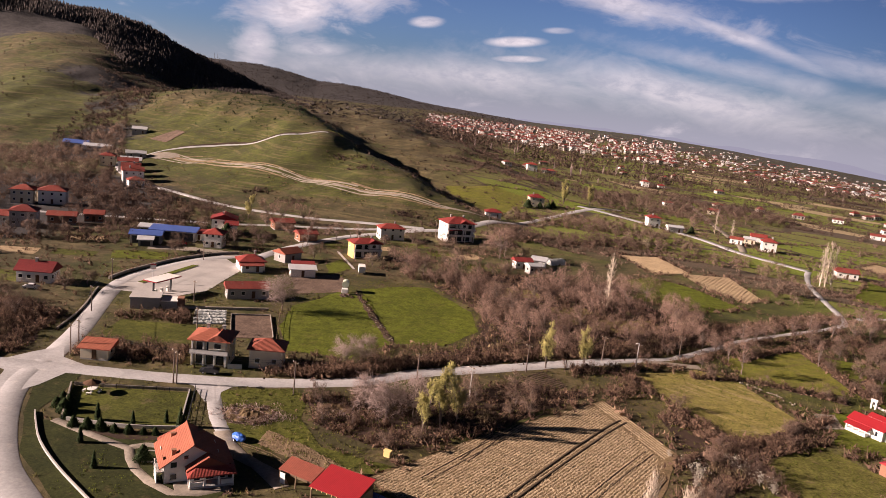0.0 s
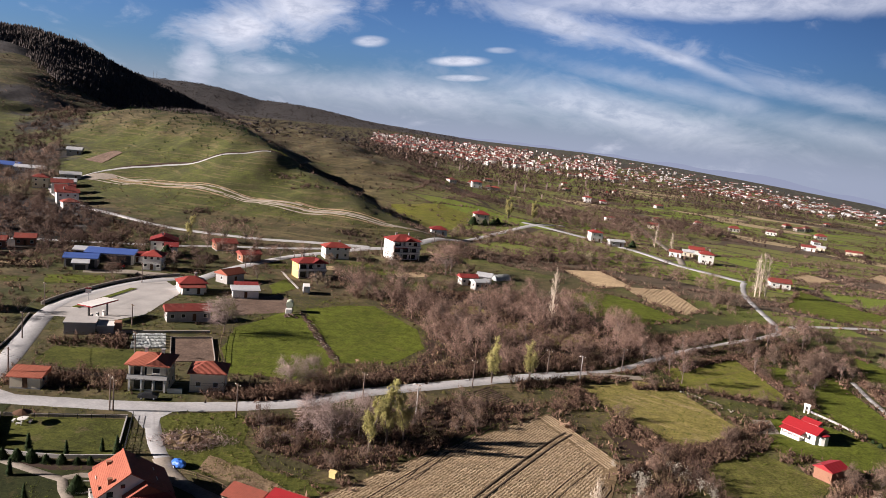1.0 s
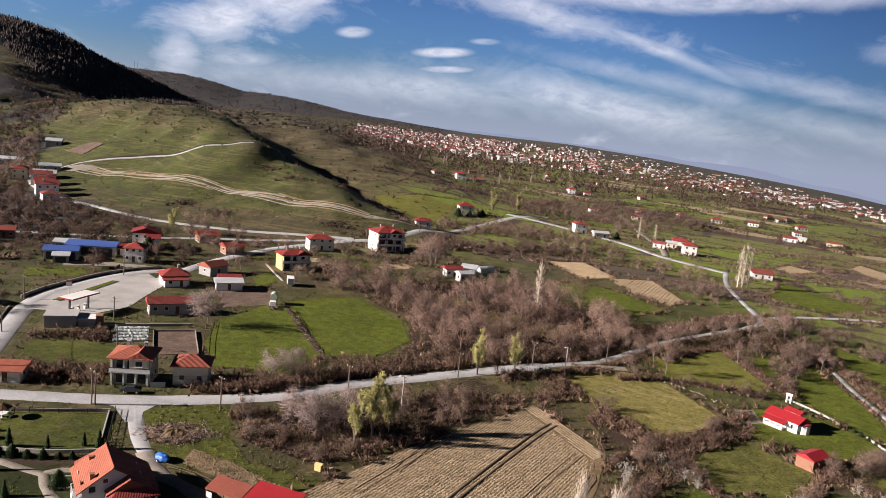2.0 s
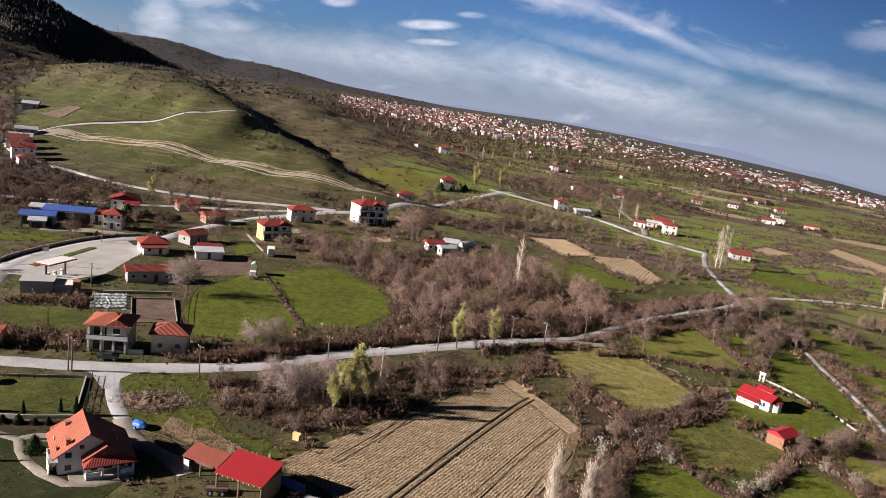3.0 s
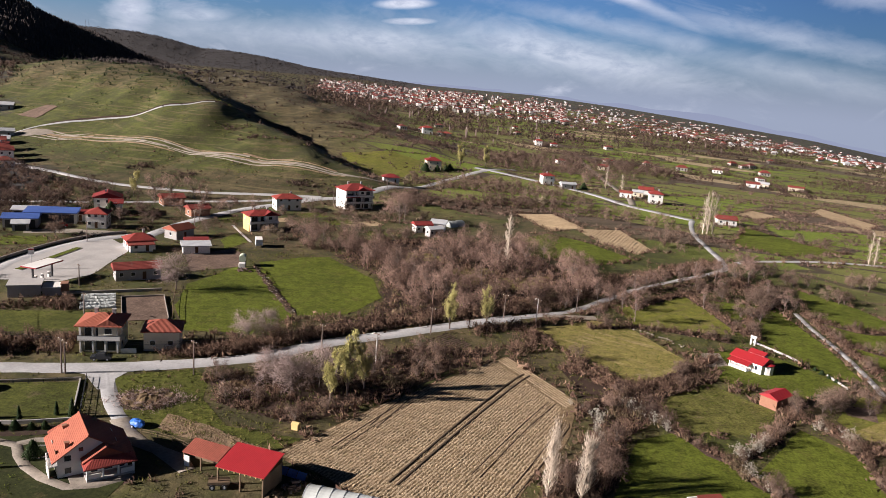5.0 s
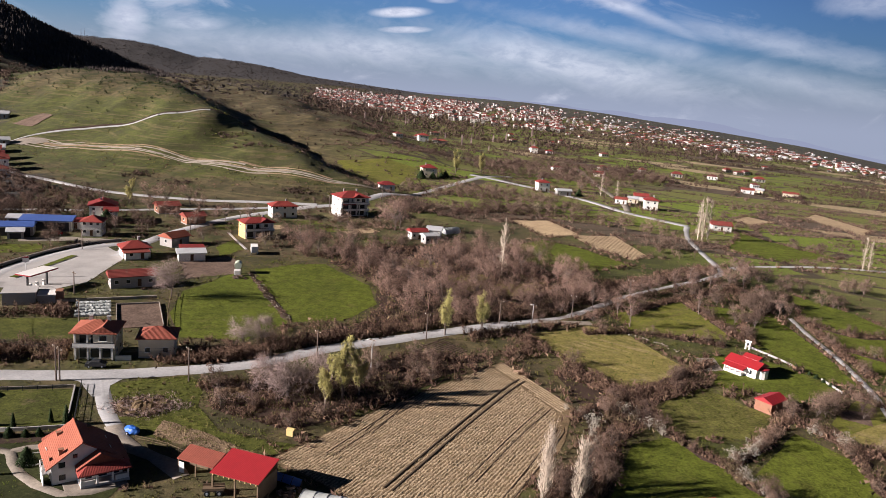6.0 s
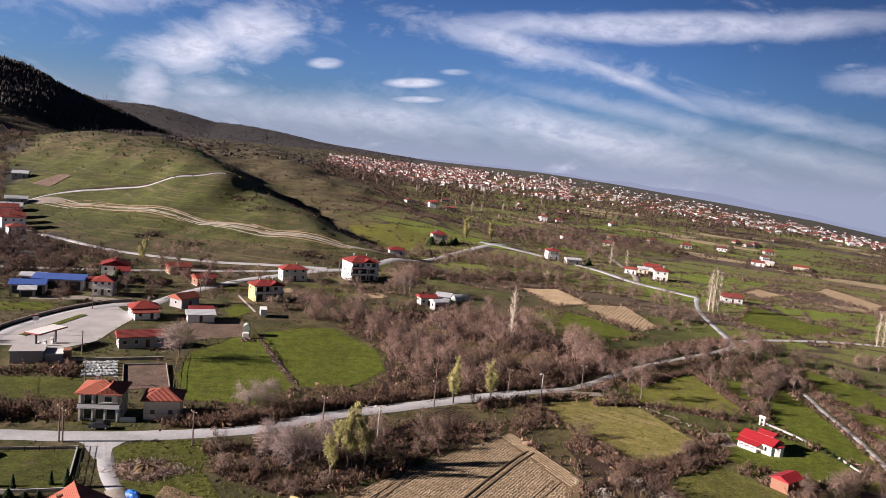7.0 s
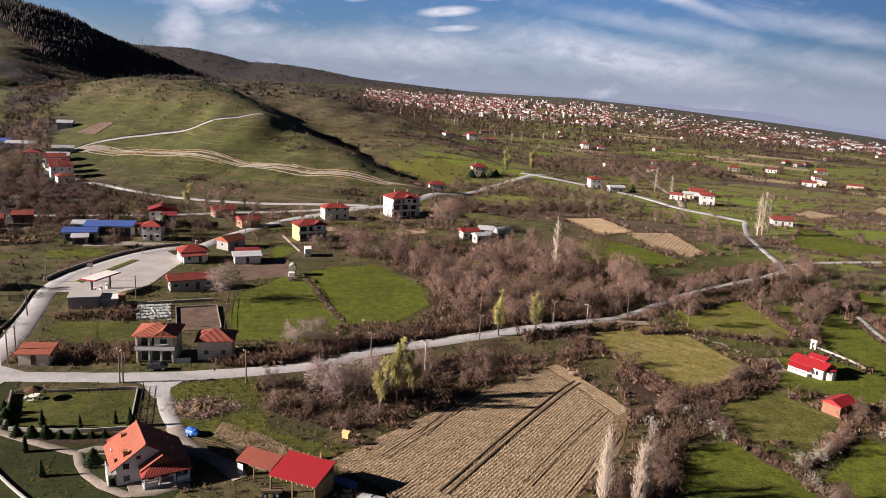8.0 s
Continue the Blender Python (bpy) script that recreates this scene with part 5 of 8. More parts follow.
# ---- houses with loggias ----
def loggia_house(x, y, rot, w, d, levels, label, side_tone="white", arcade=True, bay=0.0, tile="tile", tone="white"):
    """A house whose front is hollowed by deep balconies; levels: for each floor the depth of its loggia."""
    base = thing("house", x, y, rot, label, "house", clear=(w + 2, d + 2))
    step_up, z = 2.95, 0.2
    n = len(levels)
    for f, deep in enumerate(levels):
        y0 = -d / 2 + deep
        part("wall", block(-w / 2 + 0.3, y0, z if f else -1.5, w / 2 - 0.3, d / 2, z + step_up - 0.003), tone, base)
        for s in (-1, 1):
            reach = -d / 2 + (deep * (0.2 if s < 0 else 0.75) if deep else 0)
            part("side_wall", block(s * w / 2 - (0 if s < 0 else 0.297), reach, z if f else -1.5, s * w / 2 + (0.297 if s < 0 else 0), d / 2, z + step_up - 0.003), side_tone if s < 0 else tone, base)
        if f:
            part("floor_slab", block(-w / 2 - 0.15, -d / 2 - 0.5, z - 0.2, w / 2 + 0.15, -d / 2 + deep - 0.003, z - 0.004), "concrete", base)
            rail = part("parapet", block(-w / 2 - 0.1, -d / 2 - 0.45, z, w / 2 + 0.1, -d / 2 - 0.33, z + 0.85), "white", base)
            part("handrail", block(-w / 2 - 0.12, -d / 2 - 0.47, z + 0.853, w / 2 + 0.12, -d / 2 - 0.31, z + 0.95), "dark", rail)
        count = max(3, int(w / 2.6))
        for k in range(count):
            u = (k + 0.5) / count * (w - 1) - (w - 1) / 2
            if deep:
                if k < 3:
                    # wide dark panes in place of the loggia's shaded openings
                    wide = (w - 1.4) / 3
                    window(base, "front", (k - 1) * wide, z + 0.05, wide * 0.82, 2.3, w, d - 2 * deep)
                continue
            door = k % 2 == 0
            window(base, "front", u, z + (0.05 if door else 0.9), 1.5 if door else 1.2, 2.15 if door else 1.2, w, d - 2 * deep)
        for k, u in enumerate((-d * 0.22, d * 0.2)):
            if f and (f + k) % 2:
                window(base, "left", u, z + 1.1, 0.9, 1.0, w, d)
            window(base, "right", u, z + 0.9, 1.1, 1.2, w, d)
        if deep and (f or arcade):
            for k in range(4):
                u = -w / 2 + 0.4 + k * (w - 0.8) / 3
                part("pillar", block(u - 0.16, -d / 2 - 0.3, z, u + 0.16, -d / 2 + 0.02, z + step_up - 0.21), "white", base)
        z += step_up
    rise = 0.22 * d
    roof = part("roof", roof_mesh("hip", w, d, z, rise, 0.7), tile, base)
    for u, v in ((-w * 0.2, d * 0.15), (w * 0.25, d * 0.1)):
        chimney(base, u, v, z + 0.3, rise + 0.4)
    if bay:
        part("bay_wall", block(bay - 2.0, -d / 2 - 0.3, z - step_up + 0.9, bay + 2.0, -d / 2 + levels[-1], z), tone, base)
        cap = part("bay_roof", roof_mesh("gable_y", 4.0, d * 0.6, 0, 1.5, 0.45), tile, base)
        cap.matrix_local = pose(bay, -d * 0.22, z)
        window(base, "front", bay, z - step_up + 1.3, 1.6, 1.3, w, d + 0.6)
        if n < 3:
            return base
        skirt = part("canopy_roof", roof_mesh("shed", w * 0.45, 1.5, 0, 0.5, 0.1, 0.12), tile, base)
        skirt.matrix_local = pose(-w * 0.24, -d / 2 - 0.35, z - step_up - 0.15)
    return base


loggia_house(-29.5, 346, 30, 14.0, 11.0, (2.6, 1.9, 1.5), "large white three-storey house with a red roof and deep balconies", bay=1.2)
loggia_house(-66.0, 154.6, 9, 8.2, 7.6, (0.9, 1.1), "cream two-storey house with white balconies and a red roof", "cream", bay=1.9, tone="cream", tile="orange_tile")
loggia_house(-60.5, 286, 33, 11.5, 7.4, (1.7, 1.6), "house with a yellow side wall, deep balconies and a red roof", "yellow", bay=2.4)

# ---- village houses ----
house(-79.1, 208.5, 29.6, 12.2, 5.2, 1, "gable", "grey", "old_tile", 1.5, label="long low farm building with a weathered red roof", front=4, chimneys=0)
house(-91.2, 242.5, 32, 8.6, 7, 1, "hip", "white", "tile", 1.9, label="low white house with a red hip roof")
house(-89.2, 238.4, 32, 7, 2.4, 1, "shed", "white", "old_tile", 0.8, height=2.4, label="white veranda with a red lean-to roof", front=2, side=0, chimneys=0, name="veranda")
house(-84.5, 262.5, 60, 8, 6, 1, "gable", "grey", "orange_tile", 1.6, label="small barn with an orange gable roof", front=1, side=1, chimneys=0, name="barn")
house(-72.5, 242.5, 22, 8.5, 4.5, 1, "shed", "white", "grey_sheet", 0.6, height=2.7, label="white store with a pale lean-to roof", front=1, side=1, chimneys=0, name="store")
house(-73.6, 246.8, 22, 7, 3.4, 1, "shed", "brick", "tile", 0.6, height=3.1, label="low brick store with a red roof", front=0, side=0, chimneys=0, door=None, name="store")
house(-58.5, 331, 27, 11.2, 7.2, 2, "hip", "white", "tile", 1.8, height=5.2, label="white two-storey house with a red roof by the road")
house(-116.2, 269.5, 11, 6.8, 7.4, 2, "hip", "white", "tile", 1.8, height=5.3, label="white two-storey house with a red hip roof")
house(-124.5, 298, 20, 10, 8, 2, "gable_y", "white", "tile", 2.0, label="white two-storey house with a red gable roof", seed=3)
house(-119.5, 293.5, 20, 4.5, 6, 2, "gable", "white", "tile", 1.3, height=4.8, label="white wing with a red gable roof", front=1, side=1, chimneys=0, name="wing")
house(-128, 277.5, 14, 8, 5, 1, "shed", "white", "tile", 0.7, height=2.8, label="low white store with a red roof", front=2, side=1, chimneys=0, name="store")
house(-107, 322, 35, 9, 7, 1, "gable", "brick", "old_tile", 1.6, label="dim brick shed with an old tiled roof", front=1, side=1, chimneys=0, name="shed")
house(-90, 303, 40, 8, 6, 1, "gable", "brick", "old_tile", 1.4, label="small brick house with an old tiled roof", front=1, side=1)
house(-138, 196, 12, 9.4, 7, 1, "gable", "white", "tile", 2.4, label="white bungalow with a dark red roof and veranda", front=4, height=3.4)
house(-89.5, 147, 10, 6, 4, 1, "shed", "cream", "orange_tile", 0.9, height=2.6, label="small pale outhouse with an orange roof", front=1, side=1, chimneys=0, name="outhouse")
house(-120, 139, 15, 7, 6, 1, "hip", "cream", "tile", 1.5, label="small cream house with a red roof behind shrubs", front=2)


def blue_sheds():
    for x, y, rot, w, d, h, rise, tone in ((-140, 262, 20, 11, 8, 3.4, 1.2, "blue_sheet"), (-134, 272, 14, 17, 7, 4.0, 0.8, "blue_sheet"), (-145, 274, 18, 8, 5, 3.6, 0.6, "grey_sheet"), (-137, 255.5, 25, 5, 4, 2.6, 0.6, "grey_sheet")):
        base = thing("workshop", x, y, rot, "dark workshop under a blue metal roof" if tone == "blue_sheet" else "low workshop annexe under a pale metal roof", "workshop", clear=(w + 2, d + 2))
        part("wall", block(-w / 2, -d / 2 + 0.6, -1, w / 2, d / 2, h), "grey", base)
        # near-black slab gives the shade of the open front
        part("opening", block(-w / 2 + 0.8, -d / 2 + 0.5, 0, w / 2 - 0.8, -d / 2 + 0.62, h - 0.6), "dark", base)
        part("roof", roof_mesh("shed" if w > 12 or d < 6 else "gable", w, d, h, rise, 0.5, 0.15), tone, base)


blue_sheds()

# houses up the valley and about the fields
for x, y, rot, w, d, fl, roof, wall, tone, text in (
        (-16, 424, 10, 9, 7, 1, "hip", "white", "tile", "small white house with a red roof below the hill"),
        (9, 508, 10, 10, 9, 2, "hip", "cream", "tile", "cream house with a red roof by the road bend"),
        (86, 492, 10, 10, 9, 2, "hip", "white", "tile", "white house with a red roof beside the valley road"),
        (98, 480, 10, 12, 6, 1, "gable", "grey", "grey_sheet", "low grey shed beside the valley road"),
        (152, 486, -10, 11, 9, 1, "gable", "white", "tile", "white house with a red roof beside a lane"),
        (146, 446, -10, 10, 9, 2, "hip", "white", "tile", "white two-storey house with a red roof in the fields"),
        (132, 462, -20, 9, 6, 1, "gable", "white", "old_tile", "low white farm building beside a lane"),
        (142, 470, -15, 8, 6, 1, "gable", "cream", "grey_sheet", "pale farm shed beside a lane"),
        (166, 386, -8, 10, 7, 1, "gable", "white", "old_tile", "low white house beside poplars"),
        (155, 622, -10, 10, 8, 1, "gable", "cream", "tile", "cream cottage with a red roof among fields"),
        (5, 748, 10, 10, 8, 2, "hip", "white", "tile", "white house with a red roof before the town"),
        (26, 800, 10, 10, 8, 1, "hip", "white", "old_tile", "low white house before the town"),
        (129, 818, 0, 9, 8, 2, "hip", "white", "tile", "white house with a red roof far in the fields"),
        (148, 828, 0, 9, 8, 1, "hip", "white", "tile", "low white house far in the fields"),
        (271, 590, -20, 12, 7, 1, "gable", "white", "old_tile", "pale farm buildings among far hedges"),
        (283, 596, -30, 9, 7, 1, "gable", "cream", "grey_sheet", "pale shed among far hedges"),
        (307, 590, -20, 14, 6, 1, "gable", "cream", "old_tile", "long low farm shed among far hedges"),
        (-212, 312, 25, 11, 8, 2, "hip", "white", "old_tile", "white house with a dull red roof below the hill"),
        (-222, 306, 20, 9, 8, 2, "hip", "cream", "tile", "cream house with a red roof below the hill"),
        (-190, 262, 25, 9, 8, 2, "hip", "grey", "old_tile", "grey house with a weathered roof among trees"),
        (-200, 262, 15, 8, 7, 1, "gable", "grey", "old_tile", "low grey house with a weathered roof"),
        (-183, 275, 25, 10, 6, 1, "gable", "brick", "tile", "brick house with a red roof among trees"),
        (-176, 286, 25, 7, 6, 1, "gable", "brick", "tile", "small brick house with a red roof"),
        (-222, 398, 35, 11, 8, 2, "gable", "white", "tile", "white hamlet house with a red roof"),
        (-231, 412, 30, 10, 8, 2, "gable", "white", "tile", "white gabled hamlet house"),
        (-213, 385, 40, 8, 7, 1, "hip", "white", "old_tile", "low white hamlet house"),
        (-242, 428, 30, 11, 8, 2, "gable", "white", "old_tile", "white hamlet house with a weathered roof"),
        (-250, 446, 25, 12, 8, 1, "gable", "grey", "grey_sheet", "hamlet barn with a pale metal roof"),
        (-262, 440, 25, 9, 8, 2, "hip", "cream", "tile", "cream hamlet house with a red roof"),
        (-258, 466, 30, 12, 7, 1, "gable", "grey", "grey_sheet", "long hamlet shed with a pale metal roof"),
        (-318, 494, 15, 16, 9, 1, "gable", "grey", "blue_sheet", "long barn with a dull blue metal roof"),
        (-298, 488, 15, 18, 7, 1, "gable", "white", "grey_sheet", "long white barn with a pale metal roof"),
        (-296, 540, 20, 10, 8, 1, "gable", "grey", "grey_sheet", "barn with a pale roof up the gully"),
        (3, 305, 20, 7, 5, 1, "gable", "white", "tile", "small white shed with a red roof among trees"),
        (10, 311, -10, 6, 4, 1, "shed", "white", "grey_sheet", "pale tin shed among bare trees"),
        (8, 298, 30, 6, 4, 1, "gable", "grey", "grey_sheet", "grey tin shed among bare trees")):
    w, d = (w * 0.8, d * 0.8) if x > 50 and y > 400 else (w, d)
    tone = "old_tile" if x < -170 and tone == "tile" else tone
    house(x, y, rot, w, d, fl, roof, wall, tone, label=text, front=2 if y > 400 else 3, side=1, chimneys=1 if fl > 1 else 0)


# ---- chapel ----
def chapel():
    base = thing("chapel", 85.6, 170.2, -52, "small white chapel with bright red roofs and a drum", "chapel", clear=(12, 11))
    base.matrix_world = base.matrix_world @ Matrix.Diagonal((0.86, 0.86, 0.82, 1))
    part("wall", block(-4.6, -2.9, -0.5, 4.6, 2.9, 3.0), "white", base)
    part("roof", roof_mesh("gable", 9.2, 5.8, 3.0, 1.5, 0.5, 0.15), "red_sheet", base)
    part("porch_wall", block(-4.3, -4.6, -0.5, 1.2, -2.91, 0.9), "white", base)
    r = part("porch_roof", roof_mesh("shed", 6.0, 2.2, 0, 0.7, 0.2, 0.12), "red_sheet", base)
    r.matrix_local = pose(-1.5, -3.9, 2.1)
    for x in (-4.1, -2.4, -0.7, 1.0):
        part("column", block(x - 0.12, -4.7, 0, x + 0.12, -4.46, 2.15), "white", base)
    part("drum", block(-1.2, 0.4, 3.2, 3.0, 3.2, 4.7), "white", base)
    r = part("drum_roof", roof_mesh("gable", 4.2, 2.8, 0, 0.8, 0.4, 0.12), "red_sheet", base)
    r.matrix_local = pose(0.9, 1.8, 4.7)
    part("apse", tube(bmesh.new(), (4.6, 0, -0.5), (4.6, 0, 2.6), 1.9, 1.9, 12), "white", base)
    part("apse_roof", tube(bmesh.new(), (4.6, 0, 2.6), (4.4, 0, 3.6), 2.2, 0.1, 12), "red_sheet", base)
    for u in (-3, 0.5, 3.0):
        window(base, "front", u, 1.0, 0.8, 1.4, 9.2, 5.8)
        window(base, "back", u, 1.0, 0.8, 1.4, 9.2, 5.8)
    window(base, "left", 0, 0.1, 1.2, 2.1, 9.2, 5.8, door=True)
    bell = thing("bell_tower", 94, 188, -45, "white bell arch beside the chapel", "bell tower")
    bell.matrix_world = bell.matrix_world @ Matrix.Diagonal((0.7, 0.7, 0.62, 1))
    for s in (-1, 1):
        part("pier", block(s * 0.75 - 0.25, -0.3, 0, s * 0.75 + 0.25, 0.3, 3.0), "white", bell)
    part("arch", block(-1.0, -0.3, 3.0, 1.0, 0.3, 3.5), "white", bell)
    part("cap", roof_mesh("gable", 2.0, 0.6, 3.5, 0.6, 0.15, 0.06), "white", bell)
    part("bell", tube(bmesh.new(), (0, 0, 2.2), (0, 0, 2.8), 0.3, 0.12, 10), "dark", bell)
    yard_sheet = sheet("gravel_yard", [(73, 168), (76, 178), (81, 179), (80, 170)], "gravel", "pale gravel yard before the chapel", "yard", 0.09)
    store = thing("chapel_store", 81.3, 148, -54, "small brick store with a bright red gable roof", "shed", clear=(5, 8))
    part("wall", block(-1.9, -3.0, -0.5, 1.9, 3.0, 2.4), "brick", store)
    part("roof", roof_mesh("gable_y", 3.8, 6.0, 2.4, 0.9, 0.3, 0.1), "red_sheet", store)
    window(store, "left", 1, 0.9, 0.7, 0.8, 3.8, 6)


chapel()


def wall_run(name, points, height, thick, material, label, category="wall"):
    """A low wall that follows the ground, with a coping."""
    base = thing(name, 0, 0, 0, label, category)
    base.matrix_world = Matrix.Identity(4)
    line = smooth_line(points, 2.5)
    for a, b in zip(line, line[1:]):
        m = (a + b) / 2
        seg = part("stretch", block(-(b - a).length / 2 - 0.02, -thick / 2, -0.6, (b - a).length / 2 + 0.02, thick / 2, height), material, base)
        seg.matrix_local = pose(m.x, m.y, float(ht(m.x, m.y)), 0, 0, math.degrees(math.atan2((b - a).y, (b - a).x)))
    return base


wall_run("garden_wall", [(-84, 118), (-81, 114), (-76, 108), (-68, 101), (-55, 91.5), (-46, 85)], 0.5, 0.26, "concrete", "curved pale garden wall beside the road")
wall_run("lawn_wall", [(-85, 131.5), (-74, 134), (-63, 137)], 0.6, 0.3, "stone", "low stone wall along a lawn")
wall_run("lawn_wall", [(-63.2, 137), (-57.5, 121)], 0.45, 0.25, "concrete", "pale concrete wall beside the lane")
wall_run("lawn_wall", [(-57, 120), (-66, 117.5), (-77, 116.8)], 0.7, 0.25, "concrete", "low pale wall below a lawn")
wall_run("lawn_wall", [(-78, 117), (-85.3, 131)], 0.9, 0.3, "stone", "dark stone wall at the lawn's end")
wall_run("chapel_wall", [(95, 190), (99, 182), (101, 177)], 0.5, 0.3, "concrete", "long pale wall beside the chapel lawn")
wall_run("chapel_wall", [(104, 168), (104.5, 160)], 0.5, 0.3, "concrete", "short pale wall at the lawn's end")
wall_run("yard_wall", [(-61.2, 151.6), (-58.2, 152.4)], 1.1, 0.25, "white", "white rendered wall between two houses")
wall_run("bank_wall", [(-122.5, 207), (-122, 219), (-117.5, 240), (-111, 254), (-103.5, 262.5)], 0.9, 0.5, "stone", "dark rough bank above the village road")
wall_run("plot_wall", [(-72, 289), (-66, 277), (-59, 263)], 0.2, 0.8, "concrete", "pale concrete strip beside a green plot")
wall_run("road_wall", [(-108, 160), (-112, 176), (-120, 197)], 0.4, 0.4, "stone", "dark wall along the village road")


def fence(points, gap, height, label, rails=2, material="wood"):
    base = thing("fence", 0, 0, 0, label, "fence")
    base.matrix_world = Matrix.Identity(4)
    line = smooth_line(points, gap)
    for a, b in zip(line, line[1:]):
        z = float(ht(a.x, a.y))
        part("post", tube(bmesh.new(), (a.x, a.y, z - 0.2), (a.x, a.y, z + height), 0.07, 0.06, 5), material, base)
        for k in range(rails):
            u = height * (0.9 - 0.4 * k)
            part("rail", tube(bmesh.new(), (a.x, a.y, z + u), (b.x, b.y, float(ht(b.x, b.y)) + u), 0.04, 0.04, 4), material, base)


fence([(-62.4, 138), (-56.6, 122)], 1.6, 1.1, "dark rail fence beside the lane", 3, "dark")
fence([(-44, 117), (-38, 115), (-33.5, 112)], 2.2, 1.1, "weathered post and rail fence")
fence([(-84, 130.5), (-64, 135.5)], 2.5, 1.2, "dark wire fence on posts round the lawn", 2, "dark")
fence([(-66, 203), (-62, 188), (-57, 172)], 3.0, 1.4, "weathered fence at the meadow's edge")


# ---- poles and wires ----
def pole(x, y, height, lamp=False, label="weathered timber utility pole beside the road"):
    base = thing("street_lamp" if lamp else "utility_pole", x, y, -35, label, "street lamp" if lamp else "utility pole", "poles")
    part("pole", tube(bmesh.new(), (0, 0, -0.3), (0, 0, height), 0.17, 0.12, 7), "concrete" if lamp else "bark", base)
    if lamp:
        part("arm", tube(bmesh.new(), (0, 0, height - 0.1), (0, -1.3, height + 0.25), 0.06, 0.05, 5), "grey_sheet", base)
        part("lamp_head", block(-0.16, -1.9, height + 0.18, 0.16, -1.2, height + 0.32, bevel=0.04), "white", base)
    part("crossarm", block(-0.9, -0.06, height - 0.45, 0.9, 0.06, height - 0.33), "wood", base)
    for u in (-0.8, 0, 0.8):
        part("insulator", block(u - 0.05, -0.05, height - 0.33, u + 0.05, 0.05, height - 0.15), "white", base)
    return Vector((x, y, float(ht(x, y)) + height - 0.2))


line = [pole(-95, 145.5, 7.5), pole(-68, 139.5, 7.5), pole(-43, 143, 7.5), pole(-19, 158.5, 7.5), pole(6, 178, 7.2), pole(26.5, 195.5, 7), pole(49, 206, 7), pole(72, 228, 7.5), pole(101, 253, 7.5)]
pole(-67.2, 139.3, 7.0, label="second timber pole braced against another")
pole(-6.5, 155.8, 7.4, True, "pale street lamp beside a willow"), pole(35, 192, 7.4, True, "pale street lamp at a lane corner")
up = [pole(-95, 145.5 + 3, 7.5), pole(-109, 176, 7), pole(-121, 206, 7), pole(-110, 246, 7), pole(-84, 279, 7), pole(-70, 300, 7), pole(-40, 352, 7.5), pole(-16, 382, 7.5)]
pole(-90, 196, 6.5), pole(-78, 172, 6.5)


def wire(points, label):
    bm = bmesh.new()
    for a, b in zip(points, points[1:]):
        for side in (-0.7, 0.7):
            off = Vector((side * 0.6, -side * 0.8, 0))
            prev = a + off
            for k in range(1, 9):
                t = k / 8
                q = a.lerp(b, t) + off - Vector((0, 0, 0.7 * 4 * t * (1 - t)))
                tube(bm, prev, q, 0.022, 0.022, 3)
                prev = q
    tagged(part("overhead_wire", bm, "dark"), label, "wire")


wire(line, "thin dark overhead wires along the main road")
wire(up, "thin dark overhead wires along the village road")


# ---- yard things ----
def water_tank(x, y, rot):
    base = thing("water_tank", x, y, rot, "pale green water tank on a rusty stand", "tank", clear=(4, 5))
    t = part("tank", tube(bmesh.new(), (0, -1.6, 0), (0, 1.6, 0), 1.15, 1.15, 16), "tank_green", base)
    t.matrix_local = pose(0, 1.5, 2.6)
    for sx in (-0.8, 0.8):
        for sy in (0.4, 2.6):
            part("leg", tube(bmesh.new(), (sx, sy, 0), (sx * 0.8, sy, 1.8), 0.09, 0.09, 5), "rust", base)
    part("cab", block(-1.0, -3.2, 0.4, 1.0, -1.4, 1.9, bevel=0.1), "white", base)
    for s in (-1, 1):
        wheel(base, s * 0.95, -2.6, 0.42, 90), wheel(base, s * 0.95, 0.6, 0.5, 90)


water_tank(-53.8, 229, 10)


def trailer(x, y, rot):
    base = thing("box_trailer", x, y, rot, "white box trailer parked at a fence", "trailer", clear=(4, 7))
    part("box", block(-1.2, -2.6, 0.7, 1.2, 2.6, 3.0, bevel=0.05), "white", base)
    part("door", block(1.201, -1.0, 0.8, 1.23, 1.0, 2.8), "blue_sheet", base)
    for s in (-1, 1):
        for y0 in (-1.4, 1.4):
            wheel(base, s * 1.0, y0, 0.42, 90)


trailer(-55, 258, 15)


def well(x, y):
    base = thing("garden_table", x, y, 10, "round white garden table with benches under a dark canopy", "table", clear=(4, 4))
    part("top", tube(bmesh.new(), (0, 0, 0.7), (0, 0, 0.8), 0.9, 0.9, 14), "white", base)
    part("foot", tube(bmesh.new(), (0, 0, 0), (0, 0, 0.7), 0.25, 0.18, 8), "white", base)
    part("umbrella_pole", tube(bmesh.new(), (0, 0, 0.8), (0, 0, 2.5), 0.05, 0.05, 6), "wood", base)
    part("canopy", tube(bmesh.new(), (0, 0, 2.0), (0, 0, 2.7), 1.7, 0.08, 10), "shutter", base, "dark brown canopy")
    for k in range(4):
        b = part("bench", block(-0.55, -0.2, 0.38, 0.55, 0.2, 0.48), "white", base)
        b.matrix_local = pose(0, 0, 0, 0, 0, k * 90) @ pose(0, -1.5, 0)
        for s in (-0.4, 0.4):
            leg = part("bench_leg", block(s - 0.08, -0.16, 0, s + 0.08, 0.16, 0.379), "white", base)
            leg.matrix_local = pose(0, 0, 0, 0, 0, k * 90) @ pose(0, -1.5, 0)


well(-80, 129.5)


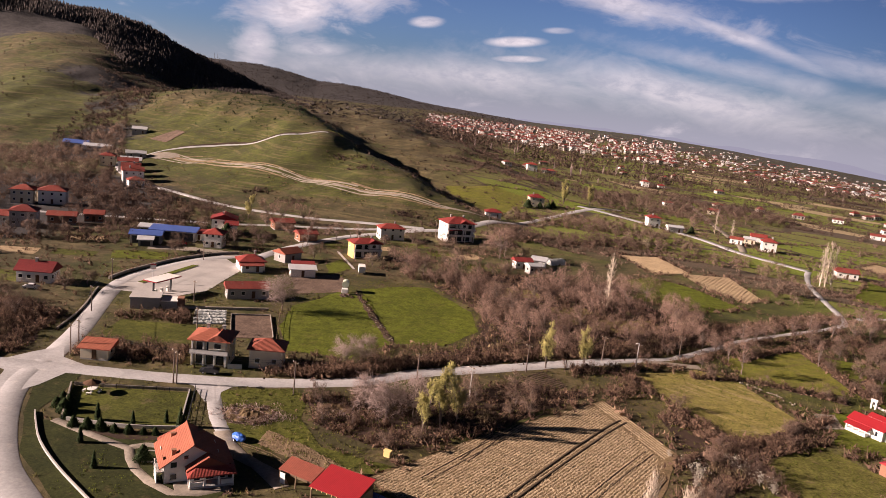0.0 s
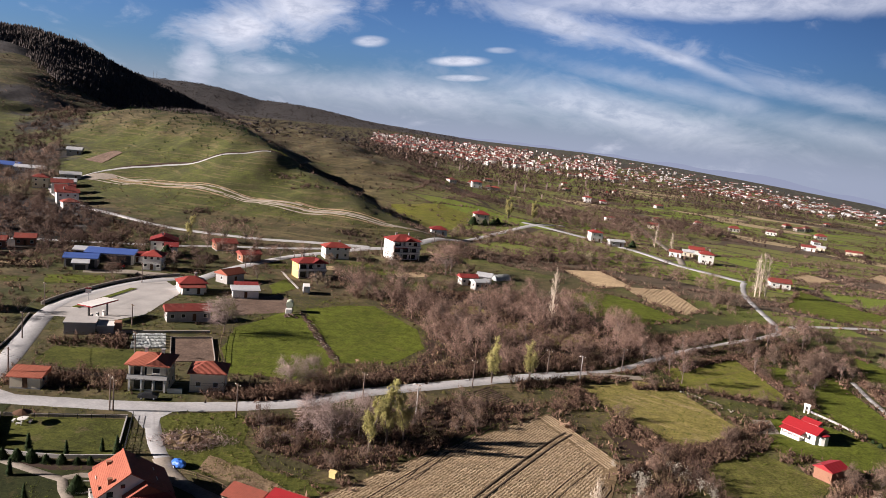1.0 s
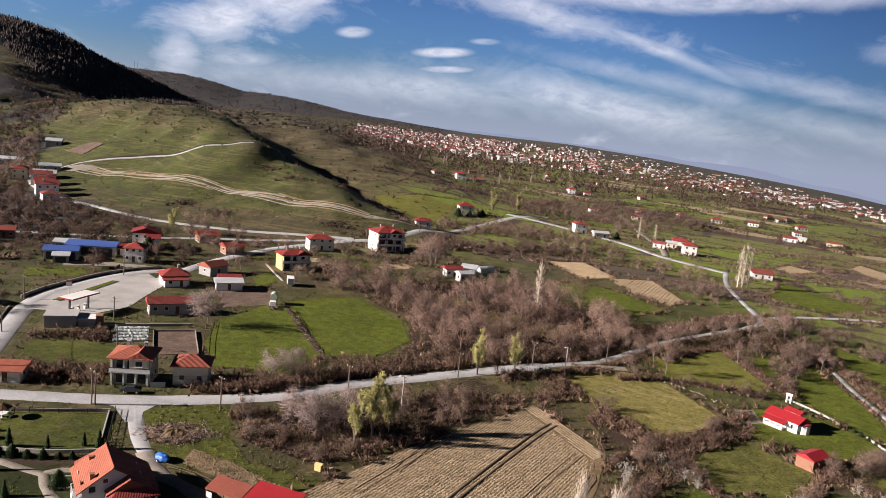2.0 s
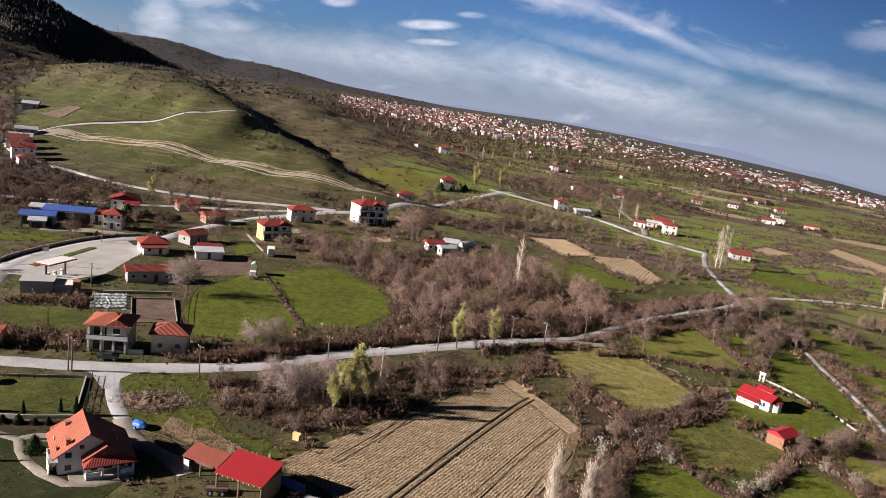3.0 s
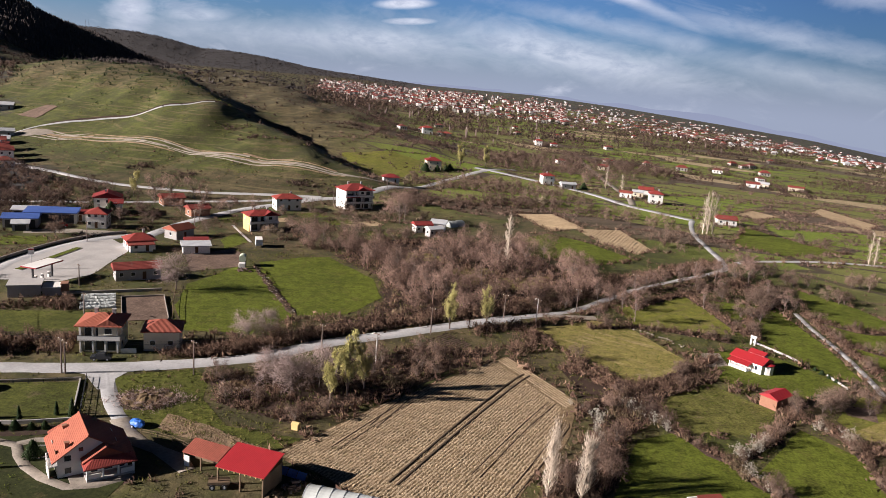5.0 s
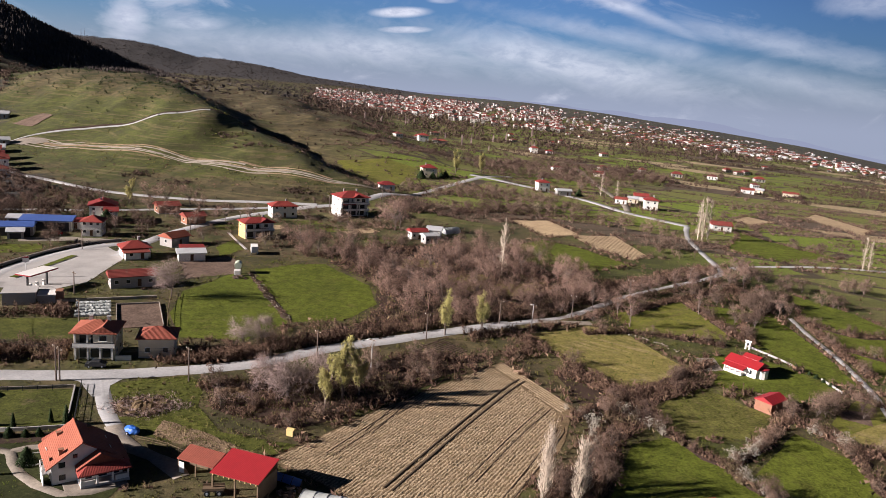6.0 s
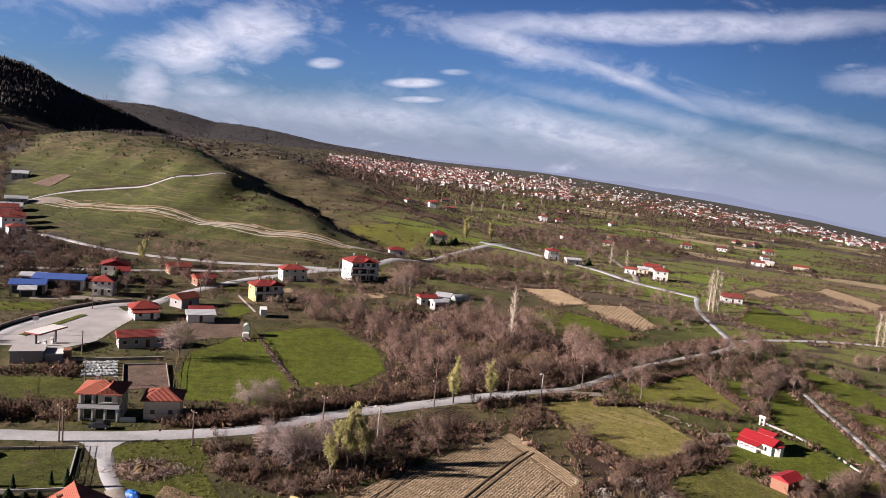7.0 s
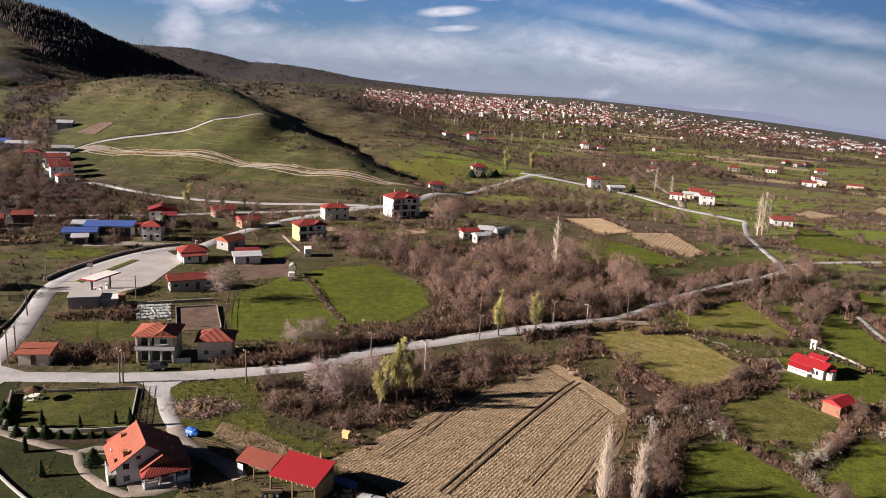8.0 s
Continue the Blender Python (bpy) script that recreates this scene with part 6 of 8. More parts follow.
def round_bed(x, y, r):
    base = thing("flower_bed", x, y, 0, "round grassy island with a pale kerb", "flower bed", clear=(2 * r, 2 * r))
    for k in range(14):
        a = k * math.tau / 14
        kerb = part("kerb", block(-r * 0.215, -0.09, -0.1, r * 0.215, 0.09, 0.24, bevel=0.02), "concrete", base)
        kerb.matrix_local = pose(r * math.cos(a), r * math.sin(a), 0, 0, 0, math.degrees(a) + 90)
    part("soil", tube(bmesh.new(), (0, 0, -0.1), (0, 0, 0.16), r - 0.1, r - 0.2, 16), "lawn", base)


round_bed(-57.0, 108.9, 2.0)


# ---- vegetation ----
def spike(v, f, p0, tip, w, rng):
    """One tapering stem added to the lists of points and triangles."""
    d = tip - p0
    side = np.cross(d, rng.normal(size=3))
    side = side / (np.linalg.norm(side) + 1e-6)
    other = np.cross(d, side)
    other = other / (np.linalg.norm(other) + 1e-6)
    k = len(v)
    v += [p0 + side * w, p0 - side * w * 0.5 + other * w * 0.87, p0 - side * w * 0.5 - other * w * 0.87, tip]
    f += [(k, k + 1, k + 3), (k + 1, k + 2, k + 3), (k + 2, k, k + 3)]


def spike_clump(seed, spikes, height, spread, thick, base=0.15):
    """A bundle of bare stems that part from the foot and from one another."""
    rng = np.random.default_rng(seed)
    v, f = [], []
    for i in range(spikes):
        a, r = rng.uniform(0, math.tau), spread * math.sqrt(rng.uniform(0, 1))
        flat = np.array([math.cos(a), math.sin(a), 0.0])
        p0 = flat * r * base if i % 3 else flat * r * 0.5 + np.array([0, 0, height * rng.uniform(0.1, 0.5)])
        tip = flat * r + np.array([0, 0, height * rng.uniform(0.45, 1.0) * (1 - 0.35 * (r / spread) ** 2)]) + rng.normal(0, 0.03 * height, 3)
        spike(v, f, p0, tip, thick * rng.uniform(0.6, 1.3), rng)
    return np.array(v), np.array(f)


def bare_tree(seed, height, spread, kids=(7, 6, 6, 4), up=0.55, twig=0.055, clear=0.22):
    """Wood and twigs of a leafless tree: two pairs of points and triangles."""
    rng = np.random.default_rng(seed)
    wood, twigs = ([], []), ([], [])

    def limb(p, d, length, r, level):
        bend = p + d * length * 0.55 + rng.normal(0, 0.05 * length, 3)
        tip = bend + (d + rng.normal(0, 0.18, 3) + np.array([0, 0, 0.12])) * length * 0.45
        target = wood if level < 2 else twigs
        if level < 2:
            for a, b, ra, rb in ((p, bend, r, r * 0.72), (bend, tip, r * 0.72, r * 0.3)):
                q = np.cross(b - a, [0.3, 0.5, 0.8])
                q = q / np.linalg.norm(q)
                o = np.cross(b - a, q)
                o = o / np.linalg.norm(o)
                k, sides = len(target[0]), 5
                for c, rr in ((a, ra), (b, rb)):
                    for i in range(sides):
                        target[0].append(c + rr * (q * math.cos(i * math.tau / sides) + o * math.sin(i * math.tau / sides)))
                for i in range(sides):
                    j = (i + 1) % sides
                    target[1].extend([(k + i, k + j, k + sides + j), (k + i, k + sides + j, k + sides + i)])
        else:
            spike(target[0], target[1], p, tip, max(r, twig), rng)
        if level >= len(kids):
            return
        n = kids[level]
        for i in range(n):
            s = rng.uniform(clear if level == 0 else 0.15, 1.0)
            at = p + (bend - p) * min(1, s / 0.55) if s < 0.55 else bend + (tip - bend) * (s - 0.55) / 0.45
            turn = i * 2.4 + rng.uniform(-0.6, 0.6)
            q = np.cross(d, [0.31, 0.52, 0.8])
            q = q / np.linalg.norm(q)
            o = np.cross(d, q)
            out = q * math.cos(turn) + o * math.sin(turn)
            nd = d * up + out * spread + np.array([0, 0, 0.25])
            nd = nd / np.linalg.norm(nd)
            limb(at, nd, length * rng.uniform(0.42, 0.62) * (1.15 - 0.45 * s), r * 0.5, level + 1)

    limb(np.zeros(3), np.array([0.0, 0.0, 1.0]), height * 0.72, height * 0.022, 0)
    return [(np.array(a), np.array(b)) for a, b in (wood, twigs)]


def round_tree(seed, height, width, twigs=420, thick=0.045, clear=0.25, hubs=17):
    """Wood and twigs of a leafless tree with a rounded, cloudy head."""
    g = np.random.default_rng(seed)
    wood, crown = ([], []), ([], [])
    fork = np.array([g.normal(0, 0.02 * height), g.normal(0, 0.02 * height), height * max(clear, 0.06)])
    spike(wood[0], wood[1], np.array([0, 0, -0.3]), fork + np.array([0, 0, 0.35 * height]), height * 0.02, g)
    mid, half = np.array([0, 0, height * (0.5 + clear * 0.5)]), np.array([width / 2, width / 2, height * (0.5 - clear * 0.5)])
    ends = []
    for i in range(hubs):
        d = g.normal(0, 1, 3)
        d = d / np.linalg.norm(d) * g.uniform(0.25, 0.8) ** 0.6
        ends.append(mid + d * half * np.array([1, 1, 0.85]))
        spike(wood[0], wood[1], fork + np.array([0, 0, g.uniform(0, 0.2) * height]), ends[-1] + (ends[-1] - fork) * 0.25, height * 0.008, g)
    for i in range(twigs):
        hub = ends[i % hubs]
        out = (hub - mid) / half + g.normal(0, 0.75, 3) + np.array([0, 0, 0.35])
        out = out / np.linalg.norm(out)
        p = hub + g.normal(0, 0.07 * width, 3)
        spike(crown[0], crown[1], p, p + out * width * g.uniform(0.10, 0.24), thick * g.uniform(0.6, 1.2), g)
    return [(np.array(a), np.array(b)) for a, b in (wood, crown)]


def poplar_shape(seed, height, width):
    """A bare columnar poplar."""
    rng = np.random.default_rng(seed)
    wood, twigs = ([], []), ([], [])
    spike(wood[0], wood[1], np.zeros(3), np.array([0, 0, height]), height * 0.016, rng)
    for i in range(110):
        z, a = height * rng.uniform(0.05, 0.9), rng.uniform(0, math.tau)
        flat = np.array([math.cos(a), math.sin(a), 0])
        reach, rise = width * (0.3 + 0.7 * math.sin(math.pi * min(1, z / height * 0.8 + 0.18))) * rng.uniform(0.35, 1.1), rng.uniform(1.6, 3.4)
        foot = np.array([0, 0, z])
        spike(twigs[0], twigs[1], foot, foot + flat * reach + np.array([0, 0, rise]), 0.07, rng)
        for j in range(4):
            p = foot + (flat * reach + np.array([0, 0, rise])) * rng.uniform(0.35, 0.9)
            spike(twigs[0], twigs[1], p, p + rng.normal(0, 0.28, 3) + flat * 0.2 + np.array([0, 0, rng.uniform(0.6, 1.5)]), rng.uniform(0.035, 0.06), rng)
    return [(np.array(a), np.array(b)) for a, b in (wood, twigs)]


def leafed(seed, height, width, count):
    """A tree with hanging strands of young leaves."""
    rng = np.random.default_rng(seed)
    wood, twigs = bare_tree(seed, height, 0.34, (10, 6, 3), 1.0, 0.055, 0.03)
    v, f = [], []
    tips = twigs[0][3::4]
    for i in range(count):
        k = rng.integers(len(tips))
        p = twigs[0][4 * k] + (tips[k] - twigs[0][4 * k]) * rng.uniform(0.2, 1.1) + rng.normal(0, 0.22, 3)
        spike(v, f, p, p + rng.normal(0, 0.22, 3) + np.array([0, 0, rng.uniform(-0.2, 0.5)]), rng.uniform(0.04, 0.09), rng)
    return wood, (np.array(v), np.array(f))


def tree_meshes(name, shapes, wood, crown):
    return [(mesh_from("trunk", *a, M[wood]), mesh_from("crown", *b, M[crown])) for a, b in shapes]


def plant(name, kit, places, label, category="tree", group="", seed=0, scale=(0.85, 1.2)):
    """Trees as things, each with trunk and crown."""
    rng = random.Random(seed)
    for x, y in places:
        base = new(name)
        s = rng.uniform(*scale)
        base.matrix_world = pose(x, y, float(ht(x, y)) - 0.05, 0, 0, rng.uniform(0, 360)) @ Matrix.Diagonal((s, s, s * rng.uniform(0.92, 1.08), 1))
        trunk, crown = kit[rng.randrange(len(kit))]
        for n, me in (("trunk", trunk), ("crown", crown)):
            new(n, me).parent = base
        tagged(base, label, category, group)


def scatter(name, templates, x, y, size, material, label, category, seed=0, sink=0.05, stretch=(0.8, 1.25)):
    """One object of kind stuff: templates set out at many places, turned and scaled."""
    rng = np.random.default_rng(seed)
    z = ht(x, y)
    vs, fs, k = [], [], 0
    pick = rng.integers(0, len(templates), len(x))
    turn = rng.uniform(0, math.tau, len(x))
    tall = rng.uniform(*stretch, len(x))
    for t, (tv, tf) in enumerate(templates):
        m = pick == t
        if not m.any():
            continue
        c, s, sc = np.cos(turn[m])[:, None], np.sin(turn[m])[:, None], size[m][:, None]
        px = (tv[:, 0] * c - tv[:, 1] * s) * sc + x[m][:, None]
        py = (tv[:, 0] * s + tv[:, 1] * c) * sc + y[m][:, None]
        pz = tv[:, 2] * sc * tall[m][:, None] + z[m][:, None] - sink
        n = m.sum()
        vs.append(np.stack([px, py, pz], -1).reshape(-1, 3))
        fs.append((tf[None] + (np.arange(n) * len(tv))[:, None, None] + k).reshape(-1, 3))
        k += n * len(tv)
    return tagged(new(name, mesh_from(name, np.concatenate(vs), np.concatenate(fs), M[material])), label, category, kind="stuff")


def free(x, y):
    ok = np.ones(len(x), bool)
    for poly in taken:
        xs, ys = [p[0] for p in poly], [p[1] for p in poly]
        near = (x > min(xs)) & (x < max(xs)) & (y > min(ys)) & (y < max(ys))
        if near.any():
            ok[near] &= ~inside(x[near], y[near], poly)
    return ok


def off_verge(x, y):
    """Not on the mown verge below the valley road."""
    a, r = np.degrees(np.arctan2(x, y)), np.hypot(x, y)
    edge = np.interp(a, (4.3, 6.6, 9.9, 13.5, 16.2, 18.4, 20.9), (531, 523, 504, 476, 445, 432, 420))
    return (a < 4) | (a > 21) | (r > edge + 3) | (r < edge - 30)


def fill(poly, count, seed):
    """Random free places in a plan polygon."""
    rng = np.random.default_rng(seed)
    xs, ys = [p[0] for p in poly], [p[1] for p in poly]
    x, y = rng.uniform(min(xs), max(xs), count * 4), rng.uniform(min(ys), max(ys), count * 4)
    ok = inside(x, y, poly) & free(x, y) & off_verge(x, y)
    return x[ok][:count], y[ok][:count]


def along(points, gap, width, seed, closed=False, anywhere=False):
    """Free places strewn along a line."""
    rng = np.random.default_rng(seed)
    xs, ys = [], []
    for (ax, ay), (bx, by) in zip(points, points[1:] + points[:1] if closed else points[1:]):
        n = max(1, int(math.hypot(bx - ax, by - ay) / gap))
        t = rng.uniform(0, 1, n)
        xs.append(ax + (bx - ax) * t + rng.normal(0, width, n))
        ys.append(ay + (by - ay) * t + rng.normal(0, width, n))
    x, y = np.concatenate(xs), np.concatenate(ys)
    ok = free(x, y) | anywhere
    return x[ok], y[ok]


rng = np.random.default_rng(5)


def heart(v, f, g, count, spread, height, size):
    """Dense matted growth low in a bush, added to deepen its inner shade."""
    for i in range(count):
        c = np.array([g.normal(0, spread * 0.6), g.normal(0, spread * 0.6), height * g.uniform(0.1, 1.3)])
        f.append((len(v), len(v) + 1, len(v) + 2))
        v += [c + g.normal(0, size, 3) for j in range(3)]


def shrub(seed, stems, twigs, height, spread, thick):
    """A rounded bare bush: stems from the foot, and short twigs all along them."""
    g = np.random.default_rng(seed)
    v, f, rods = [], [], []
    for i in range(stems):
        a, r = g.uniform(0, math.tau), spread * math.sqrt(g.uniform(0.05, 1))
        p0 = np.array([0.15 * r * math.cos(a), 0.15 * r * math.sin(a), 0.0])
        tip = np.array([r * math.cos(a), r * math.sin(a), height * (1 - 0.5 * (r / spread) ** 2) * g.uniform(0.75, 1)])
        spike(v, f, p0, tip, thick, g)
        rods.append((p0, tip))
    for i in range(twigs):
        p0, tip = rods[i % stems]
        p = p0 + (tip - p0) * g.uniform(0.3, 1.0)
        d = g.normal(0, 1, 3) + np.array([0, 0, 0.5])
        spike(v, f, p, p + d / np.linalg.norm(d) * height * g.uniform(0.15, 0.32), thick * 0.8, g)
    heart(v, f, g, 6, spread * 0.8, height * 0.3, 0.3)
    return np.array(v), np.array(f)


def puff(seed, count, height, spread):
    """A dome of small leaves or petals."""
    g = np.random.default_rng(seed)
    v, f = [], []
    hubs = [np.array([g.normal(0, spread * 0.5), g.normal(0, spread * 0.5), height * g.uniform(0.35, 0.95)]) for i in range(9)]
    for hub in hubs:
        spike(v, f, np.zeros(3), hub + np.array([0, 0, 0.3]), 0.04, g)
    for i in range(count):
        p = hubs[i % 9] + g.normal(0, 0.32, 3)
        spike(v, f, p, p + g.normal(0, 0.16, 3), g.uniform(0.05, 0.1), g)
    return np.array(v), np.array(f)


SHRUBS = [shrub(s, 7, 30, 2.2, 1.5, 0.055) for s in range(6)]
SMALL = [shrub(10 + s, 5, 12, 2.0, 1.4, 0.07) for s in range(5)]
PUFFS = [puff(s, 110, 2.4, 1.2) for s in range(4)]


def clump(seed):
    """A low rounded far-off bush with an uneven outline."""
    g = np.random.default_rng(seed)
    v, f = [], []
    for i in range(13):
        d = g.normal(0, 1, 3)
        d = d / np.linalg.norm(d) * g.uniform(0.3, 1.0)
        c = np.array([1.5 * d[0], 1.5 * d[1], 1.0 + 1.0 * d[2]])
        f.append((len(v), len(v) + 1, len(v) + 2))
        v += [c + g.normal(0, 0.62, 3) for j in range(3)]
    return np.array(v), np.array(f)


BUSHES = [clump(20 + s) for s in range(7)]


def far_bush(seed, twigs=44, thick=0.1, mat_size=7):
    """A soft bare bush of short fine twigs."""
    g = np.random.default_rng(seed)
    v, f = [], []
    hubs = [np.array([g.normal(0, 0.7), g.normal(0, 0.7), g.uniform(0.4, 1.7)]) for i in range(6)]
    for i in range(twigs):
        p = hubs[i % 6] + g.normal(0, 0.25, 3)
        d = g.normal(0, 1, 3) + np.array([0, 0, 0.6])
        spike(v, f, p, p + d / np.linalg.norm(d) * g.uniform(0.5, 1.0), thick * g.uniform(0.7, 1.4), g)
    heart(v, f, g, mat_size, 0.75, 0.7, 0.32)
    return np.array(v), np.array(f)


SOFT = [far_bush(40 + s, 15, 0.16) for s in range(6)]
FAR_SOFT = [far_bush(50 + s, 7, 0.3, 5) for s in range(5)]
ASH = tree_meshes("ash", [round_tree(s, 10.5, 8.0 + s % 3, 520, 0.045, 0.16, 20) for s in (1, 2, 3, 4)], "bark", "twig")
PALE = tree_meshes("walnut", [round_tree(s, 9, 9.0, 950, 0.042, 0.14, 26) for s in (5, 6)], "bark", "ash_twig")
SLIM = tree_meshes("slim", [round_tree(s, 10, 5.2, 480, 0.045, 0.18, 18) for s in (7, 8, 9)], "bark", "twig")
POPLAR = tree_meshes("poplar", [poplar_shape(s, 22, 2.6) for s in (1, 2)], "pale_twig", "pale_twig")
YOUNG = tree_meshes("poplar", [poplar_shape(s, 14, 2.1) for s in (3, 4)], "pale_twig", "pale_twig")
WILLOW = tree_meshes("willow", [leafed(s, 8, 3, 1900) for s in (1, 2)], "bark", "catkin")
HAZEL = tree_meshes("hazel", [round_tree(s, 5.6, 5.6, 520, 0.038, 0.04, 18) for s in (11, 12, 13)], "bark", "grove")

# trees one can tell apart
plant("bare_tree", PALE, [(-22, 136), (-26, 139), (-17, 141)], "pale bare spreading tree above a bramble bank", seed=1, scale=(0.95, 1.15))
plant("bare_tree", PALE, [(-37, 165.5), (-33, 166.5)], "pale bare tree at the edge of a meadow", seed=2, scale=(0.75, 0.9))
plant("bare_tree", PALE, [(-65, 199.5)], "large pale bare tree beside a walled yard", seed=12, scale=(1.25, 1.3))
plant("bare_tree", ASH, [(-5, 241), (1, 228), (5, 216), (8, 250), (22, 219), (11, 207), (-13, 245), (-21, 269), (-33, 264), (-40, 270), (19, 266), (31, 260), (41, 257), (49, 269), (54, 239)],
      "leafless grey-brown tree in a tangled copse", group="copse trees", seed=3)
plant("bare_tree", SLIM, [(58, 218), (64, 211), (65, 201), (93, 245), (92, 219), (107, 249), (121, 253), (118, 232), (118, 220)], "slim leafless tree beside the meadows", group="meadow trees", seed=4)
plant("bare_tree", ASH, [(-120, 338), (-103, 340), (-112, 336), (131, 498), (115, 503)], "tall leafless tree among the village houses", seed=5)
plant("bare_tree", ASH, [(-104, 311), (-98, 306), (-87, 295), (-113, 317), (-79, 312), (-95, 329), (-70, 318)], "bare brown tree between old sheds", group="garden trees", seed=16, scale=(0.6, 0.95))
plant("bare_tree", ASH, [(-7, 318), (-5, 325)], "tall reddish bare tree beside a white house", seed=15, scale=(1.35, 1.5))
plant("willow", WILLOW, [(-11, 138), (-8, 141), (21, 188), (11, 183), (-14, 134), (-128, 334)], "slender tree with yellow-green young leaves", seed=6, scale=(1.05, 1.35))
plant("roadside_tree", WILLOW, [(48, 536), (29, 529)], "broad tree with dull yellow young leaves by the road", seed=7, scale=(1.5, 1.8))
plant("poplar", POPLAR, [(33, 251)], "tall pale bare columnar poplar", group="poplars", seed=8, scale=(0.95, 1.0))
plant("poplar", POPLAR, [(141, 352), (144, 354), (147, 355)], "pale bare columnar poplar in a close group", group="poplars", seed=9, scale=(0.9, 1.05))
plant("poplar", YOUNG, [(25, 107), (29.5, 104.5), (30.8, 106.3), (24, 104.5)], "young pale columnar poplar beside the stubble field", group="young poplars", seed=10, scale=(0.78, 0.92))
plant("poplar", POPLAR, [(197, 306), (199, 305), (131, 470), (126, 492)], "pale bare columnar poplar far among meadows", group="poplars", seed=11, scale=(0.55, 0.75))

# trees of the copses
thickets = [[(-51, 163), (-30, 183), (-11, 190), (-7, 204), (-10, 228), (-28, 254), (-40, 262), (-10, 285), (9, 291), (41, 294), (53, 253), (63, 235), (52, 219), (31, 203), (-1, 186), (-27, 167), (-45, 153)],
            [(41, 169), (66, 167), (74, 160), (57, 143), (44, 128), (35, 107), (20, 98), (24, 106), (36, 125), (41, 133), (46, 150), (36, 160)],
            [(-41, 142), (-6, 161), (2, 168), (22, 170), (-2, 139), (-19, 124), (-35, 131)],
            [(-54, 131), (-51, 134), (-46, 135.5), (-42.5, 133.5), (-42, 129), (-45, 126), (-50, 125.5)]]
for k, (poly, count) in enumerate(zip(thickets, (1500, 760, 650, 60))):
    x, y = fill(poly, count, k)
    scatter("thicket", SHRUBS, x, y, rng.uniform(0.45, 1.35, len(x)) * (0.45 if k == 3 else 0.75 if k == 2 else 1), "scrub", "tangle of bare brown brambles and shrubs", "thicket", k)
for k, (poly, count, kit) in enumerate(((thickets[1], 30, HAZEL), (thickets[2], 22, HAZEL))):
    x, y = fill(poly, count, 32 + k)
    plant("bare_tree", kit, list(zip(x.tolist(), y.tolist())), "leafless brown tree in a thicket", group="thicket trees", seed=22 + k, scale=(0.55, 0.95))


def whole_tree(*args):
    (wv, wf), (tv, tf) = round_tree(*args)
    return np.concatenate([wv, tv]), np.concatenate([wf, tf + len(wv)])


COPSE = [whole_tree(s, 9.5, 7.5 + s % 3, 400, 0.045, 0.12, 17) for s in (21, 22, 23, 24)]
GROVE = [whole_tree(s, 8.0, 6.5 + s % 3, 130, 0.11, 0.10, 12) for s in (31, 32, 33, 34)]
CLEARINGS = [[(12, 246), (27, 251), (25, 233), (16, 222)], [(27, 235), (48, 246), (43, 229), (25, 224)], [(-6, 262), (8, 268), (10, 256), (-2, 250)]]
for poly in CLEARINGS:
    sheet("clearing", poly, "olive", "tan and olive grass clearing in a copse", "clearing", 0.05, jitter=1.5)
x, y = fill([(-11, 229), (-22, 249), (-40, 261), (-42, 274), (-24, 268), (-12, 258), (2, 262), (18, 287), (45, 293), (57, 262), (67, 241), (52, 219), (31, 203), (5, 190), (-6, 204)], 175, 30)
scatter("copse", COPSE, x, y, rng.uniform(0.35, 1.0, len(x)), "twig", "tangled copse of bare brown trees", "copse", 20)
# hedgerows round the chapel fields, thick, with shade and litter painted at the foot
HEDGEROWS = [[(78, 174), (66, 163), (54, 152), (44, 144), (36, 138)], [(51, 138), (55, 129), (60, 120), (65, 106)], [(61, 120), (73, 131), (82, 142), (88, 151)], [(83, 142), (86, 139), (89, 128), (85, 112)],
             [(50, 192), (64, 195.5), (75, 193.5), (88, 189)], [(97, 192), (103, 212), (116, 226), (126, 236)], [(124, 218), (134, 207), (148, 206)], [(106, 160), (112, 150), (120, 146)], [(88, 130), (97, 127), (104, 120)],
             [(126, 222), (123, 203), (121, 188), (119, 172)], [(121, 196), (131, 186), (140, 186)], [(68, 213), (80, 226), (95, 238), (110, 250)], [(96, 196), (92, 232)]]
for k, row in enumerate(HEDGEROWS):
    road("hedge_bottom", row, 2.2, "litter", "strip of litter and painted shade under a hedge", "leaf litter", lift=0.1, ragged=0.9)
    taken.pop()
    x, y = along(row, 0.3, 0.6, 300 + k, anywhere=True)
    scatter("hedgerow", SHRUBS, x, y, rng.uniform(0.4, 1.15, len(x)), "scrub", "thick bare brown hedge between meadows", "hedge", 310 + k)
    x, y = along(row, 6.5, 0.6, 330 + k, anywhere=True)
    plant("bare_tree", HAZEL, list(zip(x.tolist(), y.tolist())), "bushy leafless tree in a field hedge", group="hedge trees", seed=340 + k, scale=(0.4, 0.85))
for k, (cx, cy) in enumerate(((103, 212), (116, 226), (132, 273), (140, 257), (165, 261), (146, 243), (100, 150), (93, 146))):
    g = random.Random(k)
    plant("bare_tree", HAZEL, [(cx + g.gauss(0, 2.5), cy + g.gauss(0, 2.5)) for i in range(4)], "bushy leafless tree in a clump among meadows", group="hedge trees", seed=360 + k, scale=(0.7, 1.2))
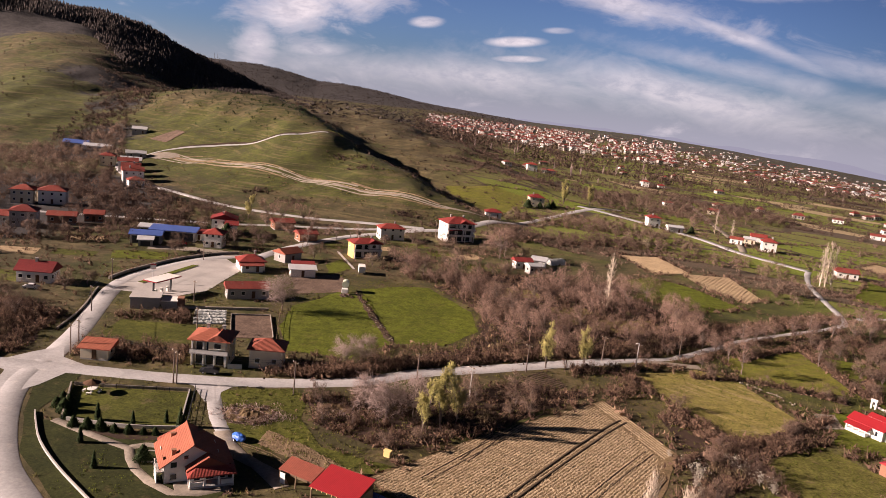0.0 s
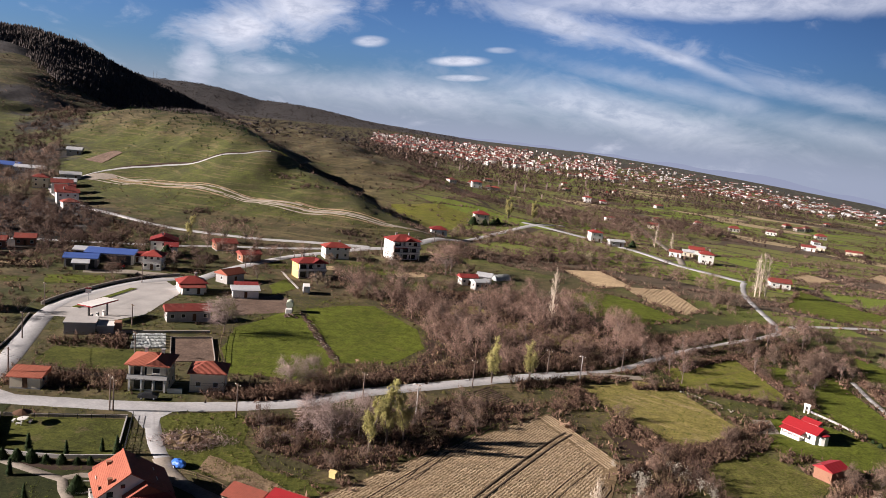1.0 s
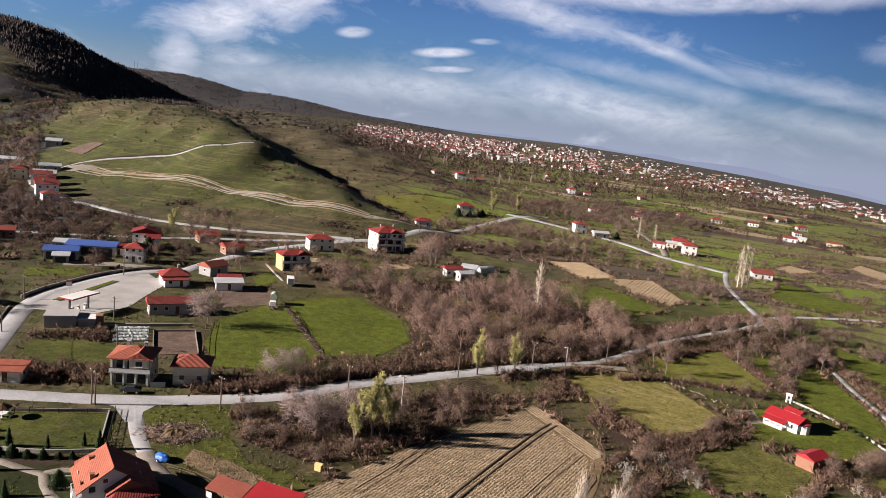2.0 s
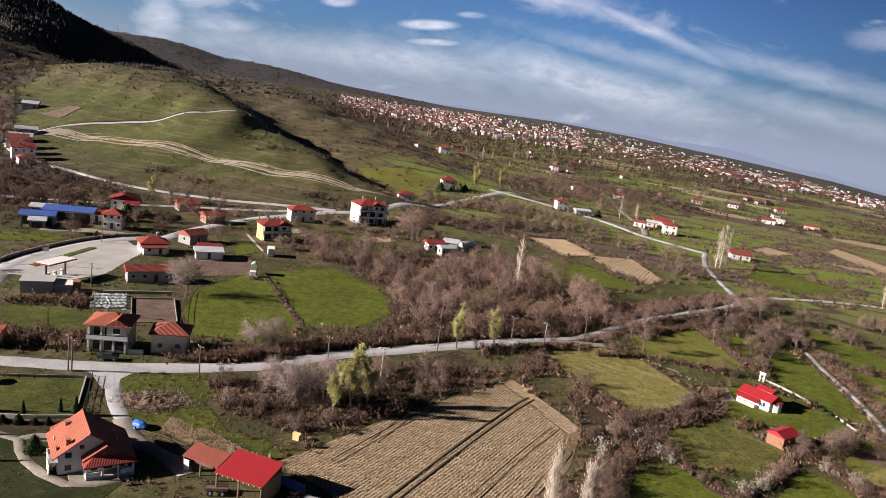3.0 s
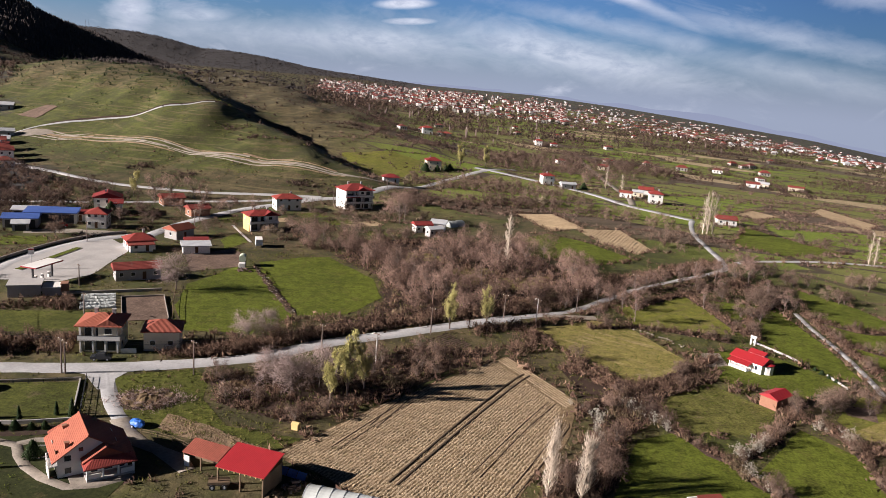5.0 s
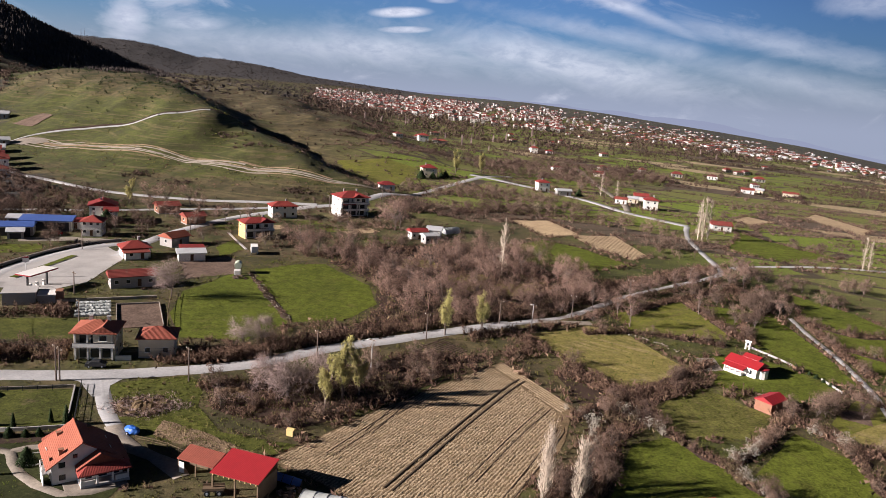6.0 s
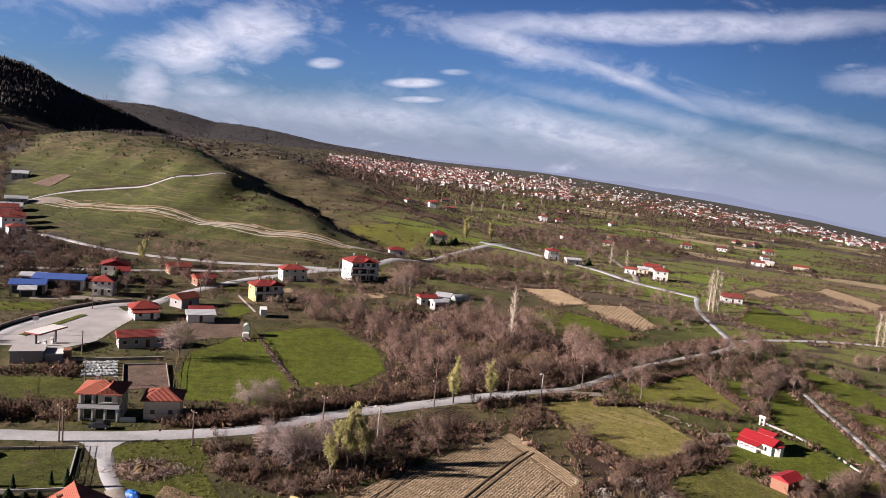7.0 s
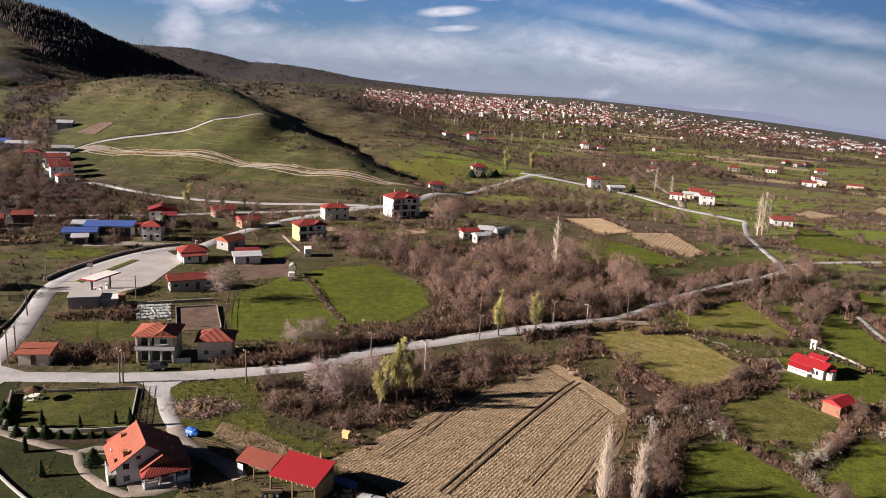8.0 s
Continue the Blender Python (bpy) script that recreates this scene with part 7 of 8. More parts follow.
for k, row in enumerate(([(36, 141), (39, 134), (38, 127)], [(44, 142), (50, 137), (53, 131)], [(60, 121), (66, 126), (73, 131)], [(64, 108), (61, 118)], [(84, 139), (88, 130)])):
    x, y = along(row, 1.5, 0.9, 4 + k, anywhere=True)
    scatter("blackthorn", PUFFS, x, y, rng.uniform(0.45, 1.15, len(x)), "blossom", "blackthorn shrubs in pale blossom", "shrub", 130 + k)
# bramble banks along the main road and the brown plots of scrub by the houses
x, y = along([(-50, 153), (-33, 160), (-22, 170), (-2, 183.5), (13, 193), (29, 203), (44, 213), (58, 229), (74, 247), (95, 262), (120, 284)], 0.16, 2.4, 7)
scatter("bramble_bank", SHRUBS, x, y, rng.uniform(0.7, 1.5, len(x)), "scrub", "dark bramble bank along the road", "thicket", 51)
x, y = along([(17, 182), (28, 190), (36, 182), (28, 170), (24, 172)], 0.22, 2.2, 8)
scatter("bramble_bank", SHRUBS, x, y, rng.uniform(0.6, 1.3, len(x)), "scrub", "bare shrubs below the road", "thicket", 52)
for k, (poly, count) in enumerate((([(-95, 146), (-71, 150), (-74, 160), (-97, 157)], 150), ([(-132, 138), (-106, 142), (-113, 172), (-138, 178)], 320), ([(-100, 172), (-82, 176), (-86, 186), (-103, 178)], 60), ([(-46, 152), (-41, 158), (-34, 161), (-30, 158), (-40, 150)], 90))):
    x, y = fill(poly, count, 60 + k)
    scatter("thicket", SHRUBS, x, y, rng.uniform(0.6, 1.5, len(x)), "scrub", "dark brown brambles round the yards", "thicket", 53 + k)
# hedges round the fields
x, y = np.concatenate([np.array(along(p, 0.9, 1.0, 40 + i, True)) for i, p in enumerate(taken) if len(p) < 90 and max(q[1] for q in p) > 150 and max(q[0] for q in p) > 30], axis=1)
scatter("hedge", SMALL, x, y, rng.uniform(0.4, 1.5, len(x)), "scrub", "low bare hedges round the meadows", "hedge", 14)
x, y = along([(95, 232), (100, 238), (124, 262), (112, 240), (118, 228)], 0.5, 3.5, 5)
scatter("thicket", SHRUBS, x, y, rng.uniform(0.6, 1.4, len(x)), "scrub", "bare thicket beside a lane", "thicket", 15)
# rough ground of the village
x, y = fill([(-230, 100), (-260, 470), (-20, 400), (160, 420), (220, 90), (40, 60), (-90, 70)], 3600, 9)
scatter("scrub", SMALL, x, y, rng.uniform(0.25, 0.85, len(x)) ** 1.2, "scrub", "scattered bare brown shrubs on rough ground", "scrub", 4)
taken.extend([[(-236, 318), (-205, 318), (-192, 288), (-168, 292), (-166, 268), (-182, 244), (-210, 250), (-226, 285)], [(-262, 442), (-212, 404), (-206, 372), (-198, 366), (-214, 372), (-250, 420)]])
x, y = fill([(-240, 300), (-255, 450), (-205, 380), (-150, 345), (-120, 325), (-150, 250), (-200, 230)], 260, 10)
scatter("grove", GROVE, x, y, rng.uniform(0.5, 1.0, len(x)), "grove", "bare brown trees below the hill hamlet", "grove", 16)
x, y = fill([(104, 300), (124, 300), (140, 420), (60, 480), (20, 470), (48, 400), (90, 385), (106, 345)], 130, 11)
scatter("grove", GROVE, x, y, rng.uniform(0.4, 1.0, len(x)), "grove", "bare brown trees beyond the copse", "grove", 17)
x, y = fill([(50, 545), (140, 520), (230, 640), (120, 700), (40, 610)], 330, 12)
scatter("grove", GROVE, x, y, rng.uniform(0.6, 1.1, len(x)), "grove", "dense bare brown wood behind the road", "grove", 18)
x, y = along([(30, 193), (48, 204), (62, 218), (78, 235), (100, 252), (122, 271), (137, 288)], 2.8, 3.5, 9)
plant("bare_tree", ASH, list(zip(x.tolist(), y.tolist())), "leafless brown tree beside the road", group="roadside trees", seed=31, scale=(0.4, 0.75))
x, y = along([(97, 238), (104, 232), (112, 226), (121, 232), (126, 244), (104, 214), (98, 200)], 2.4, 3.5, 10)
plant("bare_tree", HAZEL, list(zip(x.tolist(), y.tolist())), "bushy leafless tree in a field hedge", group="hedge trees", seed=32, scale=(0.7, 1.25))
x, y = along([(62, 194), (70, 188), (73, 181)], 0.5, 0.4, 11)


def rock(seed):
    g = np.random.default_rng(seed)
    bm = bmesh.new()
    bmesh.ops.create_icosphere(bm, subdivisions=1, radius=0.45)
    v = np.array([q.co[:] for q in bm.verts]) * g.uniform(0.65, 1.2, (len(bm.verts), 1)) * np.array([1.2, 0.9, 0.8])
    f = np.array([[q.index for q in p.verts] for p in bm.faces])
    bm.free()
    return v + np.array([0, 0, 0.2]), f


ROCKS = [rock(s) for s in range(4)]
scatter("stone_row", ROCKS, x, y, rng.uniform(0.4, 0.9, len(x)), "pale_stone", "tumbled row of pale stones before the chapel", "stones", 61)
road("hedge_bottom", [(-50, 230), (-45, 219), (-41, 210), (-36, 199), (-30, 186)], 1.6, "litter", "dark ground strip along a row of stones", "leaf litter", lift=0.12, ragged=0.6)
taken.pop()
x, y = along([(-50, 230), (-45, 219), (-41, 210), (-36, 199), (-30, 186)], 0.45, 0.5, 12, anywhere=True)
scatter("stone_row", ROCKS, x, y, rng.uniform(0.25, 0.7, len(x)), "stone", "rough row of stones between meadows", "stones", 62)
x, y = along([(-50, 230), (-45, 219), (-41, 210), (-36, 199), (-30, 186)], 0.5, 0.6, 13, anywhere=True)
scatter("stone_row_brambles", SMALL, x, y, rng.uniform(0.25, 0.6, len(x)), "scrub", "brambles along a row of stones", "scrub", 63)
x, y = fill([(-345, 430), (-330, 500), (-322, 565), (-285, 500), (-262, 455), (-240, 300), (-300, 380)], 330, 14)
scatter("grove", GROVE, x, y, rng.uniform(0.5, 1.1, len(x)), "grove", "bare brown trees round the upper hamlet", "grove", 71)
x, y = rng.uniform(-470, -290, 4200), rng.uniform(520, 830, 4200)
ok = np.abs(x + 345 + (y - 560) * 0.33) < 34 * rng.uniform(0.1, 1, len(x))
scatter("grove", SOFT, x[ok], y[ok], rng.uniform(0.6, 2.0, ok.sum()), "hedge", "brown wood in the hollow beside the hill", "grove", 72)
x, y = fill([(-240, 300), (-255, 450), (-205, 380), (-150, 345), (-120, 325), (-150, 250), (-200, 230)], 520, 16)
scatter("undergrowth", SMALL, x, y, rng.uniform(0.6, 1.9, len(x)), "scrub", "brown undergrowth between the hamlet trees", "thicket", 75)
# growth round the village houses and farms
VILLAGE = [(-245, 190), (-250, 300), (-120, 322), (-60, 345), (-30, 362), (-35, 290), (-60, 255), (-95, 262), (-118, 245), (-124, 200), (-108, 150), (-140, 140)]
x, y = fill(VILLAGE, 1000, 17)
scatter("garden_scrub", SHRUBS, x, y, rng.uniform(0.3, 1.0, len(x)), "scrub", "bare brown shrubs between village gardens", "scrub", 76)
x, y = fill(VILLAGE, 64, 18)
plant("bare_tree", HAZEL, list(zip(x.tolist(), y.tolist())), "bare brown garden tree among village houses", group="garden trees", seed=41, scale=(0.7, 1.35))
g = np.random.default_rng(19)
x, y = [np.concatenate([c + g.normal(0, 9, 7) for c in row]) for row in ((86, 98, 152, 146, 132, 142, 166, 155, 5, 26, 129, 271, 295, 9, 20, -16), (492, 480, 486, 446, 462, 470, 386, 622, 748, 800, 818, 590, 594, 508, 500, 424))]
ok = free(x, y)
scatter("farm_bushes", SMALL, x[ok], y[ok], rng.uniform(0.7, 1.9, ok.sum()), "hedge", "bare dark bushes and trees round the farmhouses", "bushes", 77, stretch=(0.9, 1.7))
GARDENS = [(-56, 262), (-52, 300), (-38, 328), (-10, 352), (18, 338), (8, 292), (-12, 270), (-36, 276), (-42, 258)]
x, y = fill(GARDENS, 260, 23)
scatter("garden_scrub", SHRUBS, x, y, rng.uniform(0.3, 1.1, len(x)), "scrub", "bare brown shrubs between gardens and copse", "scrub", 78)
x, y = fill(GARDENS, 22, 24)
plant("bare_tree", HAZEL, list(zip(x.tolist(), y.tolist())), "bare brown tree between gardens and copse", group="garden trees", seed=43, scale=(0.6, 1.2))
x, y = along([(-34, 296), (-22, 276), (-12, 258), (-6, 240)], 1.3, 2.5, 25)
scatter("bramble_bank", SHRUBS, x, y, rng.uniform(0.6, 1.3, len(x)), "scrub", "bare shrubs above a meadow", "thicket", 79)
x, y = along([(-124, 208), (-123.5, 220), (-119, 241), (-112, 256), (-104, 264)], 0.5, 0.7, 26)
scatter("bramble_bank", SHRUBS, x, y, rng.uniform(0.3, 0.75, len(x)), "scrub", "dark brambles on a bank above the road", "thicket", 81)
WOOD_STRIP = [(-14, 372), (8, 392), (46, 408), (74, 410), (82, 392), (52, 384), (20, 368), (-4, 356)]
x, y = fill(WOOD_STRIP, 120, 27)
scatter("grove", GROVE, x, y, rng.uniform(0.35, 0.75, len(x)), "grove", "strip of bare brown wood below the valley road", "grove", 82)
x, y = fill(WOOD_STRIP, 260, 28)
scatter("undergrowth", SMALL, x, y, rng.uniform(0.6, 1.4, len(x)), "scrub", "dark undergrowth in a strip of wood", "thicket", 83)
# roadside shrubs on the near side of the narrow road
x, y = along([(30, 190), (46, 200), (54, 207), (64, 219), (80, 236), (98, 250), (118, 268)], 0.3, 1.0, 15)
scatter("bramble_bank", SHRUBS, x, y, rng.uniform(0.4, 1.05, len(x)), "scrub", "bare shrubs along the narrow road", "thicket", 73)
# brown wood beyond the valley road
FAR_WOOD = [(-8, 424), (20, 434), (58, 432), (84, 441), (78, 462), (40, 486), (6, 478), (-10, 456)]
x, y = fill(FAR_WOOD, 110, 31)
scatter("grove", GROVE, x, y, g.uniform(0.35, 0.8, len(x)), "grove", "bare brown wood beyond the valley road", "grove", 84)
x, y = fill(FAR_WOOD, 240, 32)
scatter("undergrowth", SMALL, x, y, g.uniform(0.6, 1.4, len(x)), "scrub", "dark undergrowth in a wood beyond the road", "thicket", 85)
# hedge lines and bushes of the plain
xs, ys = [], []
for i in range(800):
    a, r = math.radians(rng.uniform(-8, 38)), rng.uniform(350 ** 0.5, 2700 ** 0.5) ** 2
    turn = radians(rng.choice([8.0, -24.0, 66.0], p=[0.5, 0.4, 0.1]) + rng.normal(0, 7))
    n = int(rng.uniform(12, 44))
    t = np.cumsum(rng.uniform(0.9, 2.6, n))
    xs.append(r * math.sin(a) + t * math.cos(turn) + rng.normal(0, 0.8, n))
    ys.append(r * math.cos(a) + t * math.sin(turn) + rng.normal(0, 0.8, n))
x, y = np.concatenate(xs), np.concatenate(ys)
a, r = np.radians(rng.uniform(-4, 34, 150)), rng.uniform(300, 900, 150)
for b, q in zip(a, r):
    n, turn = int(rng.uniform(5, 16)), radians(rng.choice([10.0, -26.0, 64.0]) + rng.normal(0, 12))
    t = np.cumsum(rng.uniform(0.8, 2.6, n))
    x, y = np.append(x, q * math.sin(b) + t * math.cos(turn) + rng.normal(0, 1.0, n)), np.append(y, q * math.cos(b) + t * math.sin(turn) + rng.normal(0, 1.0, n))
ok = free(x, y) & (np.hypot(x, y) > 950)
scatter("far_hedges", FAR_SOFT, x[ok], y[ok], rng.uniform(0.7, 2.0, ok.sum()), "hedge", "bare brown hedges far across the plain", "hedge", 6)
ok = free(x, y) & (np.hypot(x, y) <= 950) & (np.hypot(x, y) > 620) & off_verge(x, y)
scatter("plain_hedges", SOFT, x[ok], y[ok], rng.uniform(0.5, 1.5, ok.sum()), "grove", "bare brown hedges and bushes across the plain", "hedge", 8)
ok = free(x, y) & (np.hypot(x, y) <= 620) & off_verge(x, y)
scatter("plain_hedges", SMALL, x[ok], y[ok], rng.uniform(0.6, 1.5, ok.sum()), "grove", "bare brown hedges between the meadows", "hedge", 9)
a, r = np.radians(rng.uniform(-7, 35, 30)), rng.uniform(600, 2300, 30)
x, y = r * np.sin(a), r * np.cos(a)
b, q = np.radians(rng.uniform(-8, 28, 1500)), 1 / rng.uniform(1 / 3200, 1 / 1250, 1500)
scatter("town_trees", FAR_SOFT, q * np.sin(b), q * np.cos(b), rng.uniform(1.4, 3.6, 1500), "hedge", "bare garden trees between the houses of the town", "trees", 74)
scatter("far_poplars", [spike_clump(50 + s, 16, 15, 1.5, 0.45, 0.5) for s in range(3)], x, y, rng.uniform(0.35, 0.8, len(x)), "ash_twig", "pale bare poplars far across the plain", "tree", 19)


# ---- hill and mountain growth ----
def fir(seed, tiers=2):
    rng = np.random.default_rng(seed)
    v, f = [], []
    for t in range(tiers):
        z0, z1, r = 0.08 + 0.34 * t, 0.66 + 0.36 * t, 0.27 * (1 - t * 0.32)
        k = len(v)
        for i in range(7):
            rr = r * rng.uniform(0.7, 1.2)
            v.append((rr * math.cos(i * math.tau / 7), rr * math.sin(i * math.tau / 7), z0 + rng.uniform(-0.05, 0.05)))
        v.append((rng.normal(0, 0.02), rng.normal(0, 0.02), min(1.0, z1)))
        f += [(k + i, k + (i + 1) % 7, k + 7) for i in range(7)]
    return np.array(v), np.array(f)


FIRS = [fir(s) for s in range(4)]
x, y = rng.uniform(-1500, -300, 90000), rng.uniform(740, 1900, 90000)
h, a = ridge(x, y, DARK_MOUNTAIN), np.degrees(np.arctan2(x, y))
ok = ((a > -30.9 + 0.9 * np.sin(y * 0.021)) & (y > 740) & (h > 12) & (ridge(x, y, GREEN_HILL, 0.64) < 30)) | ((a <= -31.2) & (h > 128)) | ((a > -32.5) & (h > 95))
ok &= rng.uniform(0, 1, len(x)) < 0.55
scatter("pine_forest", FIRS, x[ok], y[ok], rng.uniform(4, 8, ok.sum()), "needle", "dark pine forest on the mountain flank", "forest", 21)
x, y = rng.uniform(-420, -60, 2200), rng.uniform(440, 760, 2200)
h = ridge(x, y, GREEN_HILL, 0.64)
ok = (h > 26) & (rng.uniform(0, 1, len(x)) < step(h, 24, 52) * 0.9)
scatter("juniper_bushes", SOFT, x[ok], y[ok], rng.uniform(0.4, 1.1, ok.sum()), "evergreen", "dark juniper bushes dotted over the hill", "shrub", 22)
x, y = rng.uniform(-330, 10, 4500), rng.uniform(420, 1000, 4500)
ok = (ridge(x, y, GREEN_HILL, 0.64) < 30) & (y > 440) & (x > -122 - (y - 512) * 0.69) & (rng.uniform(0, 1, len(x)) < 0.28)
scatter("hillside_scrub", SMALL, x[ok], y[ok], rng.uniform(0.6, 2.0, ok.sum()), "hedge", "brown scrub on the shaded hillside", "scrub", 23)
x, y = rng.uniform(-2300, -100, 15000), rng.uniform(900, 4300, 15000)
ok = (ridge(x, y, DARK_MOUNTAIN) < 25) & (np.degrees(np.arctan2(x, y)) > -26)
scatter("mountain_scrub", BUSHES, x[ok], y[ok], rng.uniform(1.2, 3.2, ok.sum()), "needle", "dark scrub over the far mountain", "scrub", 24, stretch=(0.5, 0.9))
x, y = rng.uniform(-720, -300, 4200), rng.uniform(470, 1150, 4200)
a = np.degrees(np.arctan2(x, y))
ok = (ridge(x, y, GREEN_HILL, 0.64) < 42) & ((a > -31.5) & (y > 640) | (np.arange(len(x)) % 9 == 0))
scatter("gully_scrub", SOFT, x[ok], y[ok], rng.uniform(0.6, 1.6, ok.sum()), "hedge", "brown scrub in the gully beside the hill", "scrub", 25)


# dark brush added for the dark hollows of the hillside, and near the road's end
for k, (cx, cy, w) in enumerate(((-122, 385, 9), (-148, 400, 7), (-47, 372, 9), (-60, 380, 6), (-118, 470, 10), (-100, 448, 9))):
    g = np.random.default_rng(400 + k)
    x, y = cx + g.normal(0, w * 0.6, 46), cy + g.normal(0, w * 0.45, 46)
    ok = free(x, y)
    scatter("hill_brush", SMALL, x[ok], y[ok], g.uniform(0.5, 1.4, ok.sum()), "hedge", "dark brush added for a dark hollow of the hillside", "scrub", 410 + k)
x, y = rng.uniform(-330, -30, 5200), rng.uniform(370, 640, 5200)
ok = (ridge(x, y, GREEN_HILL, 0.64) > 3) & free(x, y) & (np.sin(0.05 * x + 0.11 * y) + 0.8 * np.sin(0.13 * x - 0.06 * y) > 0.2)
scatter("hill_tufts", [spike_clump(130 + s, 6, 0.7, 0.8, 0.12, 0.7) for s in range(4)], x[ok], y[ok], rng.uniform(0.7, 1.7, ok.sum()), "tuft", "coarse tufts of dry grass on the hill", "grass", 26)

# ---- the town ----
def town(name, x, y, seed, label, tiles, low=False, long=False):
    """Many small houses in one object: walls, roofs and windows."""
    rng = np.random.default_rng(seed)
    v, f, mats = [], [], []
    z = ht(x, y)
    for i in range(len(x)):
        w, d = rng.uniform(5.5, 10.5), rng.uniform(5, 8.5)
        if long:
            w = rng.uniform(14, 40)
        h = 3.2 if low else rng.choice([3.4, 6.2, 6.4, 9.0], p=[0.2, 0.4, 0.25, 0.15])
        turn = rng.uniform(-0.5, 0.5)
        c, s = math.cos(turn), math.sin(turn)

        def put(pts):
            k = len(v)
            v.extend((x[i] + px * c - py * s, y[i] + px * s + py * c, z[i] + pz) for px, py, pz in pts)
            return k
        tone = int(rng.integers(0, 3))
        k = put([(-w / 2, -d / 2, -2), (w / 2, -d / 2, -2), (w / 2, d / 2, -2), (-w / 2, d / 2, -2), (-w / 2, -d / 2, h), (w / 2, -d / 2, h), (w / 2, d / 2, h), (-w / 2, d / 2, h)])
        for q in ((0, 1, 5, 4), (1, 2, 6, 5), (2, 3, 7, 6), (3, 0, 4, 7), (4, 5, 6, 7)):
            f.append([k + j for j in q])
            mats.append(tone)
        W, D, R = w / 2 + 0.5, d / 2 + 0.5, h + rng.uniform(1.4, 2.4) * (0.6 if long else 1)
        k = put([(-W, -D, h), (W, -D, h), (W, D, h), (-W, D, h), (-W + D * 0.9, 0, R), (W - D * 0.9, 0, R)])
        for q in ((0, 1, 5, 4), (2, 3, 4, 5)):
            f.append([k + j for j in q])
        f.append([k + 1, k + 2, k + 5, k + 5])
        f.append([k + 3, k, k + 4, k + 4])
        mats += [3 + int(rng.integers(0, tiles))] * 4
        for level in range(int(h // 2.9)):
            for u in (-0.3, 0.0, 0.3):
                k = put([(u * w - 0.6, -d / 2 - 0.06, 1 + 2.9 * level), (u * w + 0.6, -d / 2 - 0.06, 1 + 2.9 * level), (u * w + 0.6, -d / 2 - 0.06, 2.4 + 2.9 * level), (u * w - 0.6, -d / 2 - 0.06, 2.4 + 2.9 * level)])
                f.append([k, k + 1, k + 2, k + 3])
                mats.append(6)
    me = bpy.data.meshes.new(name)
    me.from_pydata(v, [], [tuple(dict.fromkeys(q)) for q in f])
    for m in ("town_wall", "white", "town_wall", "town_tile", "old_tile", "grey_sheet", "glass"):
        me.materials.append(M[m])
    me.polygons.foreach_set("material_index", np.array(mats, np.int32))
    return tagged(new(name, me), label, "town", kind="stuff")


def spread(count, a0, a1, r0, r1, seed, lean=0.0, bias=1.0):
    """Places strewn over a sector of the plain, with r growing in equal steps of its inverse."""
    g = np.random.default_rng(seed)
    a = g.uniform(a0, a1, count)
    t = g.uniform(0, 1, count) ** bias
    r = 1 / (1 / r0 + (1 / r1 - 1 / r0) * t) * (1 + lean * (a - a0) / (a1 - a0))
    return r * np.sin(np.radians(a)), r * np.cos(np.radians(a))


x, y = spread(900, -7.8, 11, 1450, 3500, 1, -0.06, 0.9)
ok = ((x > -60) | (y > 1500)) & (np.sin(x * 0.021 + y * 0.004) + np.sin(y * 0.012 - x * 0.009) + rng.uniform(-1.2, 1.2, len(x)) > -0.75)
town("town_houses", x[ok], y[ok], 1, "dense small town of pale houses with red roofs", 2)
x, y = spread(420, -8, 4, 1900, 3400, 7, 0.0, 1.0)
town("upper_town", x, y, 7, "upper quarter of pale houses with red roofs", 2)
x, y = spread(520, 8, 33, 1500, 4200, 2, -0.22, 0.8)
town("outlying_houses", x, y, 2, "pale low houses and sheds along the far road", 3, low=True)
x, y = spread(50, 16, 31, 1600, 3600, 3, -0.15)
town("long_sheds", x, y, 3, "long pale works sheds far out on the plain", 3, low=True, long=True)
x, y = spread(26, -4, 26, 640, 1400, 4)
ok = free(x, y)
town("farm_houses", x[ok], y[ok], 4, "scattered pale farmhouses among far fields", 2, low=True)
x, y = spread(6200, -9, 26, 900, 3400, 5)
# thinning out in clumps towards the open plain and the near fields
b = np.degrees(np.arctan2(x, y))
clump = 0.22 * (np.sin(x * 0.017 + y * 0.006) + np.sin(y * 0.011 - x * 0.013) + np.sin(x * 0.041))
ok = np.random.default_rng(33).uniform(0, 1, len(x)) < clump + np.interp(b, (-9, 4, 14, 26), (0.95, 0.85, 0.4, 0.15)) * np.interp(np.hypot(x, y), (900, 1350), (0.3, 1.0))
x, y = x[ok], y[ok]
scatter("town_trees", FAR_SOFT, x, y, rng.uniform(1.4, 3.2, len(x)), "hedge", "bare trees among the town houses", "tree", 31, stretch=(0.8, 1.6))
x, y = spread(22, -6, 9, 800, 1800, 6)
scatter("town_poplars", [spike_clump(60 + s, 16, 15, 1.4, 0.4, 0.5) for s in range(3)], x, y, rng.uniform(0.7, 1.2, len(x)), "ash_twig", "pale poplars before the town", "tree", 32)


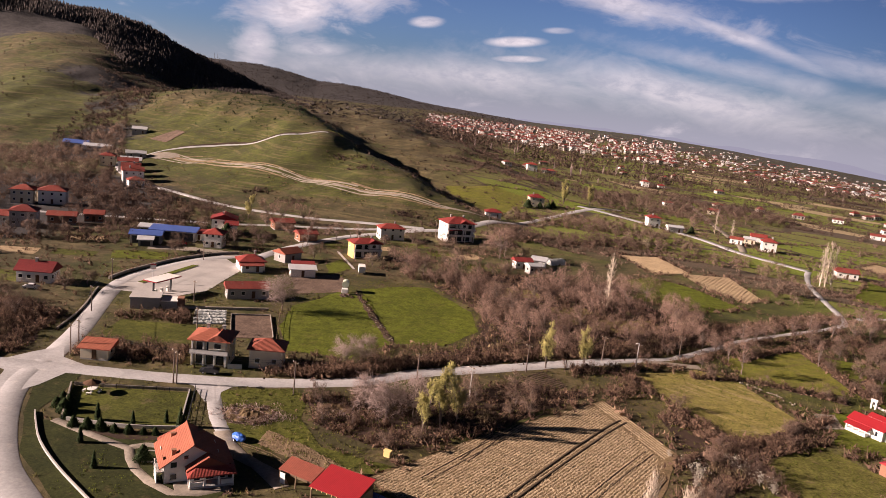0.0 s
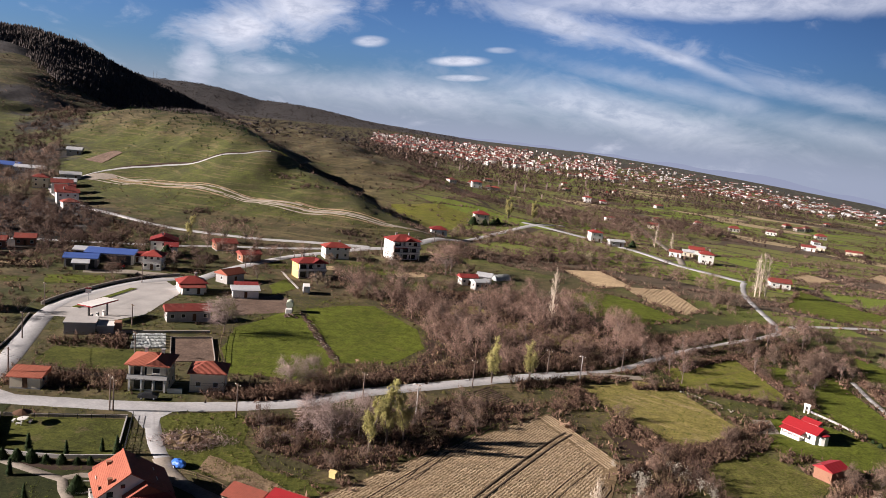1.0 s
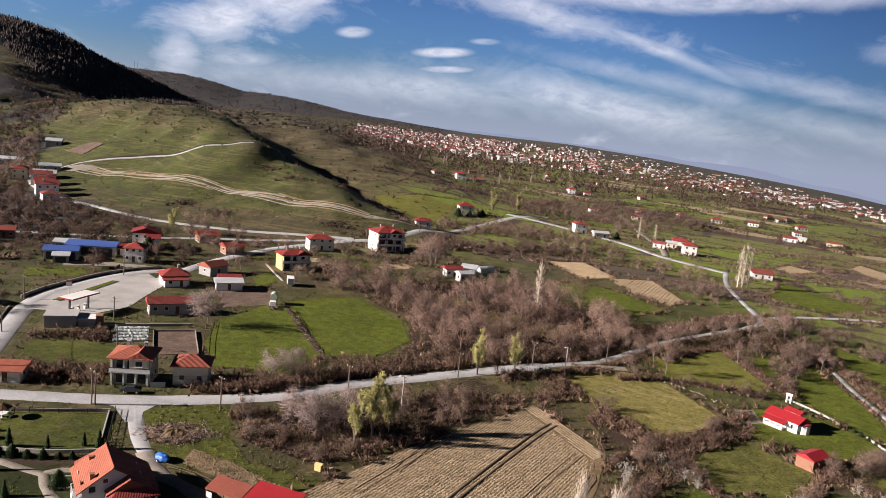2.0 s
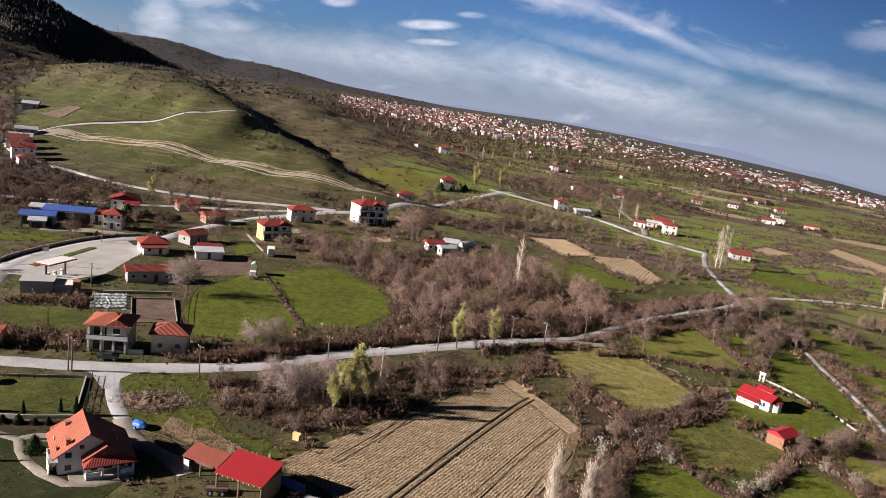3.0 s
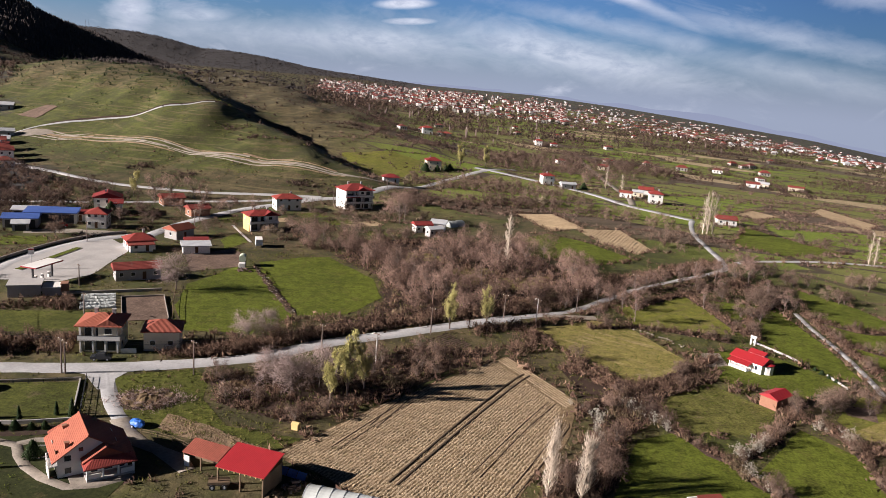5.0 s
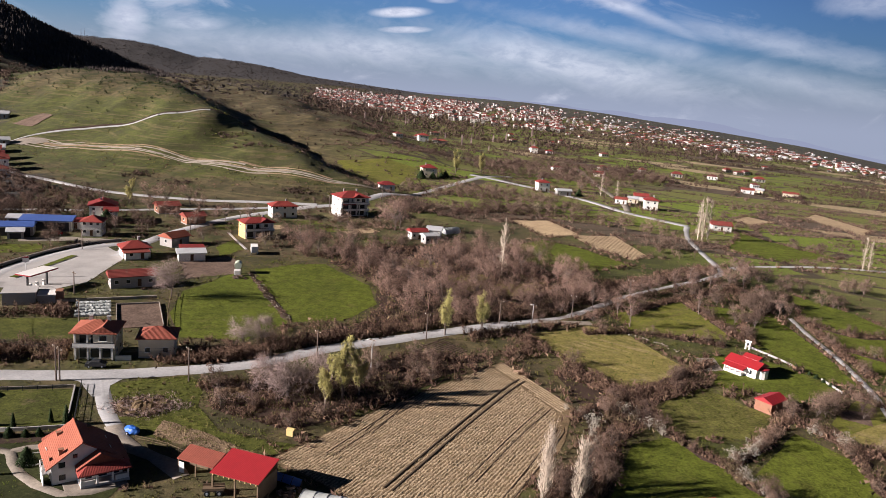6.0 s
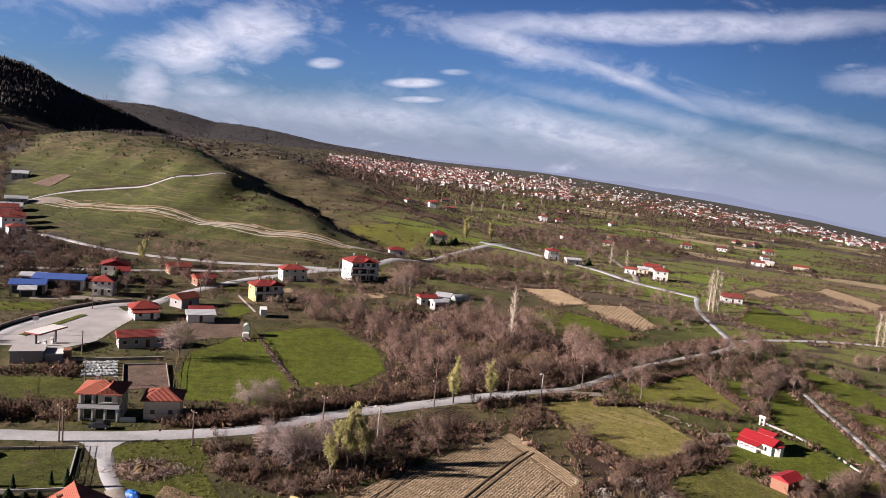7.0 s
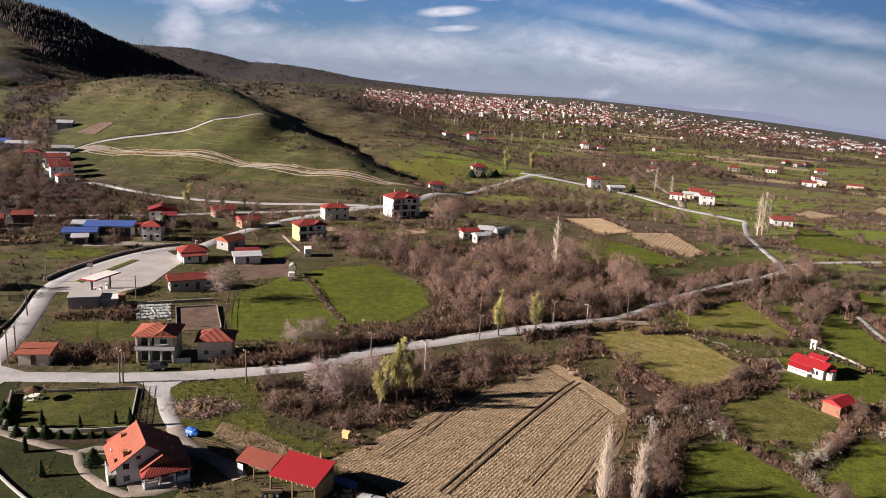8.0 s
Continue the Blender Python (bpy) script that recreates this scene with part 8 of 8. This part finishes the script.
# ---- distance ----
def backdrop():
    """Blue mountains beyond the plain, their haze put into a flat glowing colour."""
    m = bpy.data.materials.new("haze_glow")
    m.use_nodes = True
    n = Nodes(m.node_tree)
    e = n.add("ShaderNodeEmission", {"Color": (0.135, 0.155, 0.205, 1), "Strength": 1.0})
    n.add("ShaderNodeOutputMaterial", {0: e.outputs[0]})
    v, f = [], []
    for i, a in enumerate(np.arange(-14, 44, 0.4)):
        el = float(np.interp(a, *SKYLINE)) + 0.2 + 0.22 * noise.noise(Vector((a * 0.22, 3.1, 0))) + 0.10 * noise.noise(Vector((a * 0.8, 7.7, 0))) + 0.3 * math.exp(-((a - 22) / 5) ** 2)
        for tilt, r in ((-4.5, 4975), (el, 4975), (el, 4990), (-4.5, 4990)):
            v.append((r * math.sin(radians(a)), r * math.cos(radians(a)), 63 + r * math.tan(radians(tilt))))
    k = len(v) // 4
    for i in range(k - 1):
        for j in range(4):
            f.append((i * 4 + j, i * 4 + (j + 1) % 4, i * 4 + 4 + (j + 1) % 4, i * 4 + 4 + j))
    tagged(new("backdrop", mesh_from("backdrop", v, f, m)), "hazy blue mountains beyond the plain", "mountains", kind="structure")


backdrop()


def mast(x, y, h):
    base = new("mast")
    base.matrix_world = pose(x, y, float(ht(x, y)))
    bm = bmesh.new()
    for sx, sy in ((-1, -1), (1, -1), (0, 1)):
        tube(bm, (sx * 1.5, sy * 1.5, -2), (sx * 0.4, sy * 0.4, h), 0.5, 0.35, 5)
    part("lattice", bm, "dark", base)
    part("aerial", tube(bmesh.new(), (0, 0, h * 0.98), (0, 0, h * 1.25), 0.3, 0.2, 5), "dark", base)
    tagged(base, "thin dark radio mast on the mountain top", "mast", "masts")


for mx, my in ((-1812, 4094), (-1795, 4098)):
    mast(mx, my, 34)


# ---- furrows ----
def furrows(name, poly, angle, gap, height, material, label, seed, jag=0.16, segment=0.8):
    """Parallel ridges of soil and straw across a plot, uneven along their length."""
    g = random.Random(seed)
    c, s = math.cos(radians(angle)), math.sin(radians(angle))
    turned = [(x * c + y * s, -x * s + y * c) for x, y in poly]
    v, f = [], []
    row = min(q[1] for q in turned) + gap / 2
    while row < max(q[1] for q in turned):
        cuts = []
        for (ax, ay), (bx, by) in zip(turned, turned[1:] + turned[:1]):
            if (ay > row) != (by > row):
                cuts.append(ax + (row - ay) / (by - ay) * (bx - ax))
        cuts.sort()
        for a, b in zip(cuts[::2], cuts[1::2]):
            n = max(1, int((b - a) / segment))
            lift = height * g.uniform(0.75, 1.2)
            for i in range(n + 1):
                u = a + (b - a) * i / n
                w, h, o = gap * g.uniform(0.2, 0.4), lift * g.uniform(0.3, 1.25), g.uniform(-jag, jag)
                for du, z in ((-w, 0.02), (0, h), (w, 0.02)):
                    q = row + du + o
                    x, y = u * c - q * s, u * s + q * c
                    v.append((x, y, float(ht(x, y)) + 0.05 + z))
                if i:
                    k = len(v) - 6
                    f += [(k, k + 3, k + 4, k + 1), (k + 1, k + 4, k + 5, k + 2)]
        row += gap
    return tagged(new(name, mesh_from(name, v, f, M[material])), label, "furrows", kind="stuff")


furrows("furrows", [(-20, 113.5), (-2, 137), (21, 162.5), (32.5, 139.5), (29, 122.5), (16, 98.5), (2, 94.5), (-8, 104.5)], 60, 0.62, 0.11, "straw", "rows of pale stubble and soil", 1, 0.13, 0.35)
furrows("furrows", [(22, 163), (24.5, 165.5), (36.5, 142), (33.5, 139)], -62, 0.75, 0.11, "straw", "headland rows of pale stubble", 2, 0.05, 0.5)
BED = [(-42, 125), (-36, 122.5), (-28, 118), (-19, 113), (-21, 109.5), (-30, 113.5), (-42, 119.5)]
sheet("dug_bed", BED, "dirt", "dug brown garden bed behind the barn", "garden", 0.07, gap=2.0, jitter=0.4, keep=False)
g = np.random.default_rng(77)
x, y = g.uniform(-42, -19, 5000), g.uniform(109, 125, 5000)
ok = inside(x, y, BED) & (np.sin((x * 0.44 + y * 0.9) * 8.5) > -0.2 + g.normal(0, 0.3, 5000))
scatter("soil_clods", ROCKS, x[ok], y[ok], g.uniform(0.18, 0.42, ok.sum()), "dirt", "clods of dug garden soil in rows", "soil", 47, sink=-0.02)
furrows("furrows", [(-2, 164), (10, 180), (16, 172), (4, 156)], 50, 0.9, 0.22, "brown", "dug brown rows below the road", 4)
furrows("furrows", [(77, 338), (98, 344), (100, 304), (92, 293), (81, 312)], 65, 1.6, 0.25, "tilled", "tan tilled rows", 5, segment=5)
furrows("furrows", [(51, 367), (70, 374), (78, 343), (62, 331)], -20, 1.8, 0.3, "tilled", "tan tilled rows between meadows", 6, segment=5)
for k, track in enumerate(([(-0.5, 106), (13, 131), (24, 150), (27.5, 155)], [(-5, 125), (3, 143), (10, 154)], [(13, 110), (23, 128), (31, 141)], [(-11, 116), (-3, 130), (2, 138)], [(18, 104), (26, 119), (32, 131)])):
    for side in (-0.75, 0.75):
        road("wheel_track", [(x + side * 0.86, y - side * 0.5) for x, y in track], 0.42 if k == 0 else 0.16, "dark_soil", "dark wheel rut in the stubble" if k == 0 else "faint wheel rut in the stubble", "track", lift=0.2 if k == 0 else 0.14)


# ---- village plots ----
for k, (cx, cy, w, d, turn, cover, text) in enumerate((
        (-131, 241, 18, 12, 25, "lush", "small bright green grass plot"), (-150, 232, 14, 8, 15, "verge", "rough green garden plot"), (-160, 255, 13, 9, 30, "tilled", "small tan dug garden plot"),
        (-22, 312, 16, 9, 40, "tilled", "tan dug garden plot below a large house"), (-14, 296, 12, 8, 30, "lush", "green plot among shrubs"), (-32, 312, 12, 10, 35, "lush", "bright green plot below a large house"), (-76, 300, 9, 12, 25, "verge", "green garden plot behind houses"), (-58, 306, 10, 8, 30, "tilled", "tan dug garden plot behind houses"), (-46, 322, 12, 9, 35, "lush", "bright green garden plot"),
        (-110, 296, 12, 8, 20, "verge", "rough grass plot beside a yard"), (-140, 292, 14, 8, 18, "lush", "green grass plot by the road"), (-170, 224, 20, 10, 20, "tilled", "long tan tilled garden"),
        (-150, 196, 18, 12, 15, "verge", "green paddock below houses"), (-165, 172, 16, 12, 10, "lush", "bright green paddock"), (-205, 250, 18, 10, 25, "verge", "rough green paddock among trees"))):
    c, s = math.cos(radians(turn)), math.sin(radians(turn))
    sheet("garden_plot", [(cx + u * c - q * s, cy + u * s + q * c) for u, q in ((-w / 2, -d / 2), (w / 2, -d / 2), (w / 2, d / 2), (-w / 2, d / 2))], cover, text, "garden", 0.05, jitter=0.6, keep=False)


# ---- garden plants ----
def leaf_cone(seed, height, width, count, material="evergreen"):
    g = np.random.default_rng(seed)
    v, f = [], []
    for i in range(count):
        z = height * g.uniform(0.03, 1.0) ** 1.2
        a = g.uniform(0, math.tau)
        r = width * (1 - z / height) ** 0.7 * g.uniform(0.35, 1.0)
        flat = np.array([math.cos(a), math.sin(a), 0])
        p = flat * r + np.array([0, 0, z])
        spike(v, f, p - flat * 0.15, p + flat * g.uniform(0.05, 0.2) + np.array([0, 0, g.uniform(0.25, 0.6)]), g.uniform(0.06, 0.13), g)
    w, t = [], []
    spike(w, t, np.zeros(3), np.array([0, 0, height * 0.8]), 0.12, g)
    return (np.array(w), np.array(t)), (np.array(v), np.array(f))


CYPRESS = tree_meshes("cypress", [leaf_cone(s, 3.2, 0.75, 420) for s in (1, 2)], "bark", "evergreen")
BUSH = tree_meshes("bush", [leaf_cone(s, 2.2, 1.6, 700) for s in (3, 4)], "bark", "evergreen")
plant("cypress", CYPRESS, [(-65.5, 119), (-60.5, 121.8), (-72, 118.5), (-70, 110), (-63.2, 103), (-57.5, 121.2)], "small dark green garden cypress", "shrub", "garden cypresses", 1, (0.7, 1.2))
plant("evergreen_bush", BUSH, [(-79.5, 120), (-80.5, 123), (-77.6, 117.6), (-52, 113.5), (-49, 113.8), (-57.3, 107.5), (-95.5, 186)], "dark evergreen garden bush", "shrub", "garden bushes", 2, (0.6, 1.15))
# bed soil, its dark colour also taking in the shade along the wall
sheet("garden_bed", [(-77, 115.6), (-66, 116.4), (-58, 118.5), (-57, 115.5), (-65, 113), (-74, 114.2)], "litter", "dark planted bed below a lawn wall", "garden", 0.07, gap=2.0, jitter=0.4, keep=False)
plant("evergreen_bush", BUSH, [(-74.5, 115), (-72, 115.2), (-69.6, 115.4), (-67, 115.4), (-64.5, 115.8), (-62, 116.2), (-60, 116.8), (-82, 121.5), (-83, 125)], "dark shrub in a garden bed below a wall", "shrub", "garden bushes", 5, (0.5, 0.95))
plant("evergreen_bush", BUSH, [(92 + 2.1 * k, 152.5 + 1.3 * k) for k in range(6)] + [(101.5 + 0.5 * k, 176 - 2.4 * k) for k in range(6)], "clipped dark evergreen in a chapel hedge", "shrub", "chapel hedge", 3, (0.35, 0.55))
plant("evergreen_tree", BUSH, [(12, 500), (18, 503), (4, 498), (21, 510), (-118, 285), (-131, 303), (110, 486)], "dark evergreen tree beside a house", "tree", "", 4, (1.6, 2.6))
x, y = fill([(-119, 252), (-116, 262), (-108, 258), (-112, 247)], 40, 3)
scatter("dark_heap", BUSHES, x, y, rng.uniform(0.25, 0.5, len(x)), "needle", "dark brushwood heap beside the yard", "brushwood", 41)
x, y = fill([(99, 151), (104.5, 148.5), (101, 142), (96, 145)], 60, 4)
sheet("plot", [(98, 151), (104.5, 149), (101, 142), (96, 145)], "brown", "small brown dug bed in a meadow", "field", 0.09)
sheet("dry_field", [(93, 137), (108, 146), (118, 138), (112, 118), (96, 126)], "olive", "dry tan and green field at a lane", "field", 0.08)
def mound(x, y, w, d, h, seed):
    """A lumpy heap of earth and cut brush."""
    base = thing("brush_mound", x, y, 12, "lumpy dark mound of earth and cut brush", "mound")
    bm = bmesh.new()
    n = 22
    grid = []
    for i in range(n + 1):
        row = []
        for j in range(n + 1):
            u, v = 2 * i / n - 1, 2 * j / n - 1
            r = min(1.0, math.hypot(u, v))
            lump = 0.6 + 0.9 * noise.noise(Vector((u * 3.2 + seed, v * 3.2, 0))) + 0.5 * noise.noise(Vector((u * 8 + seed, v * 8, 3)))
            row.append(bm.verts.new((u * w / 2, v * d / 2, -0.05 + h * (1 - r * r) * max(0.15, lump))))
        grid.append(row)
    for i in range(n):
        for j in range(n):
            bm.faces.new((grid[i][j], grid[i + 1][j], grid[i + 1][j + 1], grid[i][j + 1]))
    part("earth", bm, "stubble", base)


mound(-47.6, 130.6, 11, 8.5, 0.9, 3)
mound(-33, 139.5, 7, 5.5, 0.9, 9)
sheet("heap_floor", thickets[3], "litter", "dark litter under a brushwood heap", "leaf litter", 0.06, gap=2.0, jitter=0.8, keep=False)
x, y = np.random.default_rng(6).normal(0, 1, (2, 170)) * np.array([[3.0], [1.9]]) + np.array([[-47.3], [130.5]])
scatter("brush_heap", [spike_clump(70 + s, 24, 0.7, 1.6, 0.06, 0.9) for s in range(4)], x, y, rng.uniform(0.6, 1.2, len(x)), "ash_twig", "heap of pale cut brushwood", "brushwood", 42)
x, y = fill([(-37, 141), (-30, 143), (-28, 137), (-35, 135)], 70, 7)
scatter("brush_heap", [spike_clump(80 + s, 24, 0.7, 1.6, 0.06, 0.9) for s in range(4)], x, y, rng.uniform(0.6, 1.3, len(x)), "ash_twig", "pale dry brushwood in the brambles", "brushwood", 43)
# tufts of coarse grass
TUFTS = [spike_clump(90 + s, 5, 0.45, 0.5, 0.06, 0.7) for s in range(4)]
x, y = fill([(-100, 88), (-130, 250), (-20, 260), (120, 260), (110, 100), (40, 78), (-50, 78)], 10000, 8)
scatter("grass_tufts", TUFTS, x, y, rng.uniform(0.6, 1.9, len(x)), "tuft", "coarse olive grass tufts on rough ground", "grass", 44)
gx, gy = rng.uniform(-66, 100, 26000), rng.uniform(95, 250, 26000)
ok = np.zeros(len(gx), bool)
for ob in [o for o in scene.objects if o.name.split(".")[0] in ("meadow", "rough_pasture", "verge", "churchyard_lawn")]:
    c = [tuple(q.co.xy) for q in ob.data.vertices]
    lo, hi = np.min(c, 0), np.max(c, 0)
    ok |= (gx > lo[0]) & (gx < hi[0]) & (gy > lo[1]) & (gy < hi[1])
blocked = np.zeros(len(gx), bool)
for poly in taken:
    if len(poly) > 60 or len(poly) == 4:
        blocked |= inside(gx, gy, poly)
for poly in paved:
    blocked |= inside(gx, gy, poly)
ok &= ~blocked & ~inside(gx, gy, [(-21, 113), (-2, 137), (24, 166), (37, 142), (30, 122), (16, 98), (2, 94), (-8, 104)])
scatter("meadow_tufts", TUFTS, gx[ok], gy[ok], rng.uniform(0.4, 1.2, ok.sum()), "green_tuft", "tufts of fresh green grass in the meadows", "grass", 45)
x, y = rng.uniform(-21, 37, 16000), rng.uniform(94, 166, 16000)
ok = inside(x, y, [(-20, 113.5), (-2, 137), (24, 165), (36, 142), (29, 122.5), (16, 98.5), (2, 94.5), (-8, 104.5)])
scatter("stubble_tufts", [spike_clump(110 + s, 4, 0.22, 0.3, 0.06, 0.8) for s in range(4)], x[ok], y[ok], rng.uniform(0.7, 1.6, ok.sum()), "straw", "short pale straw stubble", "stubble", 46)
